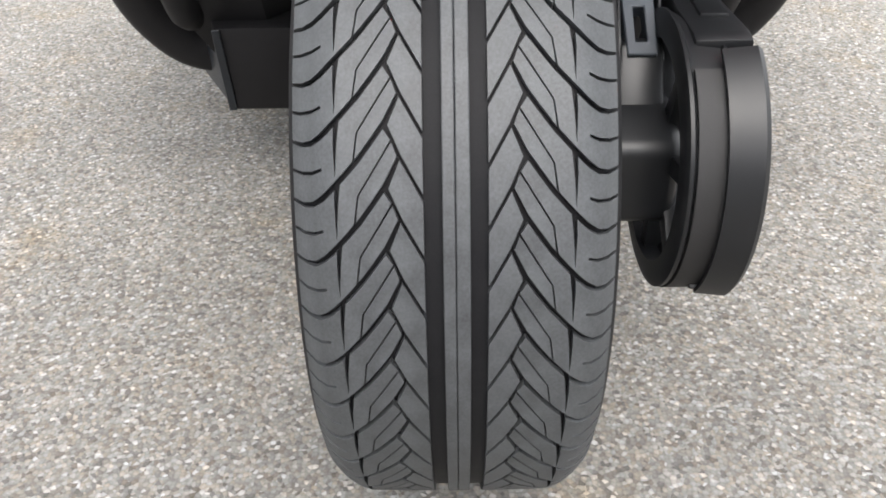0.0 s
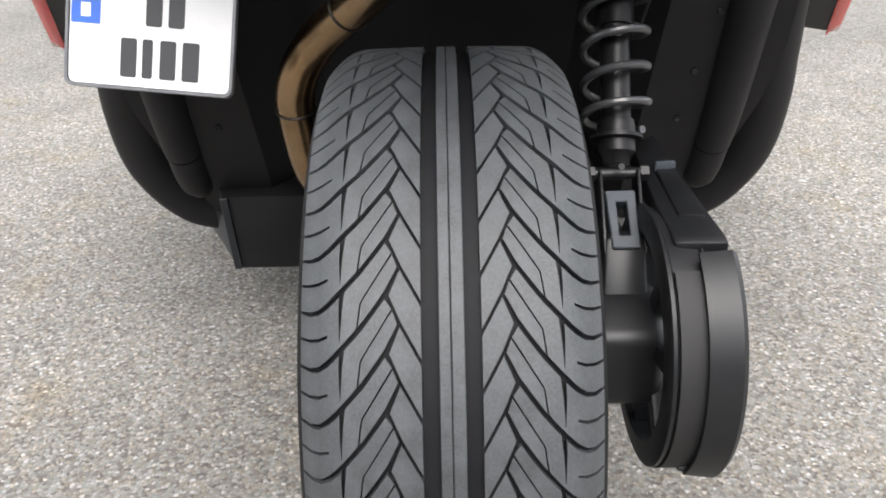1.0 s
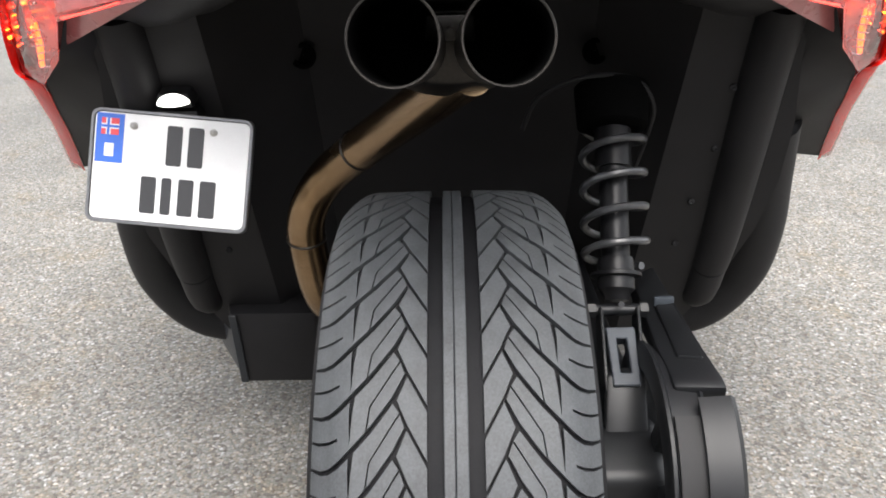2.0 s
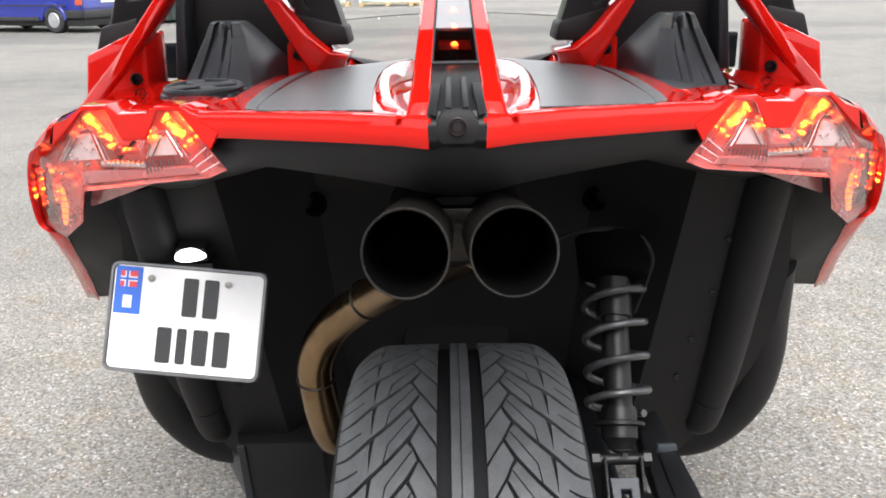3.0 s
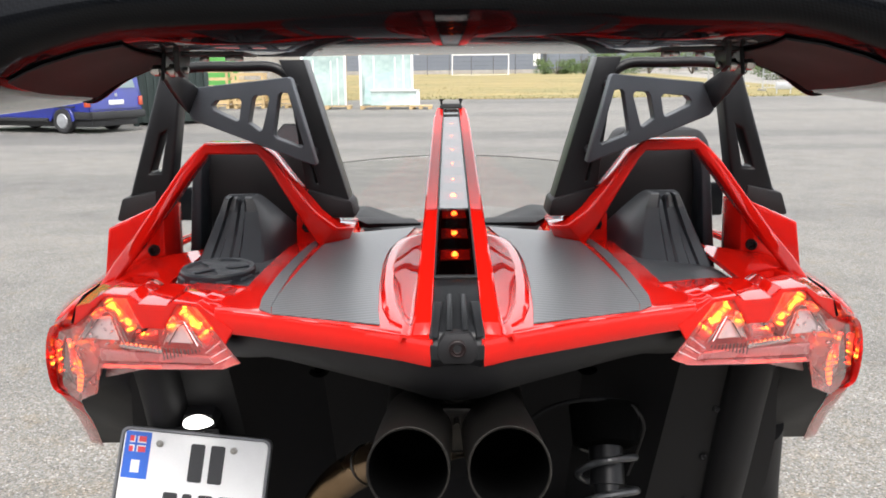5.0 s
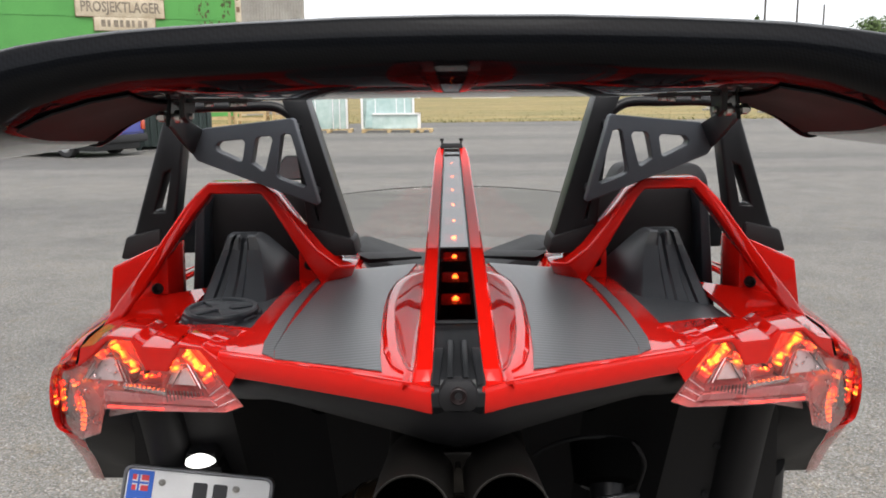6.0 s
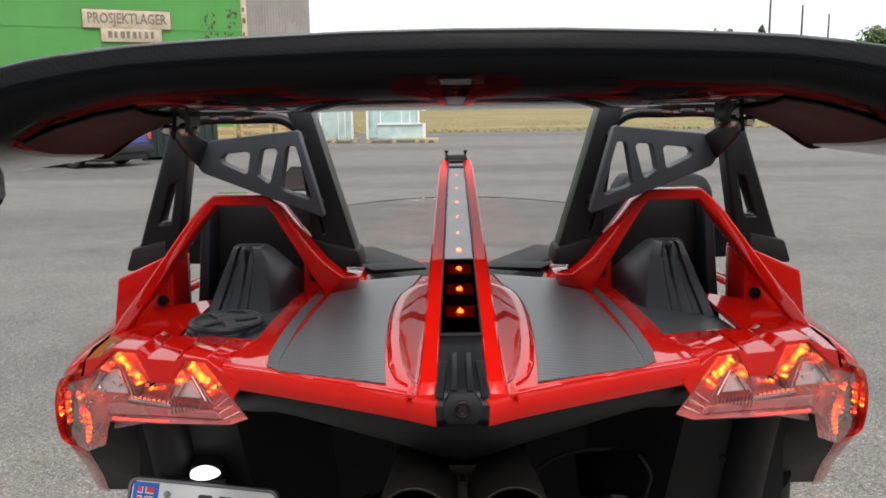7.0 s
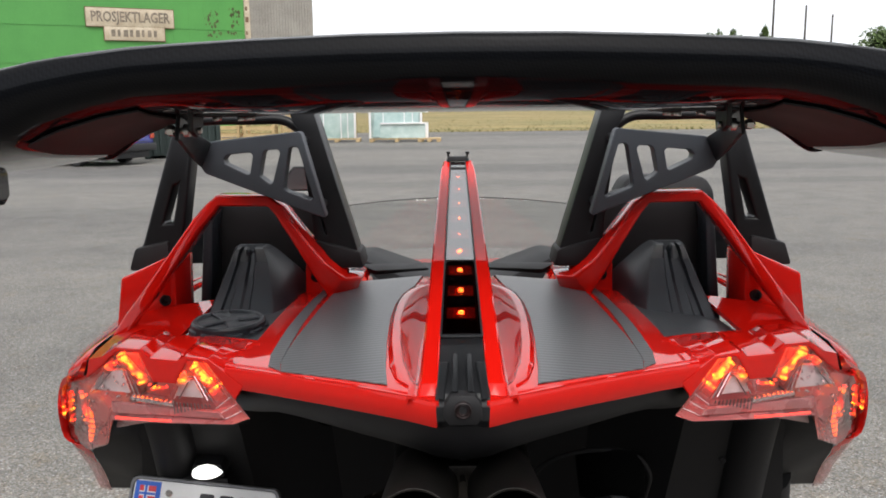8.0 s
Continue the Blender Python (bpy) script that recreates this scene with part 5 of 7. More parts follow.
deck_main = []
for f in (0.0, 0.03, 0.1, 0.2, 0.35, 0.5, 0.65, 0.8, 0.9, 1.0):
    row = []
    for t in (0, 0.02, 0.045, 0.07, 0.1, 0.14, 0.2, 0.27, 0.34, 0.41, 0.48, 0.54, 0.60, 0.66, 0.72, 0.8, 0.88, 0.94, 1.0):
        X = 0.03 + 0.21 * f
        for k in range(6):
            y = tail_y(X) + (1.74 - tail_y(X)) * t
            X = flare(y) - 0.004 + f * (0.246 - flare(y))
        row.append((X, y, deck_z(X, y)))
    deck_main.append(row)
both("deck_panel", sheet(deck_main, 0.006, (0, 0, -1)), RED, None, "glossy red rear deck panel", 40)
deck_rear = []
for X in (0.242, 0.27, 0.30, 0.325, 0.348, 0.37):
    y0, y1 = tail_y(X) + 0.07 * min(1.0, (X - 0.242) / 0.03), 1.262 + (X - 0.242) * 0.62
    y1 = max(y1, y0 + 0.02)
    deck_rear.append([(X, y0 + (y1 - y0) * t, deck_z(X, y0 + (y1 - y0) * t) - 0.0015) for t in (0, 0.25, 0.5, 0.75, 1.0)])
both("deck_rear_panel", sheet(deck_rear, 0.006, (0, 0, -1)), RED, None, "", 40)
deck_out = []
for X in (0.355, 0.39, 0.42, 0.445, 0.464):
    y0 = tail_y(X) + 0.07
    deck_out.append([(X, y0 + (1.50 - y0) * t, deck_z(X, y0) - 0.0015 + 0.03 * (1.50 - y0) * t) for t in (0, 0.15, 0.3, 0.5, 0.75, 1.0)])
both("deck_side_panel", sheet(deck_out, 0.006, (0, 0, -1)), RED, None, "", 40)
lip = []
for X in (0.0235, 0.03, 0.05, 0.10, 0.15, 0.206, 0.225, 0.240, 0.256):
    y0, z0 = tail_y(X), deck_z(X, tail_y(X))
    lip.append([(X, y0 + 0.007, z0 + 0.0006), (X, y0 + 0.001, z0 - 0.0004), (X, y0 - 0.0008, z0 - 0.0024), (X, y0 + 0.0012, z0 - 0.0245), (X, y0 + 0.0022, z0 - 0.0255), (X, y0 + 0.024, z0 - 0.0255)])
both("deck_lip", sheet(lip, 0.004, (0, 1, 0)), RED, None, "red rear lip", 48)

# black tray beside the deck, with the moulded seat-back cover standing in it
tray = []
for X in (0.2435, 0.28, 0.32, 0.356):
    y0 = 1.262 + (X - 0.242) * 0.62
    tray.append([(X, y0 + (1.66 - y0) * t, deck_z(X, y0 + (1.66 - y0) * t) - 0.006) for t in (0, 0.2, 0.4, 0.6, 0.8, 1.0)])
both("tray", sheet(tray, 0.006, (0, 0, -1)), MOULDED, None, "grey moulded plastic tray", 40)


def cover_ring(z, y, xi, xo, g, back=1.64, flank=0.06, dip=0.0):
    """One level of the ribbed cover: inner and outer edge of its face, depth of its grooves, notch between its two lobes."""
    w = xo - xi
    pts = [(xi - 0.003 - 0.22 * (1.042 - z), y + flank, z - dip * 0.3)]
    for f, d, k in ((0.0, 0.003, 0.1), (0.03, 0.0, 0.0), (0.16, 0.0, 0.0), (0.30, 0.0, 0.0), (0.36, 0.0, 0.3), (0.40, g * 0.6, 1.0), (0.50, g * 0.6, 1.0), (0.54, 0.0, 0.3), (0.60, 0.0, 0.0), (0.68, 0.0, 0.0), (0.71, g, 0.2), (0.80, g, 0.2), (0.83, 0.0, 0.0), (0.97, 0.0, 0.0), (1.0, 0.003, 0.1)):
        pts.append((xi + w * f, y + d + dip * k, z - dip * k))
    return pts + [(xo + 0.004, y + flank * 0.8, z), (xo + 0.004, back, z), (xi - 0.004 - 0.36 * (1.042 - z), back, z)]


cover = loft([cover_ring(0.955, 1.405, 0.258, 0.356, 0.004), cover_ring(0.972, 1.425, 0.260, 0.354, 0.008), cover_ring(1.005, 1.485, 0.272, 0.349, 0.011, 1.62, 0.045), cover_ring(1.033, 1.527, 0.285, 0.344, 0.012, 1.60, 0.035, 0.002), cover_ring(1.044, 1.533, 0.290, 0.341, 0.012, 1.59, 0.03, 0.006), cover_ring(1.051, 1.538, 0.294, 0.338, 0.011, 1.58, 0.025, 0.010), cover_ring(1.053, 1.546, 0.297, 0.335, 0.009, 1.575, 0.015, 0.011)])
both("seat_back_cover", cover, MOULDED, None, "ribbed grey moulded cover behind the seat", 18)
both("seat_back", bevel(loft([[(0.225, 1.70, 0.86), (0.404, 1.70, 0.86), (0.404, 1.80, 0.86), (0.225, 1.80, 0.86)], [(0.228, 1.66, 1.05), (0.400, 1.66, 1.05), (0.400, 1.78, 1.05), (0.228, 1.78, 1.05)], [(0.240, 1.66, 1.095), (0.404, 1.66, 1.095), (0.404, 1.76, 1.095), (0.240, 1.76, 1.095)], [(0.265, 1.66, 1.116), (0.388, 1.66, 1.116), (0.388, 1.74, 1.116), (0.265, 1.74, 1.116)]]), 0.008, 2), PLASTIC, None, "black seat back under the hoop fairing")
for s, top in ((1, 1.126), (-1, 1.085)):
    rest = loft([[(0.300, 1.86, 1.045), (0.478, 1.86, 1.045), (0.478, 1.93, 1.045), (0.292, 1.93, 1.045)], [(0.303, 1.85, top - 0.03), (0.480, 1.85, top - 0.03), (0.480, 1.95, top - 0.03), (0.303, 1.95, top - 0.03)], [(0.316, 1.865, top - 0.004), (0.466, 1.865, top - 0.004), (0.466, 1.945, top - 0.004), (0.316, 1.945, top - 0.004)], [(0.34, 1.88, top), (0.44, 1.88, top), (0.44, 1.93, top), (0.34, 1.93, top)]])
    fit("headrest", bevel(rest if s > 0 else mirrored(rest), 0.010, 3), PLASTIC, None, "black padded headrest")
mirror_head = fit("rear_view_mirror", bevel(loft([[(-0.478, 2.60, 1.030), (-0.330, 2.60, 1.030), (-0.330, 2.60, 1.075), (-0.352, 2.60, 1.098), (-0.448, 2.60, 1.100), (-0.474, 2.60, 1.070)], [(-0.468, 2.64, 1.036), (-0.340, 2.64, 1.036), (-0.340, 2.64, 1.070), (-0.356, 2.64, 1.090), (-0.444, 2.64, 1.092), (-0.464, 2.64, 1.066)]]), 0.006, 3), PLASTIC, None, "black rounded rear-view mirror above the dashboard")
fit("mirror_glass", slab([(-0.470, 2.598, 1.036), (-0.338, 2.598, 1.036), (-0.338, 2.598, 1.073), (-0.356, 2.598, 1.092), (-0.446, 2.598, 1.094), (-0.467, 2.598, 1.067)], (0, -0.002, 0)), MIRROR, mirror_head, "tinted mirror glass")
fit("mirror_stem", tube([(-0.40, 2.63, 1.04), (-0.40, 2.66, 0.95), (-0.40, 2.70, 0.84)], 0.007, 10), PLASTIC, mirror_head)
both("seat_post", bevel(loft([[(0.404, 1.615, 0.90), (0.424, 1.615, 0.90), (0.424, 1.68, 0.90), (0.404, 1.68, 0.90)], [(0.392, 1.615, 1.075), (0.407, 1.615, 1.075), (0.407, 1.68, 1.075), (0.392, 1.68, 1.075)], [(0.386, 1.62, 1.110), (0.398, 1.62, 1.110), (0.398, 1.68, 1.110), (0.386, 1.68, 1.110)]]), 0.004, 2), MOULDED, None, "dark upright beside the seat back")
both("seat", bevel(loft([[(0.13, 1.80, 0.40), (0.50, 1.80, 0.40), (0.50, 2.35, 0.42), (0.13, 2.35, 0.42)], [(0.15, 1.80, 0.52), (0.48, 1.80, 0.52), (0.48, 2.35, 0.55), (0.15, 2.35, 0.55)]]), 0.03, 3), PLASTIC, None, "black seat cushion")

# filler cap on the left tray
CAP = Matrix.Translation((-0.301, 1.350, 0.963)) @ Matrix.Rotation(radians(2), 4, "X")


def on_cap(bm):
    bmesh.ops.transform(bm, matrix=CAP, verts=bm.verts)
    return bm


cap = fit("filler_cap", on_cap(lathe([(0.0, 0.047), (0.012, 0.047), (0.013, 0.0455), (0.0145, 0.0455), (0.0155, 0.0475), (0.026, 0.0470), (0.0285, 0.0450), (0.0285, 0.0410), (0.0275, 0.0395), (0.0255, 0.0385), (0.0255, 0.0001)], (0, 0, 0), "z", 56)), MOULDED, None, "grey ribbed fuel filler cap on the tray", 30)
for k in range(9):
    a = 2 * math.pi * (k + 0.3) / 9
    lug = bevel(slab([(0.0440, -0.0125, 0.0), (0.0505, -0.0095, 0.0), (0.0505, 0.0095, 0.0), (0.0440, 0.0125, 0.0)], (0, 0, 0.0215)), 0.002, 2)
    bmesh.ops.transform(lug, matrix=Matrix.Rotation(a, 4, "Z"), verts=lug.verts)
    fit("grip_lug", on_cap(lug), MOULDED, cap)
for k in range(4):
    a = 2 * math.pi * (k + 0.35) / 4
    rib = bevel(slab([(0.006, -0.007, 0.0245), (0.0390, -0.0125, 0.0245), (0.0390, 0.0125, 0.0245), (0.006, 0.007, 0.0245)], (0, 0, 0.0040)), 0.002, 2)
    bmesh.ops.transform(rib, matrix=Matrix.Rotation(a, 4, "Z"), verts=rib.verts)
    fit("cap_spoke", on_cap(rib), MOULDED, cap)
fit("cap_hub", on_cap(lathe([(0.025, 0.0130), (0.0285, 0.0120), (0.0288, 0.0100), (0.0285, 0.0001)], (0, 0, 0), "z", 24)), MOULDED, cap)

# dark vinyl on the deck
def vinyl(inner, outer, lift=0.0018):
    """A decal between two lines of (X, y)."""
    n = 12
    def at(line, t):
        f = t * (len(line) - 1)
        i = min(int(f), len(line) - 2)
        return Vector(line[i]).lerp(Vector(line[i + 1]), f - i)
    rows = []
    for i in range(n * 2 + 1):
        a, b = at(inner, i / (n * 2)), at(outer, i / (n * 2))
        rows.append([(p.x, p.y, deck_z(p.x, p.y) + lift) for p in (a.lerp(b, k / 6) for k in range(7))])
    return sheet(rows, 0.0012, (0, 0, -1))


DECAL_IN = [(0.071, 1.046), (0.0765, 1.10), (0.0825, 1.19), (0.0865, 1.30), (0.0855, 1.38), (0.080, 1.45), (0.066, 1.52), (0.060, 1.60), (0.058, 1.70)]
SLIT_IN = [(0.186, 1.118), (0.1925, 1.150), (0.194, 1.188), (0.1935, 1.25), (0.1915, 1.30), (0.190, 1.38), (0.1885, 1.46), (0.187, 1.54), (0.186, 1.62)]
both("deck_vinyl", vinyl(DECAL_IN, SLIT_IN), DECAL, None, "dark grey ribbed vinyl on the deck", 60)
both("vinyl_strip", vinyl([(0.1865, 1.118), (0.193, 1.150), (0.1945, 1.188), (0.1965, 1.25), (0.198, 1.30), (0.1985, 1.38), (0.198, 1.46), (0.197, 1.54), (0.1955, 1.62)], [(0.190, 1.124), (0.204, 1.142), (0.2105, 1.185), (0.213, 1.25), (0.214, 1.30), (0.2135, 1.38), (0.2125, 1.46), (0.2095, 1.54), (0.206, 1.62)]), DECAL, None, "narrow grey vinyl stripe", 60)

# ---- centre fin
F0, F1 = Vector((0, 1.092, 1.0365)), Vector((0, 1.533, 1.180))
fin_rows = []
for t in (-0.182, -0.165, -0.14, -0.12, -0.10, -0.07, -0.03, 0.03, 0.1, 0.2, 0.3, 0.4, 0.5, 0.58, 0.66, 0.74, 0.80, 0.86, 0.92, 0.96, 1.0):
    y = F0.y + (F1.y - F0.y) * t
    zt = F0.z + (F1.z - F0.z) * t + 0.0015
    rg = flare(y)
    zd = deck_z(rg, y)
    if t < -0.17:                        # the rails end in a low step on the deck
        zt = zd + 0.0015
    wt = float(np.interp(t, (-0.235, 0.0, 0.93, 1.0), (0.0400, 0.0372, 0.0248, 0.0215)))
    inner = float(np.interp(t, (-0.235, 0.0, 1.0), (0.0236, 0.0212, 0.0112)))
    hgt = max(zt - zd, 0.004)
    foot = wt + 0.002 + 0.005 * min(1.0, hgt / 0.08)
    rg = max(rg, foot + 0.003)
    room = rg - foot
    deep = float(np.interp(y, (1.035, 1.06, 1.12, 1.30, 1.42, 1.50, 1.533), (0.0, 0.008, 0.015, 0.019, 0.017, 0.008, 0.0)))
    rise = float(np.interp(y, (1.03, 1.06, 1.14, 1.30, 1.42, 1.50, 1.533), (0.0, 0.0025, 0.005, 0.006, 0.006, 0.003, 0.001)))
    edge = min(0.008, room * 0.4)
    half = [(inner - 0.0008, zt - 0.004), (inner, zt - 0.0006), (inner + 0.0008, zt), (wt - 0.002, zt - 0.0006), (wt, zt - min(0.003, hgt * 0.4)), (wt + (foot - wt) * 0.34, zd + hgt * 0.66), (wt + (foot - wt) * 0.68, zd + hgt * 0.33), (foot, zd + min(0.004, hgt * 0.2) - deep * 0.4)]
    half += [(foot + room * f, zd + 0.001 - deep * g) for f, g in ((0.08, 0.92), (0.18, 1.0), (0.35, 0.80), (0.58, 0.42))]
    half += [(rg - edge, zd + rise * 0.75), (rg - edge * 0.55, zd + rise), (rg + 0.001, zd + rise * 0.8 + 0.001), (rg + 0.005, zd + 0.0018), (rg + 0.007, zd - 0.004)]
    fin_rows.append([(x, y, z) for x, z in half])
both("fin_side", sheet(fin_rows, 0.0035, (-0.3, 0, -0.9)), RED, None, "glossy red side of the centre fin with a scooped foot", 30)
fit("fin_front", bevel(loft([[(-0.0212, 1.531, 1.180), (0.0212, 1.531, 1.180), (0.030, 1.533, 0.96), (-0.030, 1.533, 0.96)], [(-0.020, 1.60, 1.165), (0.020, 1.60, 1.165), (0.028, 1.70, 0.94), (-0.028, 1.70, 0.94)]]), 0.006), RED)


def fin_point(x, t, h):
    n_ = Vector((0, -(F1.z - F0.z), F1.y - F0.y)).normalized()
    return Vector((x, 0, 0)) + F0.lerp(F1, t) + n_ * h


def fin_slab(x0, x1, t0, t1, h0, h1, mid0=0.0, mid1=0.0):
    """A slab on the fin's back, from t0 to t1 along it; half widths x0 and x1 about mid0 and mid1."""
    a = [(mid0 - x0, t0), (mid0 + x0, t0), (mid1 + x1, t1), (mid1 - x1, t1)]
    return loft([[fin_point(x, t, h0) for x, t in a], [fin_point(x, t, h1) for x, t in a]])


third = fit("brake_strip", fin_slab(0.0208, 0.0110, 0.005, 0.985, -0.006, -0.003), NEAR_BLACK, None, "long black brake light strip with red diodes")
fit("strip_cover", fin_slab(0.0211, 0.0113, 0.002, 0.99, 0.0003, 0.0010), SMOKED, third, "smoked clear cover")
for k in range(9):
    t = 0.107 + k * 0.0975
    grow = 1.3 if k < 4 else 0.8
    fit("diode_cell", fin_slab(0.0150 - 0.0009 * k, 0.0147 - 0.0009 * k, t - 0.022, t + 0.022, -0.0029, -0.0022), CELL, third, "dim red cell glowing as the halo of a diode")
    w = (0.0027 - 0.0001 * k) * grow
    fit("diode", lathe([(-0.4 * w, w * 0.9), (0.1 * w, w), (0.6 * w, w * 0.8), (0.9 * w, w * 0.4), (w, 0.0001)], fin_point(0, t, -0.0030), "z", 14), LED_SMALL, third, "small red diode")
for s in (-1, 1):
    fit("bezel_rail", bevel(fin_slab(0.0010, 0.0008, 0.0, 0.985, 0.0002, 0.0022, s * 0.0204, s * 0.0108), 0.0004, 1), SATIN, third, "thin black bezel")
    fit("bezel_inner", fin_slab(0.0004, 0.0004, 0.03, 0.925, -0.0018, -0.0012, s * 0.0172, s * 0.0088), ALU_FRAME, third)
fit("bezel_end", bevel(fin_slab(0.0110, 0.0104, 0.932, 0.942, 0.0004, 0.0024), 0.0004, 1), SATIN, third)
fit("bezel_end", bevel(fin_slab(0.0208, 0.0206, -0.004, 0.006, 0.0004, 0.0026), 0.0004, 1), SATIN, third)
for k in range(9):
    x = -0.0125 + k * 0.0031
    fit("illegible_bar", fin_slab(0.0010, 0.0010, 0.016, 0.026, -0.0025, -0.0020, x, x), ALU_FRAME, third)
clip = fit("fin_clip", bevel(loft([[(-0.0170, 1.526, 1.180), (0.0170, 1.526, 1.180), (0.0170, 1.552, 1.181), (-0.0170, 1.552, 1.181)], [(-0.0150, 1.529, 1.187), (0.0150, 1.529, 1.187), (0.0150, 1.55, 1.187), (-0.0150, 1.55, 1.187)]]), 0.002), PLASTIC, None, "small black clip on top of the fin")
for s in (-1, 1):
    prong = loft([[(s * 0.0135 - 0.0014, 1.534, 1.184), (s * 0.0135 + 0.0014, 1.534, 1.184), (s * 0.0135 + 0.0014, 1.543, 1.184), (s * 0.0135 - 0.0014, 1.543, 1.184)], [(s * 0.0140 - 0.0014, 1.534, 1.190), (s * 0.0140 + 0.0014, 1.534, 1.190), (s * 0.0140 + 0.0014, 1.543, 1.190), (s * 0.0140 - 0.0014, 1.543, 1.190)], [(s * 0.0140 - 0.0028, 1.532, 1.1915), (s * 0.0140 + 0.0028, 1.532, 1.1915), (s * 0.0140 + 0.0028, 1.545, 1.1915), (s * 0.0140 - 0.0028, 1.545, 1.1915)], [(s * 0.0140 - 0.0026, 1.532, 1.194), (s * 0.0140 + 0.0026, 1.532, 1.194), (s * 0.0140 + 0.0026, 1.545, 1.194), (s * 0.0140 - 0.0026, 1.545, 1.194)]])
    fit("clip_prong", prong, PLASTIC, clip)

both("fin_emblem", bevel(loft([[(0.0385, 1.485, 1.030), (0.0400, 1.485, 1.028), (0.0420, 1.500, 0.985), (0.0400, 1.500, 0.985)], [(0.0370, 1.520, 1.052), (0.0388, 1.520, 1.050), (0.0420, 1.535, 0.990), (0.0398, 1.535, 0.990)]]), 0.0006, 1), STEEL, None, "thin bright emblem plate on the fin")

# camera housing in the beak
def hexa(y, z, w, d, up):
    return [(-w, y, z), (w, y, z), (w, y + d, z + up), (-w, y + d, z + up)]


beak = fit("camera_housing", bevel(loft([hexa(1.012, 0.970, 0.0215, 0.06, -0.02), hexa(0.998, 0.986, 0.0235, 0.09, -0.02), hexa(0.999, 0.999, 0.0245, 0.09, -0.01), hexa(1.006, 1.009, 0.0245, 0.08, -0.01), hexa(1.040, 1.019, 0.0225, 0.06, 0.0), hexa(1.092, 1.0365, 0.0208, 0.02, 0.0)]), 0.0015), SATIN, None, "black plastic camera housing in the tail beak")
for s in (-1, 1):
    fit("housing_rib", bevel(loft([[(s * 0.0042, 1.002, 1.012), (s * 0.0100, 1.002, 1.012), (s * 0.0100, 1.02, 1.002), (s * 0.0042, 1.02, 1.002)], [(s * 0.0038, 1.060, 1.030), (s * 0.0090, 1.060, 1.030), (s * 0.0090, 1.07, 1.02), (s * 0.0038, 1.07, 1.02)]]), 0.001, 1), SATIN, beak)
    fit("cheek", bevel(loft([[(s * 0.0165, 0.9965, 1.006), (s * 0.0238, 0.9975, 1.008), (s * 0.0238, 1.02, 1.005), (s * 0.0165, 1.02, 1.003)], [(s * 0.0125, 1.046, 1.026), (s * 0.0215, 1.046, 1.026), (s * 0.0215, 1.06, 1.02), (s * 0.0125, 1.06, 1.02)]]), 0.001, 1), SATIN, beak)
fit("lens_box", bevel(loft([[(-0.0125, 0.9935, 0.984), (0.0125, 0.9935, 0.984), (0.013, 1.03, 0.980), (-0.013, 1.03, 0.980)], [(-0.0175, 0.9925, 0.992), (0.0175, 0.9925, 0.992), (0.018, 1.03, 0.990), (-0.018, 1.03, 0.990)], [(-0.0165, 0.9925, 1.003), (0.0165, 0.9925, 1.003), (0.017, 1.03, 1.003), (-0.017, 1.03, 1.003)], [(-0.0105, 0.996, 1.011), (0.0105, 0.996, 1.011), (0.0105, 1.03, 1.010), (-0.0105, 1.03, 1.010)]]), 0.0012), PLASTIC, beak)
fit("camera_lens", lathe([(0.004, 0.0078), (-0.002, 0.0078), (-0.0028, 0.0068), (-0.0008, 0.0055), (-0.0012, 0.0045), (0.0008, 0.003), (0.0008, 0.0001)], (0, 0.9925, 0.9985), "y", 28), LENS_BLACK, beak, "round dark camera lens")

# ---- tail lamps
def lens_y(X, z):
    return 1.152 + 0.62 * (X - 0.235) + 0.5 * max(0.0, 0.9 - z) + 0.22 * max(0.0, X - 0.46) - 0.10 * max(0, z - 0.92)


def lamp_pt(X, z, d=0.0):
    """A point of the lamp face, d metres behind it."""
    return Vector((X + d * 0.4, lens_y(X, z) + d, z))


# corners of the faceted lens: tip, two peaks, outer corner, leg, lower edge, then the creases
RIM = [(0.229, 1.150, 0.930), (0.255, 1.161, 0.959), (0.281, 1.173, 0.9885), (0.305, 1.188, 0.986), (0.326, 1.205, 0.953), (0.361, 1.227, 0.948), (0.379, 1.235, 0.982), (0.410, 1.255, 0.978), (0.480, 1.318, 0.928), (0.522, 1.360, 0.906), (0.550, 1.402, 0.868), (0.567, 1.434, 0.828), (0.573, 1.456, 0.788), (0.538, 1.434, 0.775), (0.468, 1.338, 0.824), (0.439, 1.289, 0.876), (0.336, 1.208, 0.903), (0.250, 1.156, 0.921)]
CREASE = [(0.474, 1.298, 0.912), (0.387, 1.238, 0.926), (0.335, 1.204, 0.932), (0.273, 1.165, 0.942), (0.508, 1.356, 0.846)]
FACETS = [(18, 7, 6, 19), (6, 5, 19), (5, 4, 20, 19), (4, 3, 20), (3, 2, 21, 20), (2, 1, 21), (1, 0, 21), (0, 17, 21), (21, 17, 16, 20), (20, 16, 15, 19), (19, 15, 18), (18, 15, 14, 22), (22, 14, 13), (18, 8, 7), (18, 9, 8), (18, 22, 10, 9), (22, 11, 10), (22, 12, 11), (22, 13, 12)]


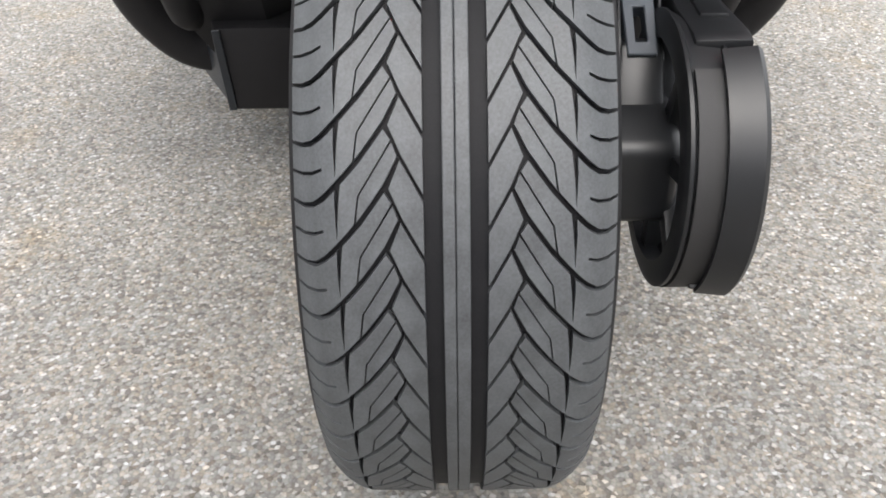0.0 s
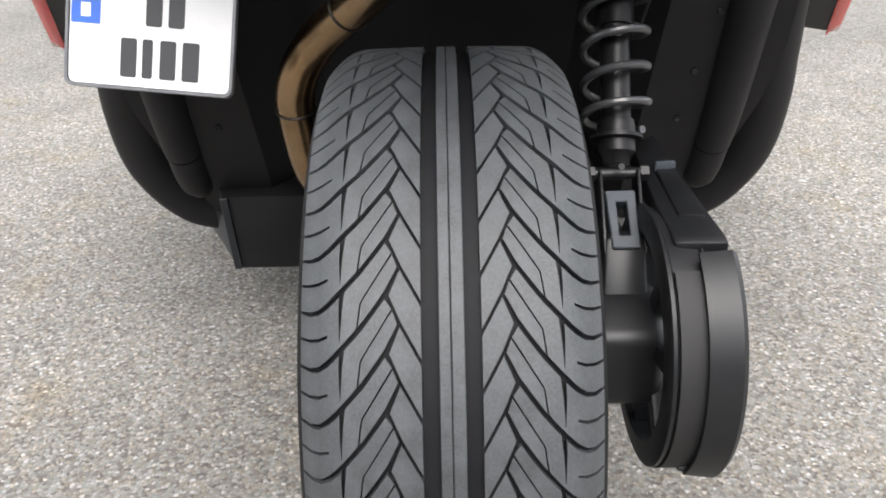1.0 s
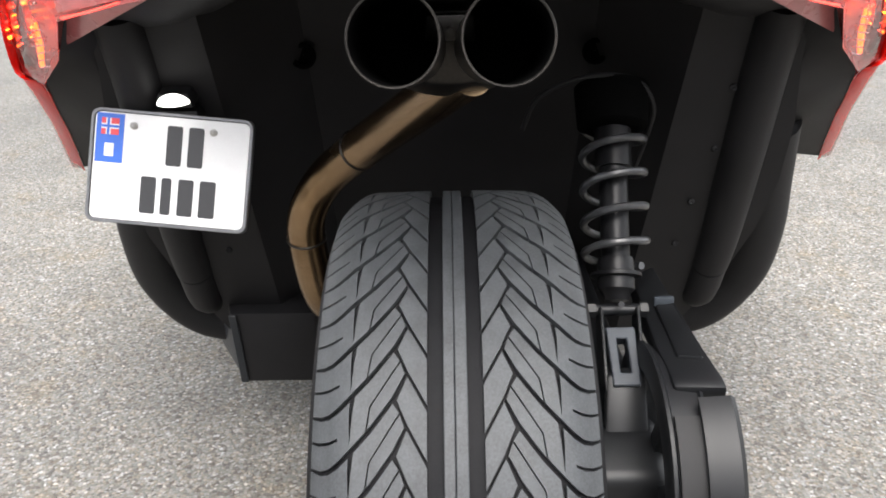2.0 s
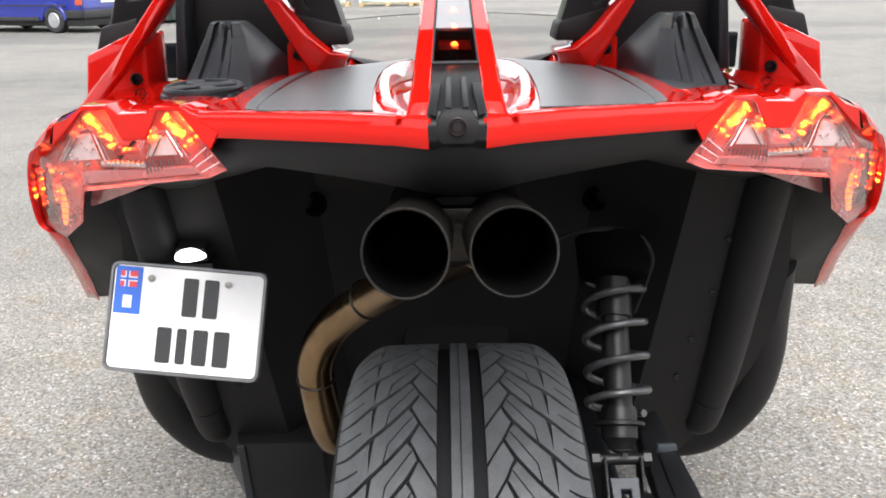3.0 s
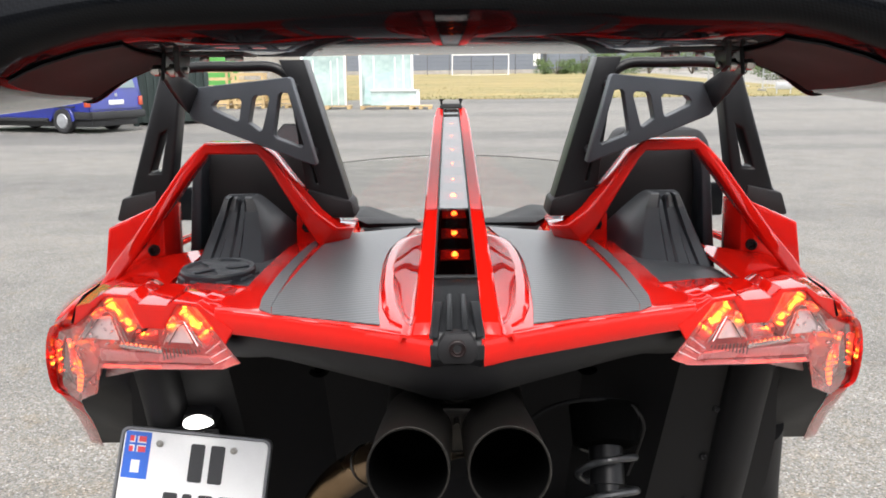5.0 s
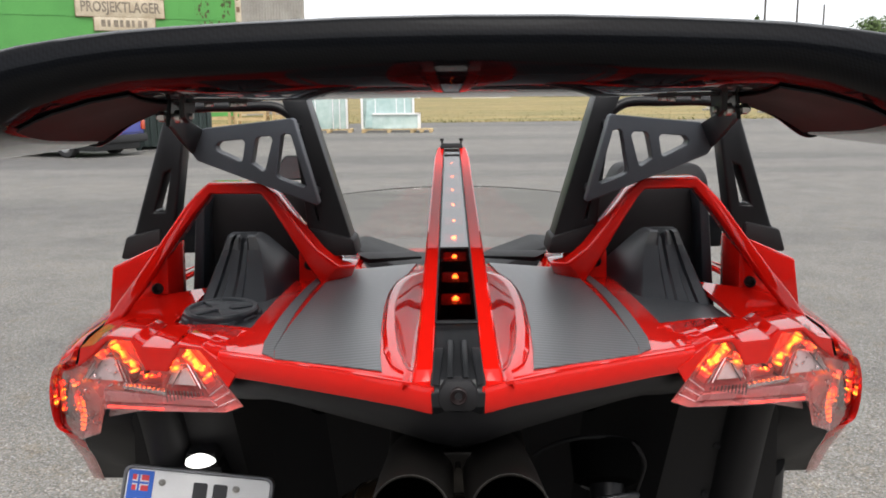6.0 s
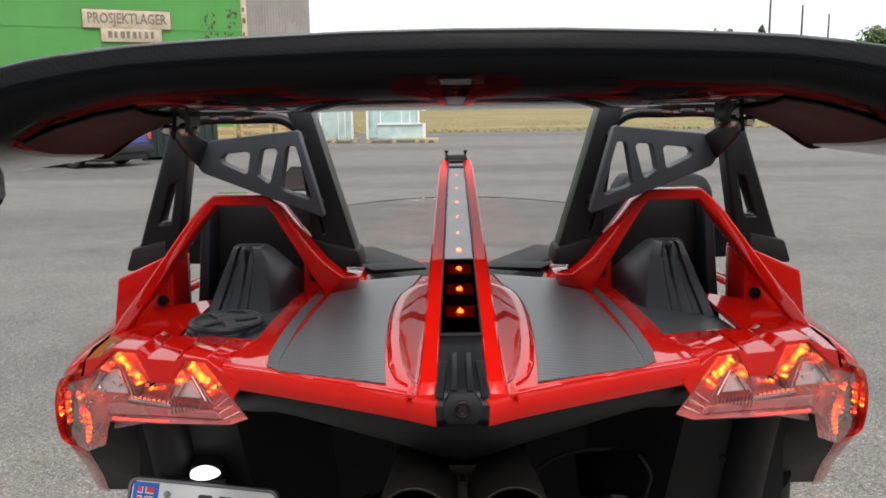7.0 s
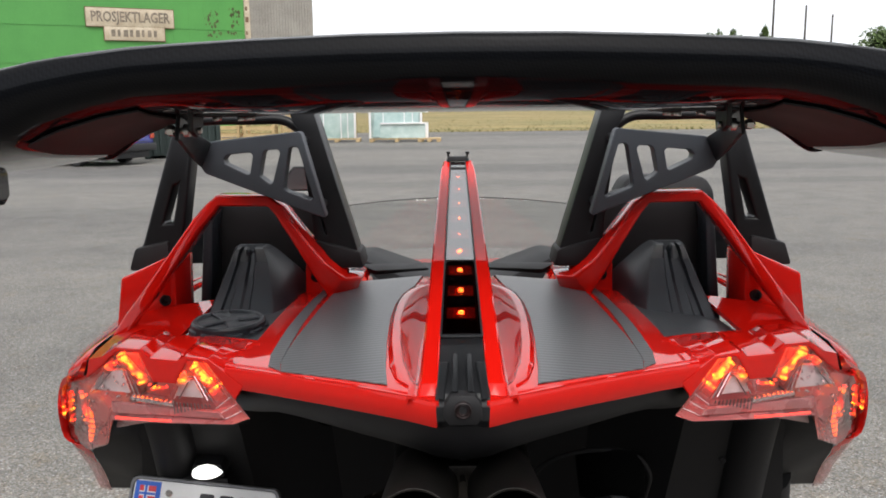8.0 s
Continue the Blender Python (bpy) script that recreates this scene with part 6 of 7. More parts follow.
def tail_lamp():
    n = len(RIM)
    ring0 = [Vector(p) + Vector((0.001, 0.004, 0)) for p in RIM]
    mid = sum((Vector(p) for p in RIM), Vector()) / n
    ring1 = [Vector(p) + Vector((0.022, 0.044, 0)) + (mid - Vector(p)) * 0.06 for p in RIM]
    housing = poly_mesh(ring0 + ring1, [(i, (i + 1) % n, n + (i + 1) % n, n + i) for i in range(n)] + [tuple(range(n, 2 * n))])
    bmesh.ops.triangulate(housing, faces=[f for f in housing.faces if len(f.verts) > 4])
    return housing, bevel(poly_mesh(RIM + CREASE, FACETS), 0.0012, 1, 12)


def lerp3(a, b, f):
    return Vector(a).lerp(Vector(b), f)


for s in (-1, 1):
    housing, cover = tail_lamp()
    def side(bm):
        if s > 0:
            return bm
        out = mirrored(bm)
        bm.free()
        return out
    lampo = fit("tail_lamp", side(housing), RED_PLASTIC, None, "faceted clear tail lamp lit red and amber", 20)
    fit("cover", side(cover), CLEAR, lampo, "clear faceted lens", 10)
    # a pale wedge inside each peak, edged by thin ribs
    for top_l, top_r, low_r, low_l in (((0.436, 1.284, 0.950), (0.410, 1.268, 0.956), (0.396, 1.262, 0.919), (0.474, 1.316, 0.906)), ((0.317, 1.210, 0.960), (0.302, 1.200, 0.963), (0.286, 1.192, 0.937), (0.334, 1.222, 0.930))):
        for a_, b_ in ((top_l, low_l), (top_r, low_r), (top_l, top_r)):
            fit("rib", side(tube([Vector(a_), Vector(b_)], 0.0010, 6)), CHROME, lampo)
            fit("rib", side(tube([lerp3(a_, b_, 0.1) + Vector((-0.006, -0.002, -0.004)), Vector(b_) + Vector((-0.006, -0.003, 0))], 0.0008, 6)), ALU_FRAME, lampo)
        up_l, up_r = lerp3(low_l, top_l, 0.80), lerp3(low_r, top_r, 0.80)
        face = [lerp3(low_l, low_r, 0.08), lerp3(low_l, low_r, 0.94), lerp3(up_l, up_r, 0.90), lerp3(up_l, up_r, 0.14)]
        fit("reflector", side(bevel(slab([p + Vector((0.004, 0.006, 0)) for p in face], (0.002, 0.005, 0)), 0.001, 1)), PALE_REFLECTOR, lampo, "pale wedge reflector with reflected sky in its colour")
    # scalloped bright bar under the crease, and the ribbed lower window
    for k in range(9):
        c = lerp3((0.398, 1.262, 0.916), (0.338, 1.222, 0.922), k / 8)
        fit("scallop", side(lathe([(0.004, 0.0045), (0.0, 0.0042), (-0.003, 0.0025), (-0.0036, 0.0001)], c, "y", 10)), CHROME, lampo)
    for k in range(11):
        a_ = lerp3((0.332, 1.210, 0.929), (0.280, 1.176, 0.938), k / 10)
        fit("rib", side(tube([a_, a_ + Vector((0.0, 0.003, -0.004 - 0.011 * (1 - k / 10)))], 0.0008, 5)), ALU_FRAME, lampo)
    for f in (0.25, 0.5, 0.75):
        fit("rib", side(tube([lerp3(RIM[1], RIM[0], f) + Vector((0.003, 0.005, 0)), lerp3(CREASE[3], RIM[17], f) + Vector((0.003, 0.005, 0))], 0.0007, 5)), CHROME, lampo)
    fit("band", side(bevel(slab([(0.440, 1.296, 0.884), (0.262, 1.170, 0.923), (0.270, 1.174, 0.930), (0.440, 1.294, 0.899)], (0.003, 0.008, 0)), 0.001, 1)), RED_PLASTIC, lampo)
    for k in range(6):
        z = 0.862 - 0.010 * k
        fit("rib", side(tube([lamp_pt(0.474 + 0.003 * k, z, 0.008), lamp_pt(0.504 + 0.002 * k, z - 0.006, 0.008)], 0.0009, 5)), RED_PLASTIC, lampo)
    # glowing prisms: along the inner flank of each peak, between the peaks, and down the outer column
    rng = random.Random(12)
    for p, q, wide, count, warm in (((0.296, 0.977), (0.266, 0.948), 0.0066, 32, 0.62), ((0.312, 0.962), (0.320, 0.950), 0.0040, 7, 0.45), ((0.408, 0.969), (0.374, 0.940), 0.0085, 38, 0.60), ((0.420, 0.958), (0.436, 0.944), 0.0045, 8, 0.40), ((0.340, 0.937), (0.368, 0.934), 0.0040, 7, 0.15), ((0.484, 0.900), (0.500, 0.846), 0.0065, 26, 0.30), ((0.516, 0.892), (0.540, 0.830), 0.0045, 14, 0.15), ((0.540, 0.872), (0.556, 0.836), 0.0030, 4, 0.25)):
        d = Vector((q[0] - p[0], q[1] - p[1])).normalized()
        reach = wide * 1.15
        ends = [(p[0] - d.x * 0.003, p[1] - d.y * 0.003), (q[0] + d.x * 0.003, q[1] + d.y * 0.003)]
        fit("scatter_bar", side(slab([lamp_pt(X - d.y * e, z + d.x * e, 0.007) for (X, z), e in ((ends[0], -reach), (ends[1], -reach), (ends[1], reach), (ends[0], reach))], (0.0002, 0.0012, 0))), DIFFUSER, lampo, "moulded scattering bar")
        for k in range(count):
            f, e = rng.random(), rng.gauss(0, 0.45) * wide
            X, z = p[0] + (q[0] - p[0]) * f - d.y * e, p[1] + (q[1] - p[1]) * f + d.x * e
            c, w = lamp_pt(X, z, rng.uniform(0.010, 0.020)), rng.uniform(0.0010, 0.0023)
            roll_ = rng.random()
            mt = LED_AMBER if roll_ < warm else LED_RED if roll_ < warm + 0.45 * (1 - warm) else LED_EMBER
            gem = lathe([(0.003, w), (0.0, w * rng.uniform(0.7, 1.0)), (-0.0014, w * rng.uniform(0.2, 0.6)), (-0.0018, 0.0001)], (0, 0, 0), "y", rng.choice((4, 5, 6)))
            bmesh.ops.transform(gem, matrix=Matrix.Translation(c) @ Matrix.Rotation(rng.uniform(0, 6.28), 4, "Y") @ Matrix.Diagonal((rng.uniform(0.8, 1.7), 1, 1, 1)), verts=gem.verts)
            fit("diode", side(gem), mt, lampo, "glowing diode prism")
    # uncoloured prisms that sparkle in the outer wedge and round the leg
    for k in range(46):
        if k < 26:
            X, z = rng.uniform(0.398, 0.466), rng.uniform(0.910, 0.940)
        else:
            X, z = rng.uniform(0.462, 0.512), rng.uniform(0.830, 0.902)
        c, w = lamp_pt(X, z, rng.uniform(0.012, 0.020)), rng.uniform(0.0012, 0.0028)
        gem = lathe([(0.003, w), (0.0, w * 0.8), (-0.0016, 0.0001)], (0, 0, 0), "y", rng.choice((4, 5)))
        bmesh.ops.transform(gem, matrix=Matrix.Translation(c) @ Matrix.Rotation(rng.uniform(0, 6.28), 4, "Y"), verts=gem.verts)
        fit("prism", side(gem), CHROME, lampo, "clear sparkling prism")
    fit("light_guide", side(tube([lamp_pt(0.482, 0.868, 0.016), lamp_pt(0.494, 0.838, 0.016), lamp_pt(0.510, 0.808, 0.016)], [0.002, 0.0042, 0.003], 6)), LED_GUIDE, lampo, "softly glowing amber light guide")
    fit("light_guide", side(tube([(0.434, 1.292, 0.880), (0.39, 1.258, 0.890), (0.338, 1.214, 0.905)], [0.0014, 0.0012, 0.0008], 8)), LED_EMBER, lampo)
    # red brow that frames the lamp from above and runs into the deck
    inner = [(0.2455, 0.9520), (0.254, 0.9605), (0.280, 0.9890), (0.306, 0.9865), (0.327, 0.9545), (0.360, 0.9495), (0.378, 0.9825), (0.411, 0.9785), (0.446, 0.949), (0.471, 0.931)]
    outer = [(0.2340, 0.9690), (0.250, 0.977), (0.276, 0.9915), (0.308, 0.9895), (0.320, 0.982), (0.361, 0.977), (0.375, 0.9855), (0.413, 0.9815), (0.438, 0.965), (0.461, 0.957)]
    rows = []
    for (a, b), (c, d) in zip(inner, outer):
        o = lamp_pt(c, d, 0.0)
        def deck_at(y, lift):
            return (c, y, max(deck_z(c, y), d - 0.003) + lift)
        rows.append([lamp_pt(a, b, 0.020), lamp_pt(a, b, -0.001), o, (c, o.y + 0.005, d + 0.0008), (c, o.y + 0.045, 0.45 * d + 0.55 * max(deck_z(c, o.y + 0.045), d - 0.003) + 0.001), deck_at(o.y + 0.090, 0.0012), deck_at(o.y + 0.10, -0.005)])
    fine = []
    for r0, r1 in zip(rows, rows[1:]):
        fine += [r0, [lerp3(p, q, 0.06) for p, q in zip(r0, r1)], [lerp3(p, q, 0.94) for p, q in zip(r0, r1)]]
    fit("lamp_brow", side(sheet(fine + [rows[-1]], 0.003, (0, 0.7, -0.7))), RED, None, "faceted red brow over the tail lamp", 36)

# ---- rear quarter panels: rear edge, then side line, then forward end of each rib
QUARTER = [((0.500, 1.90, 0.925), (0.580, 1.93, 0.890), (0.610, 2.30, 0.860)), ((0.478, 1.62, 0.950), (0.565, 1.68, 0.912), (0.610, 2.1, 0.870)), ((0.470, 1.495, 0.956), (0.556, 1.56, 0.915), (0.615, 2.0, 0.86)), ((0.472, 1.387, 0.957), (0.552, 1.46, 0.908), (0.62, 2.0, 0.84)), ((0.471, 1.335, 0.956), (0.549, 1.42, 0.900), (0.63, 2.0, 0.82)), ((0.469, 1.304, 0.950), (0.550, 1.402, 0.889), (0.635, 2.0, 0.80)), ((0.481, 1.314, 0.934), (0.553, 1.403, 0.876), (0.64, 2.0, 0.78)), ((0.502, 1.335, 0.921), (0.558, 1.41, 0.862), (0.65, 2.0, 0.76)), ((0.526, 1.362, 0.907), (0.566, 1.42, 0.848), (0.655, 2.0, 0.75)), ((0.554, 1.403, 0.870), (0.576, 1.44, 0.828), (0.66, 2.0, 0.73)), ((0.571, 1.433, 0.829), (0.586, 1.47, 0.80), (0.665, 2.0, 0.71)), ((0.577, 1.456, 0.787), (0.592, 1.50, 0.768), (0.67, 2.0, 0.69)), ((0.550, 1.452, 0.772), (0.592, 1.50, 0.758), (0.675, 2.0, 0.67)), ((0.565, 1.50, 0.735), (0.604, 1.55, 0.728), (0.68, 2.0, 0.64)), ((0.595, 1.59, 0.675), (0.632, 1.64, 0.670), (0.69, 2.0, 0.61)), ((0.632, 1.69, 0.608), (0.665, 1.73, 0.606), (0.70, 2.0, 0.575)), ((0.664, 1.774, 0.552), (0.694, 1.81, 0.552), (0.71, 2.0, 0.545))]
def smooth_rows(rows, steps=3):
    """The same sheet with rounded columns between its rows."""
    cols = [smooth_path(col, steps) for col in zip(*rows)]
    return [list(r) for r in zip(*cols)]


quarter = []
for i, (p, q, r) in enumerate(QUARTER):
    p, q, r = Vector(p), Vector(q), Vector(r)
    if i < 12:
        rim = p + Vector((0.005, -0.003, 0.001))
        m1 = rim.lerp(q, 0.58) + (Vector((0.004, 0.0, 0.005)) if i < 6 else Vector((0.002, 0.0, 0.006)) if i < 9 else Vector((0.0, 0.0, 0.002)))
    else:
        rim = p + Vector((0.017, 0.003, 0.002))
        m1 = rim.lerp(q, 0.4) + Vector((0.002, -0.002, 0))
    quarter.append([p + Vector((0.002, 0.012, -0.008)), p, rim, m1, q, q.lerp(r, 0.25) + Vector((0.012, 0, 0.006)), r])
both("quarter_panel", sheet(smooth_rows(quarter), 0.003, (-0.6, 0.6, -0.3)), RED, None, "glossy red rear quarter panel", 75)
# a black tube stands in for the shade inside the gap
both("panel_gap", tube([(0.4725, 1.46, 0.9585), (0.4725, 1.40, 0.9590), (0.4705, 1.335, 0.9580), (0.4685, 1.3035, 0.9510), (0.4690, 1.2990, 0.9430), (0.4730, 1.3000, 0.9330)], 0.0015, 8), NEAR_BLACK, None, "dark gap between the quarter panel and the lamp brow", 60)
under = [[(0.534, 1.440, 0.784), (0.475, 1.362, 0.832), (0.447, 1.325, 0.872)], [(0.546, 1.458, 0.770), (0.50, 1.42, 0.80), (0.45, 1.39, 0.82)], [(0.562, 1.505, 0.734), (0.51, 1.46, 0.75), (0.45, 1.43, 0.76)], [(0.592, 1.595, 0.674), (0.54, 1.55, 0.685), (0.47, 1.50, 0.70)], [(0.629, 1.695, 0.607), (0.585, 1.66, 0.623), (0.50, 1.60, 0.645)], [(0.663, 1.779, 0.553), (0.615, 1.75, 0.566), (0.53, 1.70, 0.590)]]
under = [r + [(r[2][0] - 0.06, r[2][1] + 0.05, r[2][2] + 0.01)] for r in under]
both("quarter_liner", sheet(under, 0.005, (0, 1, 0.3)), PLASTIC, None, "black inner face of the quarter panel", 45)

# ---- hoop fairings
ARCH = [(0.156, 1.545, 0.984, 0.044, 0.08), (0.182, 1.508, 0.995, 0.040, 0.11), (0.206, 1.500, 1.026, 0.026, 0.09), (0.233, 1.502, 1.066, 0.019, 0.06), (0.262, 1.504, 1.112, 0.017, 0.045), (0.277, 1.505, 1.127, 0.017, 0.04), (0.352, 1.505, 1.128, 0.017, 0.04), (0.364, 1.503, 1.116, 0.017, 0.04), (0.381, 1.495, 1.096, 0.017, 0.045), (0.405, 1.486, 1.062, 0.017, 0.050), (0.440, 1.452, 1.006, 0.017, 0.040), (0.453, 1.410, 0.980, 0.017, 0.035), (0.460, 1.370, 0.958, 0.016, 0.030)]


def arch():
    rings = []
    for i, (X, y, z, w, d) in enumerate(ARCH):
        a, b = ARCH[max(i - 1, 0)], ARCH[min(i + 1, len(ARCH) - 1)]
        t = Vector((b[0] - a[0], 0, b[2] - a[2])).normalized()
        nrm = Vector((-t.z, 0, t.x))
        c = Vector((X, y, z))
        o, i_ = nrm * w / 2, -nrm * w / 2
        rings.append([c + o * 0.8, c + o + Vector((0, 0.006, 0)), c + o + Vector((0, d, 0)), c + i_ + Vector((0, d, 0)), c + i_ + Vector((0, 0.006, 0)), c + i_ * 0.8])
    return loft(rings)


fair = both("hoop_fairing", bevel(arch(), 0.0025, 2, 40), RED, None, "angular glossy red fairing round the roll hoop", 40)
for s, parent in ((1, fair[0]), (-1, fair[1])):
    def sd(bm):
        return bm if s > 0 else mirrored(bm)
    fit("outer_foot", sd(bevel(loft([[(0.4165, 1.500, 1.044), (0.430, 1.500, 1.046), (0.502, 1.505, 1.014), (0.511, 1.500, 0.940), (0.4205, 1.500, 0.935)], [(0.4165, 1.585, 1.040), (0.430, 1.585, 1.046), (0.505, 1.585, 1.010), (0.513, 1.585, 0.92), (0.4195, 1.585, 0.925)]]), 0.004)), RED, parent, "red foot plate of the fairing")
    fit("inner_foot", sd(bevel(loft([[(0.195, 1.558, 1.045), (0.237, 1.562, 1.020), (0.237, 1.556, 0.960), (0.170, 1.53, 0.965)], [(0.195, 1.66, 1.035), (0.24, 1.66, 1.03), (0.24, 1.66, 0.94), (0.14, 1.62, 0.955)]]), 0.004)), RED, parent)
    for c, yy in (((0.4345, 0.982), 1.4985), ((0.217, 1.006), 1.5465)):
        fit("fixing_bolt", lathe([(0.006, 0.0085), (-0.003, 0.0082), (-0.0035, 0.0060), (0.0005, 0.0050), (0.0005, 0.0030), (-0.001, 0.0001)], (s * c[0], yy, c[1]), "y", 16), HOOP, parent, "black recessed bolt")
both("sill_top", bevel(loft([[(0.436, 1.60, 0.78), (0.530, 1.60, 0.78), (0.515, 1.60, 0.84), (0.440, 1.62, 0.83)], [(0.450, 1.75, 0.70), (0.56, 1.75, 0.70), (0.530, 1.75, 0.76), (0.455, 1.75, 0.75)], [(0.5, 2.3, 0.58), (0.64, 2.3, 0.58), (0.60, 2.3, 0.65), (0.52, 2.3, 0.65)]]), 0.005), RED, None, "red door sill top")
both("inner_sill", bevel(loft([[(0.150, 1.60, 0.93), (0.235, 1.60, 0.93), (0.232, 1.62, 1.02), (0.178, 1.62, 1.012)], [(0.13, 1.80, 0.90), (0.24, 1.80, 0.90), (0.235, 1.78, 0.99), (0.17, 1.78, 0.985)]]), 0.004), RED)

# ---- roll hoops
def hoop_at(y):
    return lambda u, v: Vector((u, y + (v - 1.0) * 0.06, v))


both("roll_hoop", bevel(slab_holes([(0.511, 1.014), (0.500, 1.046), (0.492, 1.052), (0.434, 1.238), (0.402, 1.238), (0.425, 1.081), (0.440, 1.014)], [[(0.459, 1.085), (0.443, 1.086), (0.431, 1.148), (0.440, 1.144)]], hoop_at(1.572), (0, 0.042, 0)), 0.006, 3, 30), HOOP, None, "black moulded roll hoop pillar with a slot")
both("roll_hoop", bevel(slab_holes([(0.149, 1.022), (0.1555, 1.050), (0.208, 1.226), (0.216, 1.252), (0.253, 1.252), (0.241, 1.227), (0.222, 1.09), (0.220, 1.05), (0.213, 1.022)], [[(0.200, 1.068), (0.204, 1.070), (0.226, 1.160), (0.223, 1.160)]], hoop_at(1.552), (0, 0.055, 0)), 0.006, 3, 30), HOOP, None, "black moulded inner roll hoop pillar")
both("hoop_boot", bevel(slab_holes([(0.5135, 1.013), (0.503, 1.048), (0.449, 1.060), (0.449, 1.013)], [], hoop_at(1.566), (0, 0.058, 0)), 0.005, 2, 30), PLASTIC, None, "black rubber boot of the roll hoop")
both("hoop_boot", bevel(slab_holes([(0.1440, 1.018), (0.1500, 1.044), (0.217, 1.062), (0.216, 1.018)], [], hoop_at(1.546), (0, 0.07, 0)), 0.005, 2, 30), PLASTIC)
both("hoop_crossbar", tube(smooth_path([(0.424, 1.60, 1.215), (0.412, 1.602, 1.236), (0.385, 1.604, 1.243), (0.32, 1.604, 1.243), (0.270, 1.604, 1.242), (0.240, 1.60, 1.225)], 5), 0.0078, 16), HOOP, None, "black hoop crossbar")

# ---- wing struts
def strut_at(u, v):
    return Vector((u, 1.488, v))


strut = both("wing_strut", bevel(slab_holes([(0.352, 1.2135), (0.348, 1.2152), (0.226, 1.2275), (0.222, 1.225), (0.191, 1.1065), (0.193, 1.1035), (0.361, 1.1695), (0.367, 1.178)], [[(0.334, 1.190), (0.328, 1.196), (0.296, 1.199), (0.292, 1.195), (0.297, 1.169), (0.301, 1.168), (0.332, 1.183)], [(0.277, 1.198), (0.273, 1.202), (0.256, 1.203), (0.253, 1.198), (0.265, 1.156), (0.269, 1.154), (0.284, 1.165)], [(0.240, 1.203), (0.236, 1.206), (0.227, 1.205), (0.208, 1.133), (0.212, 1.130), (0.246, 1.143), (0.250, 1.148)]], strut_at, (0, 0.026, 0)), 0.0012, 1, 30), POWDER, None, "graphite laser-cut wing strut with cut-outs")
for s, parent in ((1, strut[0]), (-1, strut[1])):
    def sd(bm):
        return bm if s > 0 else mirrored(bm)
    fit("strut_arm", sd(bevel(loft([[(0.350, 1.489, 1.2130), (0.366, 1.489, 1.178), (0.371, 1.492, 1.181), (0.355, 1.492, 1.2150)], [(0.343, 1.40, 1.230), (0.352, 1.40, 1.201), (0.357, 1.40, 1.202), (0.348, 1.40, 1.231)], [(0.321, 1.275, 1.254), (0.325, 1.275, 1.225), (0.330, 1.275, 1.225), (0.326, 1.275, 1.254)], [(0.315, 1.250, 1.256), (0.319, 1.250, 1.226), (0.324, 1.250, 1.226), (0.320, 1.250, 1.256)]]), 0.0012, 1)), HOOP, parent, "bent black arm up to the wing")
    fit("wing_bolt", sd(merged(tube([(0.296, 1.264, 1.237), (0.338, 1.264, 1.237)], 0.0035, 10), tube([(0.328, 1.264, 1.237), (0.335, 1.264, 1.237)], 0.0065, 6), tube([(0.310, 1.264, 1.237), (0.316, 1.264, 1.237)], 0.0075, 12))), STEEL, parent, "bright steel bolt")
    fit("wing_lug", sd(bevel(slab([(0.300, 1.245, 1.275), (0.300, 1.245, 1.236), (0.300, 1.262, 1.229), (0.300, 1.282, 1.236), (0.300, 1.30, 1.275)], (0.006, 0, 0)), 0.001, 1)), SATIN, parent, "black wing lug")
    for a_, b_ in (((0.228, 1.494, 1.214), (0.230, 1.575, 1.212)), ((0.202, 1.494, 1.118), (0.204, 1.570, 1.118))):
        fit("spacer", sd(tube([a_, b_], 0.006, 12)), SATIN, parent)

# ---- wing
#      X      leading edge     trailing edge    thickness
WING = [(0.0, 1.405, 1.258, 1.10, 1.3265, 0.020), (0.10, 1.405, 1.258, 1.10, 1.3255, 0.020), (0.20, 1.403, 1.257, 1.10, 1.3220, 0.020), (0.27, 1.398, 1.258, 1.10, 1.3180, 0.022), (0.315, 1.392, 1.258, 1.10, 1.3145, 0.024), (0.36, 1.386, 1.250, 1.10, 1.3090, 0.026), (0.41, 1.380, 1.231, 1.10, 1.3010, 0.029), (0.445, 1.376, 1.207, 1.10, 1.2935, 0.030), (0.475, 1.374, 1.2015, 1.10, 1.2865, 0.030), (0.53, 1.372, 1.194, 1.10, 1.2760, 0.028), (0.60, 1.370, 1.186, 1.10, 1.2640, 0.026), (0.653, 1.370, 1.180, 1.10, 1.2560, 0.026)]


def wing_ring(X, ly, lz, ty, tz, th):
    """One closed section: along the top to the trailing edge, back along the bottom."""
    L, T = Vector((X, ly, lz)), Vector((X, ty, tz))
    d = T - L
    nrm = Vector((0, d.z, -d.y)).normalized()
    if nrm.z < 0:
        nrm = -nrm
    pts = []
    tops = ((0.0, 0.0), (0.02, 0.30), (0.08, 0.55), (0.2, 0.75), (0.4, 0.80), (0.65, 0.65), (0.9, 0.40), (0.985, 0.30), (1.0, 0.12))
    for f, h in tops:
        pts.append(L + d * f + nrm * h * th)
    # the lower side falls steeply from the trailing edge and runs flat to the leading edge
    k = float(np.interp(abs(X), (0.36, 0.47), (0.0, 0.14)))
    for f, g in ((1.0, 0.985), (1.012, 0.88), (1.016, 0.75), (1.012, 0.62), (0.997, 0.49), (0.970, 0.37), (0.928, 0.265), (0.862, 0.170), (0.765, 0.098), (0.64, 0.050), (0.45, 0.020), (0.22, 0.002), (0.10, -0.009), (0.03, -0.005)):
        g = g * (1 - k) + (f - 0.04) * k
        pts.append(Vector((X, ly + (ty - ly) * f, lz - 0.004 + (tz - lz + 0.004) * g)))
    return pts


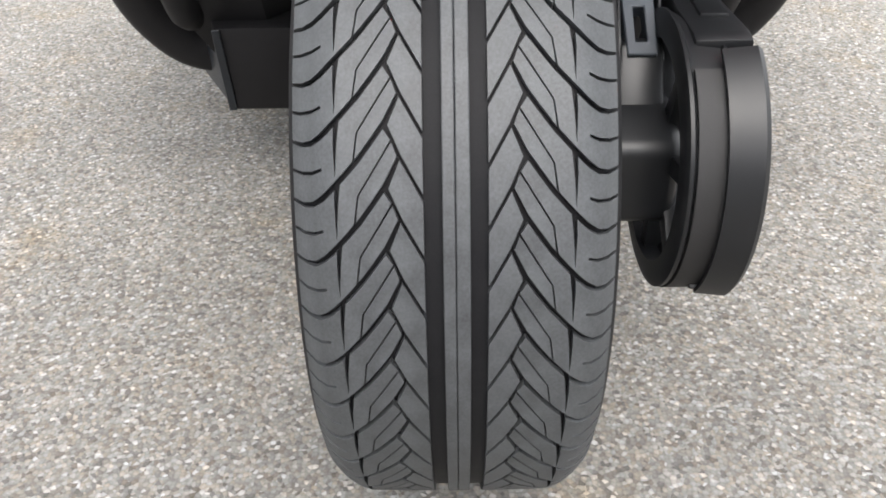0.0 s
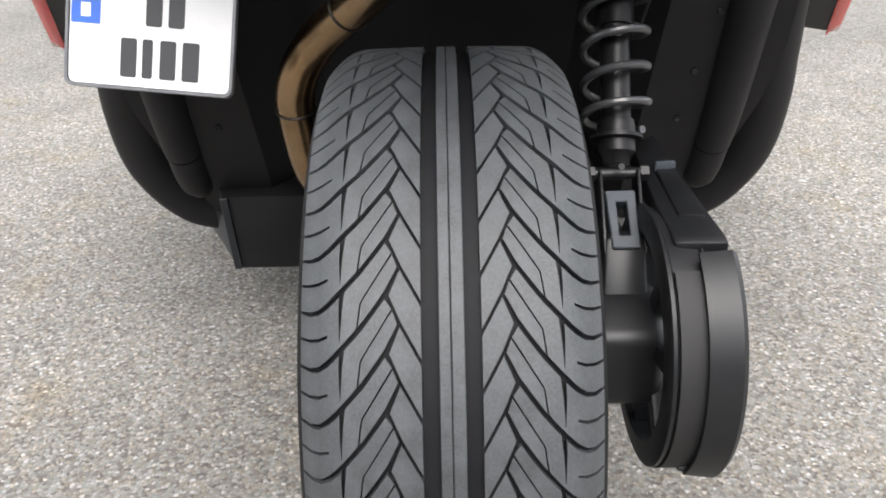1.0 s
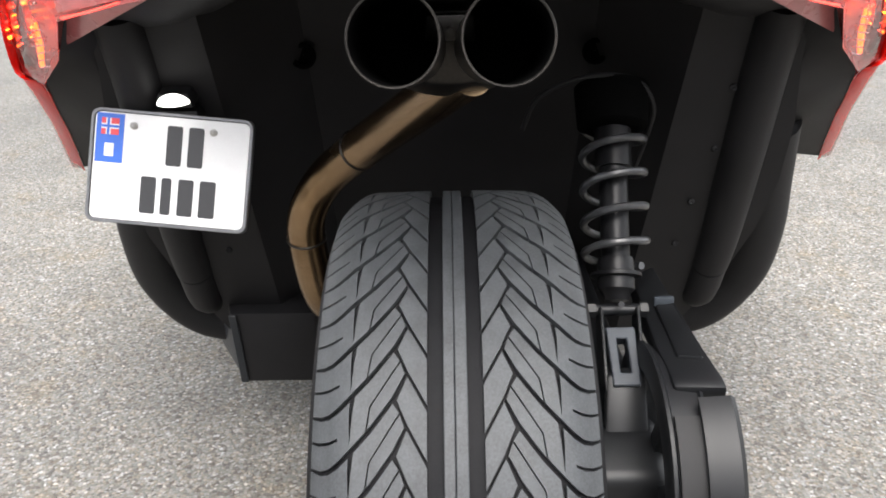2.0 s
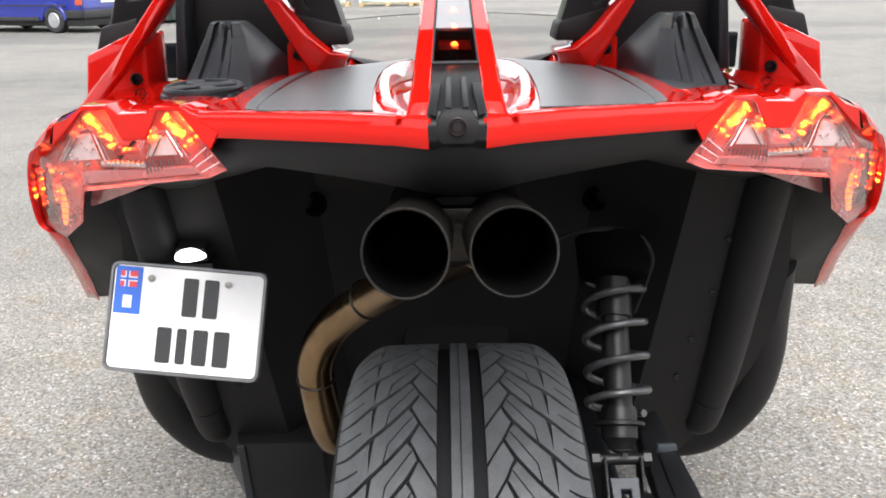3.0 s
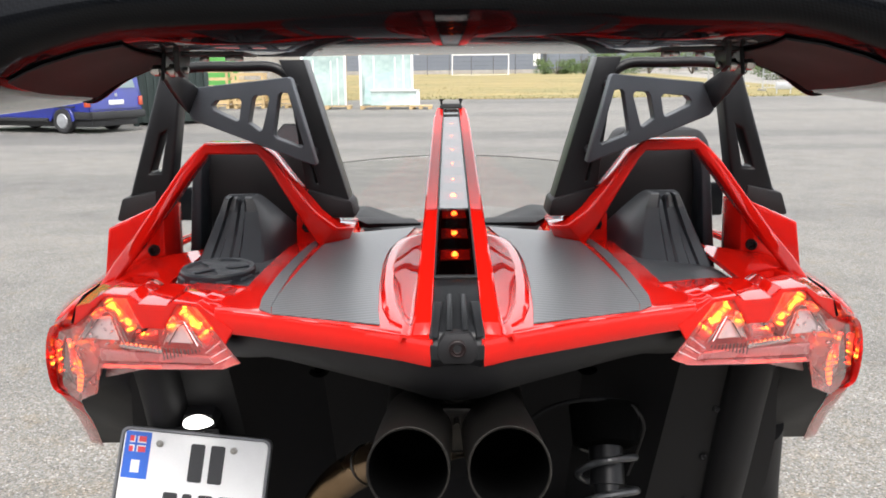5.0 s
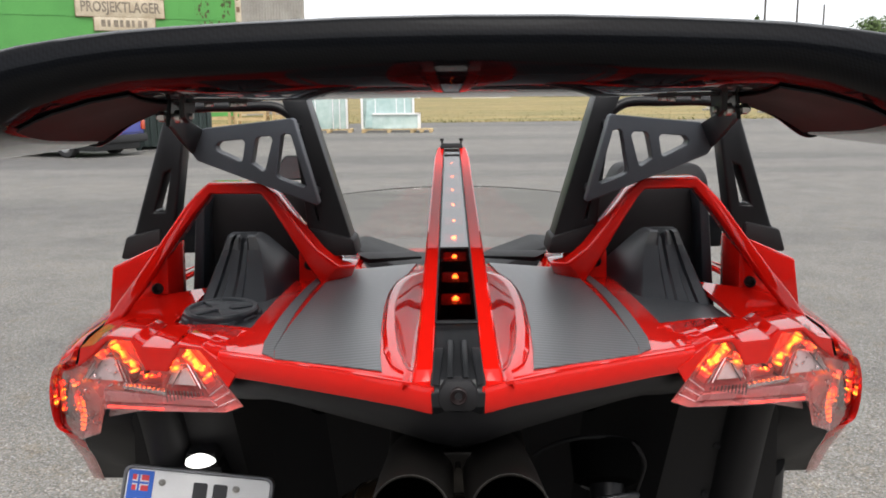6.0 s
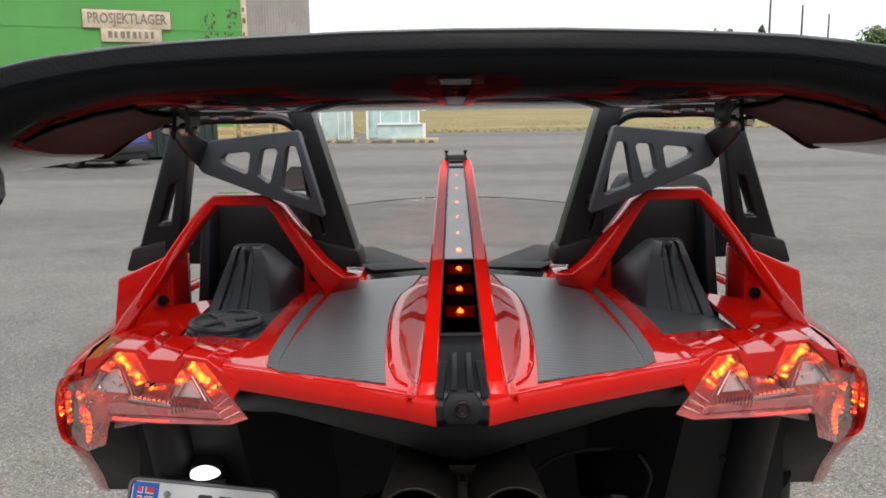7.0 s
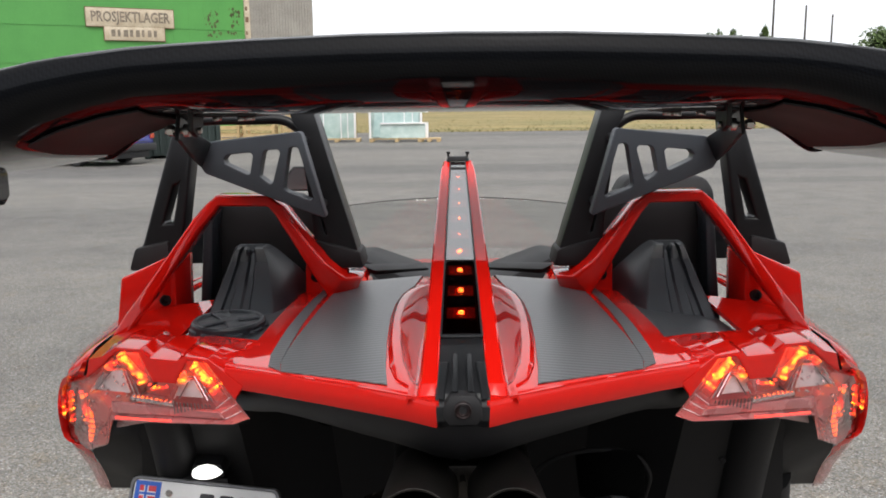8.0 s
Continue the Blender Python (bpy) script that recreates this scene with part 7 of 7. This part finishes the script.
rings = [wing_ring(-a[0], *a[1:]) for a in WING[:0:-1]] + [wing_ring(*a) for a in WING]
dense = []
for i in range(len(rings) - 1):
    for k in range(3):
        dense.append([p.lerp(q, k / 3) for p, q in zip(rings[i], rings[i + 1])])
dense.append(rings[-1])
wing = fit("rear_wing", loft(dense), CARBON, None, "large glossy carbon fibre rear wing", 45)
for s in (-1, 1):
    fit("end_plate", bevel(slab([(s * 0.654, y, z) for y, z in ((1.09, 1.335), (1.09, 1.22), (1.14, 1.14), (1.30, 1.125), (1.49, 1.128), (1.506, 1.14), (1.506, 1.18), (1.49, 1.19), (1.43, 1.20), (1.40, 1.25), (1.37, 1.31))], (s * 0.006, 0, 0)), 0.002), CARBON, wing, "black carbon end plate")
    fit("mount_pad", bevel(box((s * 0.29 - 0.06, 1.255, 1.252), (s * 0.29 + 0.06, 1.33, 1.262)), 0.003), SATIN, wing)
    for X, y in ((0.25, 1.27), (0.25, 1.31), (0.29, 1.31)):
        fit("pad_bolt", disc_bolt((s * X, y, 1.252), "z", 0.006, -0.005), STEEL, wing)

# added black sheet stands in for the dark reflection under the wing
liner = []
for X in (0.322, 0.34, 0.36, 0.38, 0.40, 0.42, 0.436):
    row = wing_ring(X, *(float(np.interp(X, [w[0] for w in WING], [w[k] for w in WING])) for k in range(1, 6)))[16:22]
    liner.append([p + Vector((0, 0, -0.0015)) for p in row])
both("wing_dark_sheet", sheet(liner, 0.002, (0, 0, -1)), PLASTIC, wing, "matt black sheet added under the wing for its dark reflection", 50)
for s in (-1, 1):
    line = smooth_path([(s * 0.325, 1.386, 1.256), (s * 0.36, 1.382, 1.250), (s * 0.41, 1.377, 1.231), (s * 0.438, 1.373, 1.211), (s * 0.450, 1.370, 1.203), (s * 0.462, 1.368, 1.202)], 5)
    fit("wing_lip", tube(line, [0.003 + 0.004 * math.sin(math.pi * min(1.0, k / (len(line) - 1))) for k in range(len(line))], 14), CARBON, wing, "glossy rolled lip of the wing")

# ---- front of the roadster, seen past the deck
fit("tunnel", bevel(loft([[(-0.10, 1.70, 0.30), (0.10, 1.70, 0.30), (0.08, 1.70, 0.92), (-0.08, 1.70, 0.92)], [(-0.10, 2.9, 0.30), (0.10, 2.9, 0.30), (0.08, 2.9, 0.70), (-0.08, 2.9, 0.70)]]), 0.01), PLASTIC, None, "black centre tunnel between the seats")
fit("dashboard", bevel(loft([[(-0.62, 2.42, 0.55), (-0.62, 2.40, 0.86), (-0.24, 2.36, 0.885), (-0.10, 2.36, 0.822), (0.10, 2.36, 0.822), (0.24, 2.36, 0.885), (0.62, 2.40, 0.86), (0.62, 2.42, 0.55)], [(-0.62, 2.75, 0.55), (-0.62, 2.75, 0.80), (-0.24, 2.75, 0.85), (-0.10, 2.75, 0.80), (0.10, 2.75, 0.80), (0.24, 2.75, 0.85), (0.62, 2.75, 0.80), (0.62, 2.75, 0.55)]]), 0.01), PLASTIC, None, "black dashboard")
both("door_rail", bevel(loft([[(0.150, 1.76, 0.972), (0.176, 1.76, 0.985), (0.176, 1.80, 0.965), (0.150, 1.80, 0.955)], [(0.06, 2.02, 0.925), (0.078, 2.02, 0.937), (0.078, 2.06, 0.920), (0.06, 2.06, 0.912)]]), 0.004), PLASTIC, None, "black console rail")
fit("hood", bevel(loft([[(-0.62, 2.75, 0.40), (0.62, 2.75, 0.40), (0.60, 2.75, 0.70), (0.25, 2.75, 0.735), (-0.25, 2.75, 0.735), (-0.60, 2.75, 0.70)], [(-0.55, 3.4, 0.30), (0.55, 3.4, 0.30), (0.50, 3.4, 0.64), (0.22, 3.4, 0.69), (-0.22, 3.4, 0.69), (-0.50, 3.4, 0.64)], [(-0.30, 4.1, 0.25), (0.30, 4.1, 0.25), (0.25, 4.1, 0.42), (0.12, 4.1, 0.45), (-0.12, 4.1, 0.45), (-0.25, 4.1, 0.42)]]), 0.02, 3), RED, None, "glossy red front hood")
screen_rows = []
for i in range(17):
    a = -1 + 2 * i / 16
    top = 0.985 + 0.022 * (1 - a * a) - 0.08 * max(0, abs(a) - 0.85)
    screen_rows.append([(a * 0.42, 2.62 - 0.16 * a * a, top), (a * 0.47, 2.74 - 0.16 * a * a, top * 0.5 + 0.43), (a * 0.50, 2.84 - 0.16 * a * a, 0.83)])
shield = fit("windscreen", sheet(screen_rows, 0.004), SCREEN, None, "low tinted wrap-round windscreen", 60)
shield.visible_shadow = False
fit("screen_edge", tube([row[0] for row in screen_rows], 0.0011, 6), SATIN, shield)
for s in (-1, 1):
    mirror = fit("door_mirror", bevel(loft([[(s * 0.535, 2.28, 0.895), (s * 0.64, 2.30, 0.90), (s * 0.64, 2.30, 0.97), (s * 0.545, 2.28, 0.96)], [(s * 0.55, 2.36, 0.91), (s * 0.63, 2.36, 0.91), (s * 0.63, 2.36, 0.955), (s * 0.555, 2.36, 0.95)]]), 0.01, 3), RED, None, "red door mirror with a black back")
    fit("mirror_frame", bevel(box((s * 0.59 - 0.058, 2.266, 0.892), (s * 0.59 + 0.056, 2.279, 0.972)), 0.006), CARBON, mirror)
    fit("mirror_stalk", tube([(s * 0.60, 2.32, 0.90), (s * 0.595, 2.34, 0.86), (s * 0.58, 2.36, 0.80)], 0.012, 10), PLASTIC, mirror)
    wc = (s * 0.86, 3.837, 0.32)
    fw = fit("front_wheel", lathe([(-0.09, 0.24), (-0.11, 0.26), (-0.115, 0.29), (-0.09, 0.318), (0.09, 0.318), (0.115, 0.29), (0.11, 0.26), (0.09, 0.24), (0.03, 0.05), (0.03, 0.001)], wc, "x", 48), RUBBER, None, "front wheel with a low black tyre")
    fit("front_fender", sheet([[Vector(wc) + Vector((x, math.cos(radians(a)) * 0.36, math.sin(radians(a)) * 0.36)) for x in (-0.12, -0.06, 0.06, 0.12)] for a in range(30, 151, 12)], 0.006), RED, fw, "red front fender", 50)
    fit("front_arm", tube([(s * 0.40, 3.6, 0.33), (s * 0.78, 3.83, 0.32)], 0.02, 10), SATIN, fw)
wheel_ring = fit("steering_wheel", tube([(-0.31 + math.cos(a) * 0.17, 2.16 - math.sin(a) * 0.05, 0.76 + math.sin(a) * 0.16) for a in (2 * math.pi * k / 40 for k in range(41))], 0.014, 10, False), PLASTIC, None, "black steering wheel")
fit("steering_column", tube([(-0.31, 2.16, 0.76), (-0.31, 2.42, 0.70)], 0.03, 12), PLASTIC, wheel_ring)
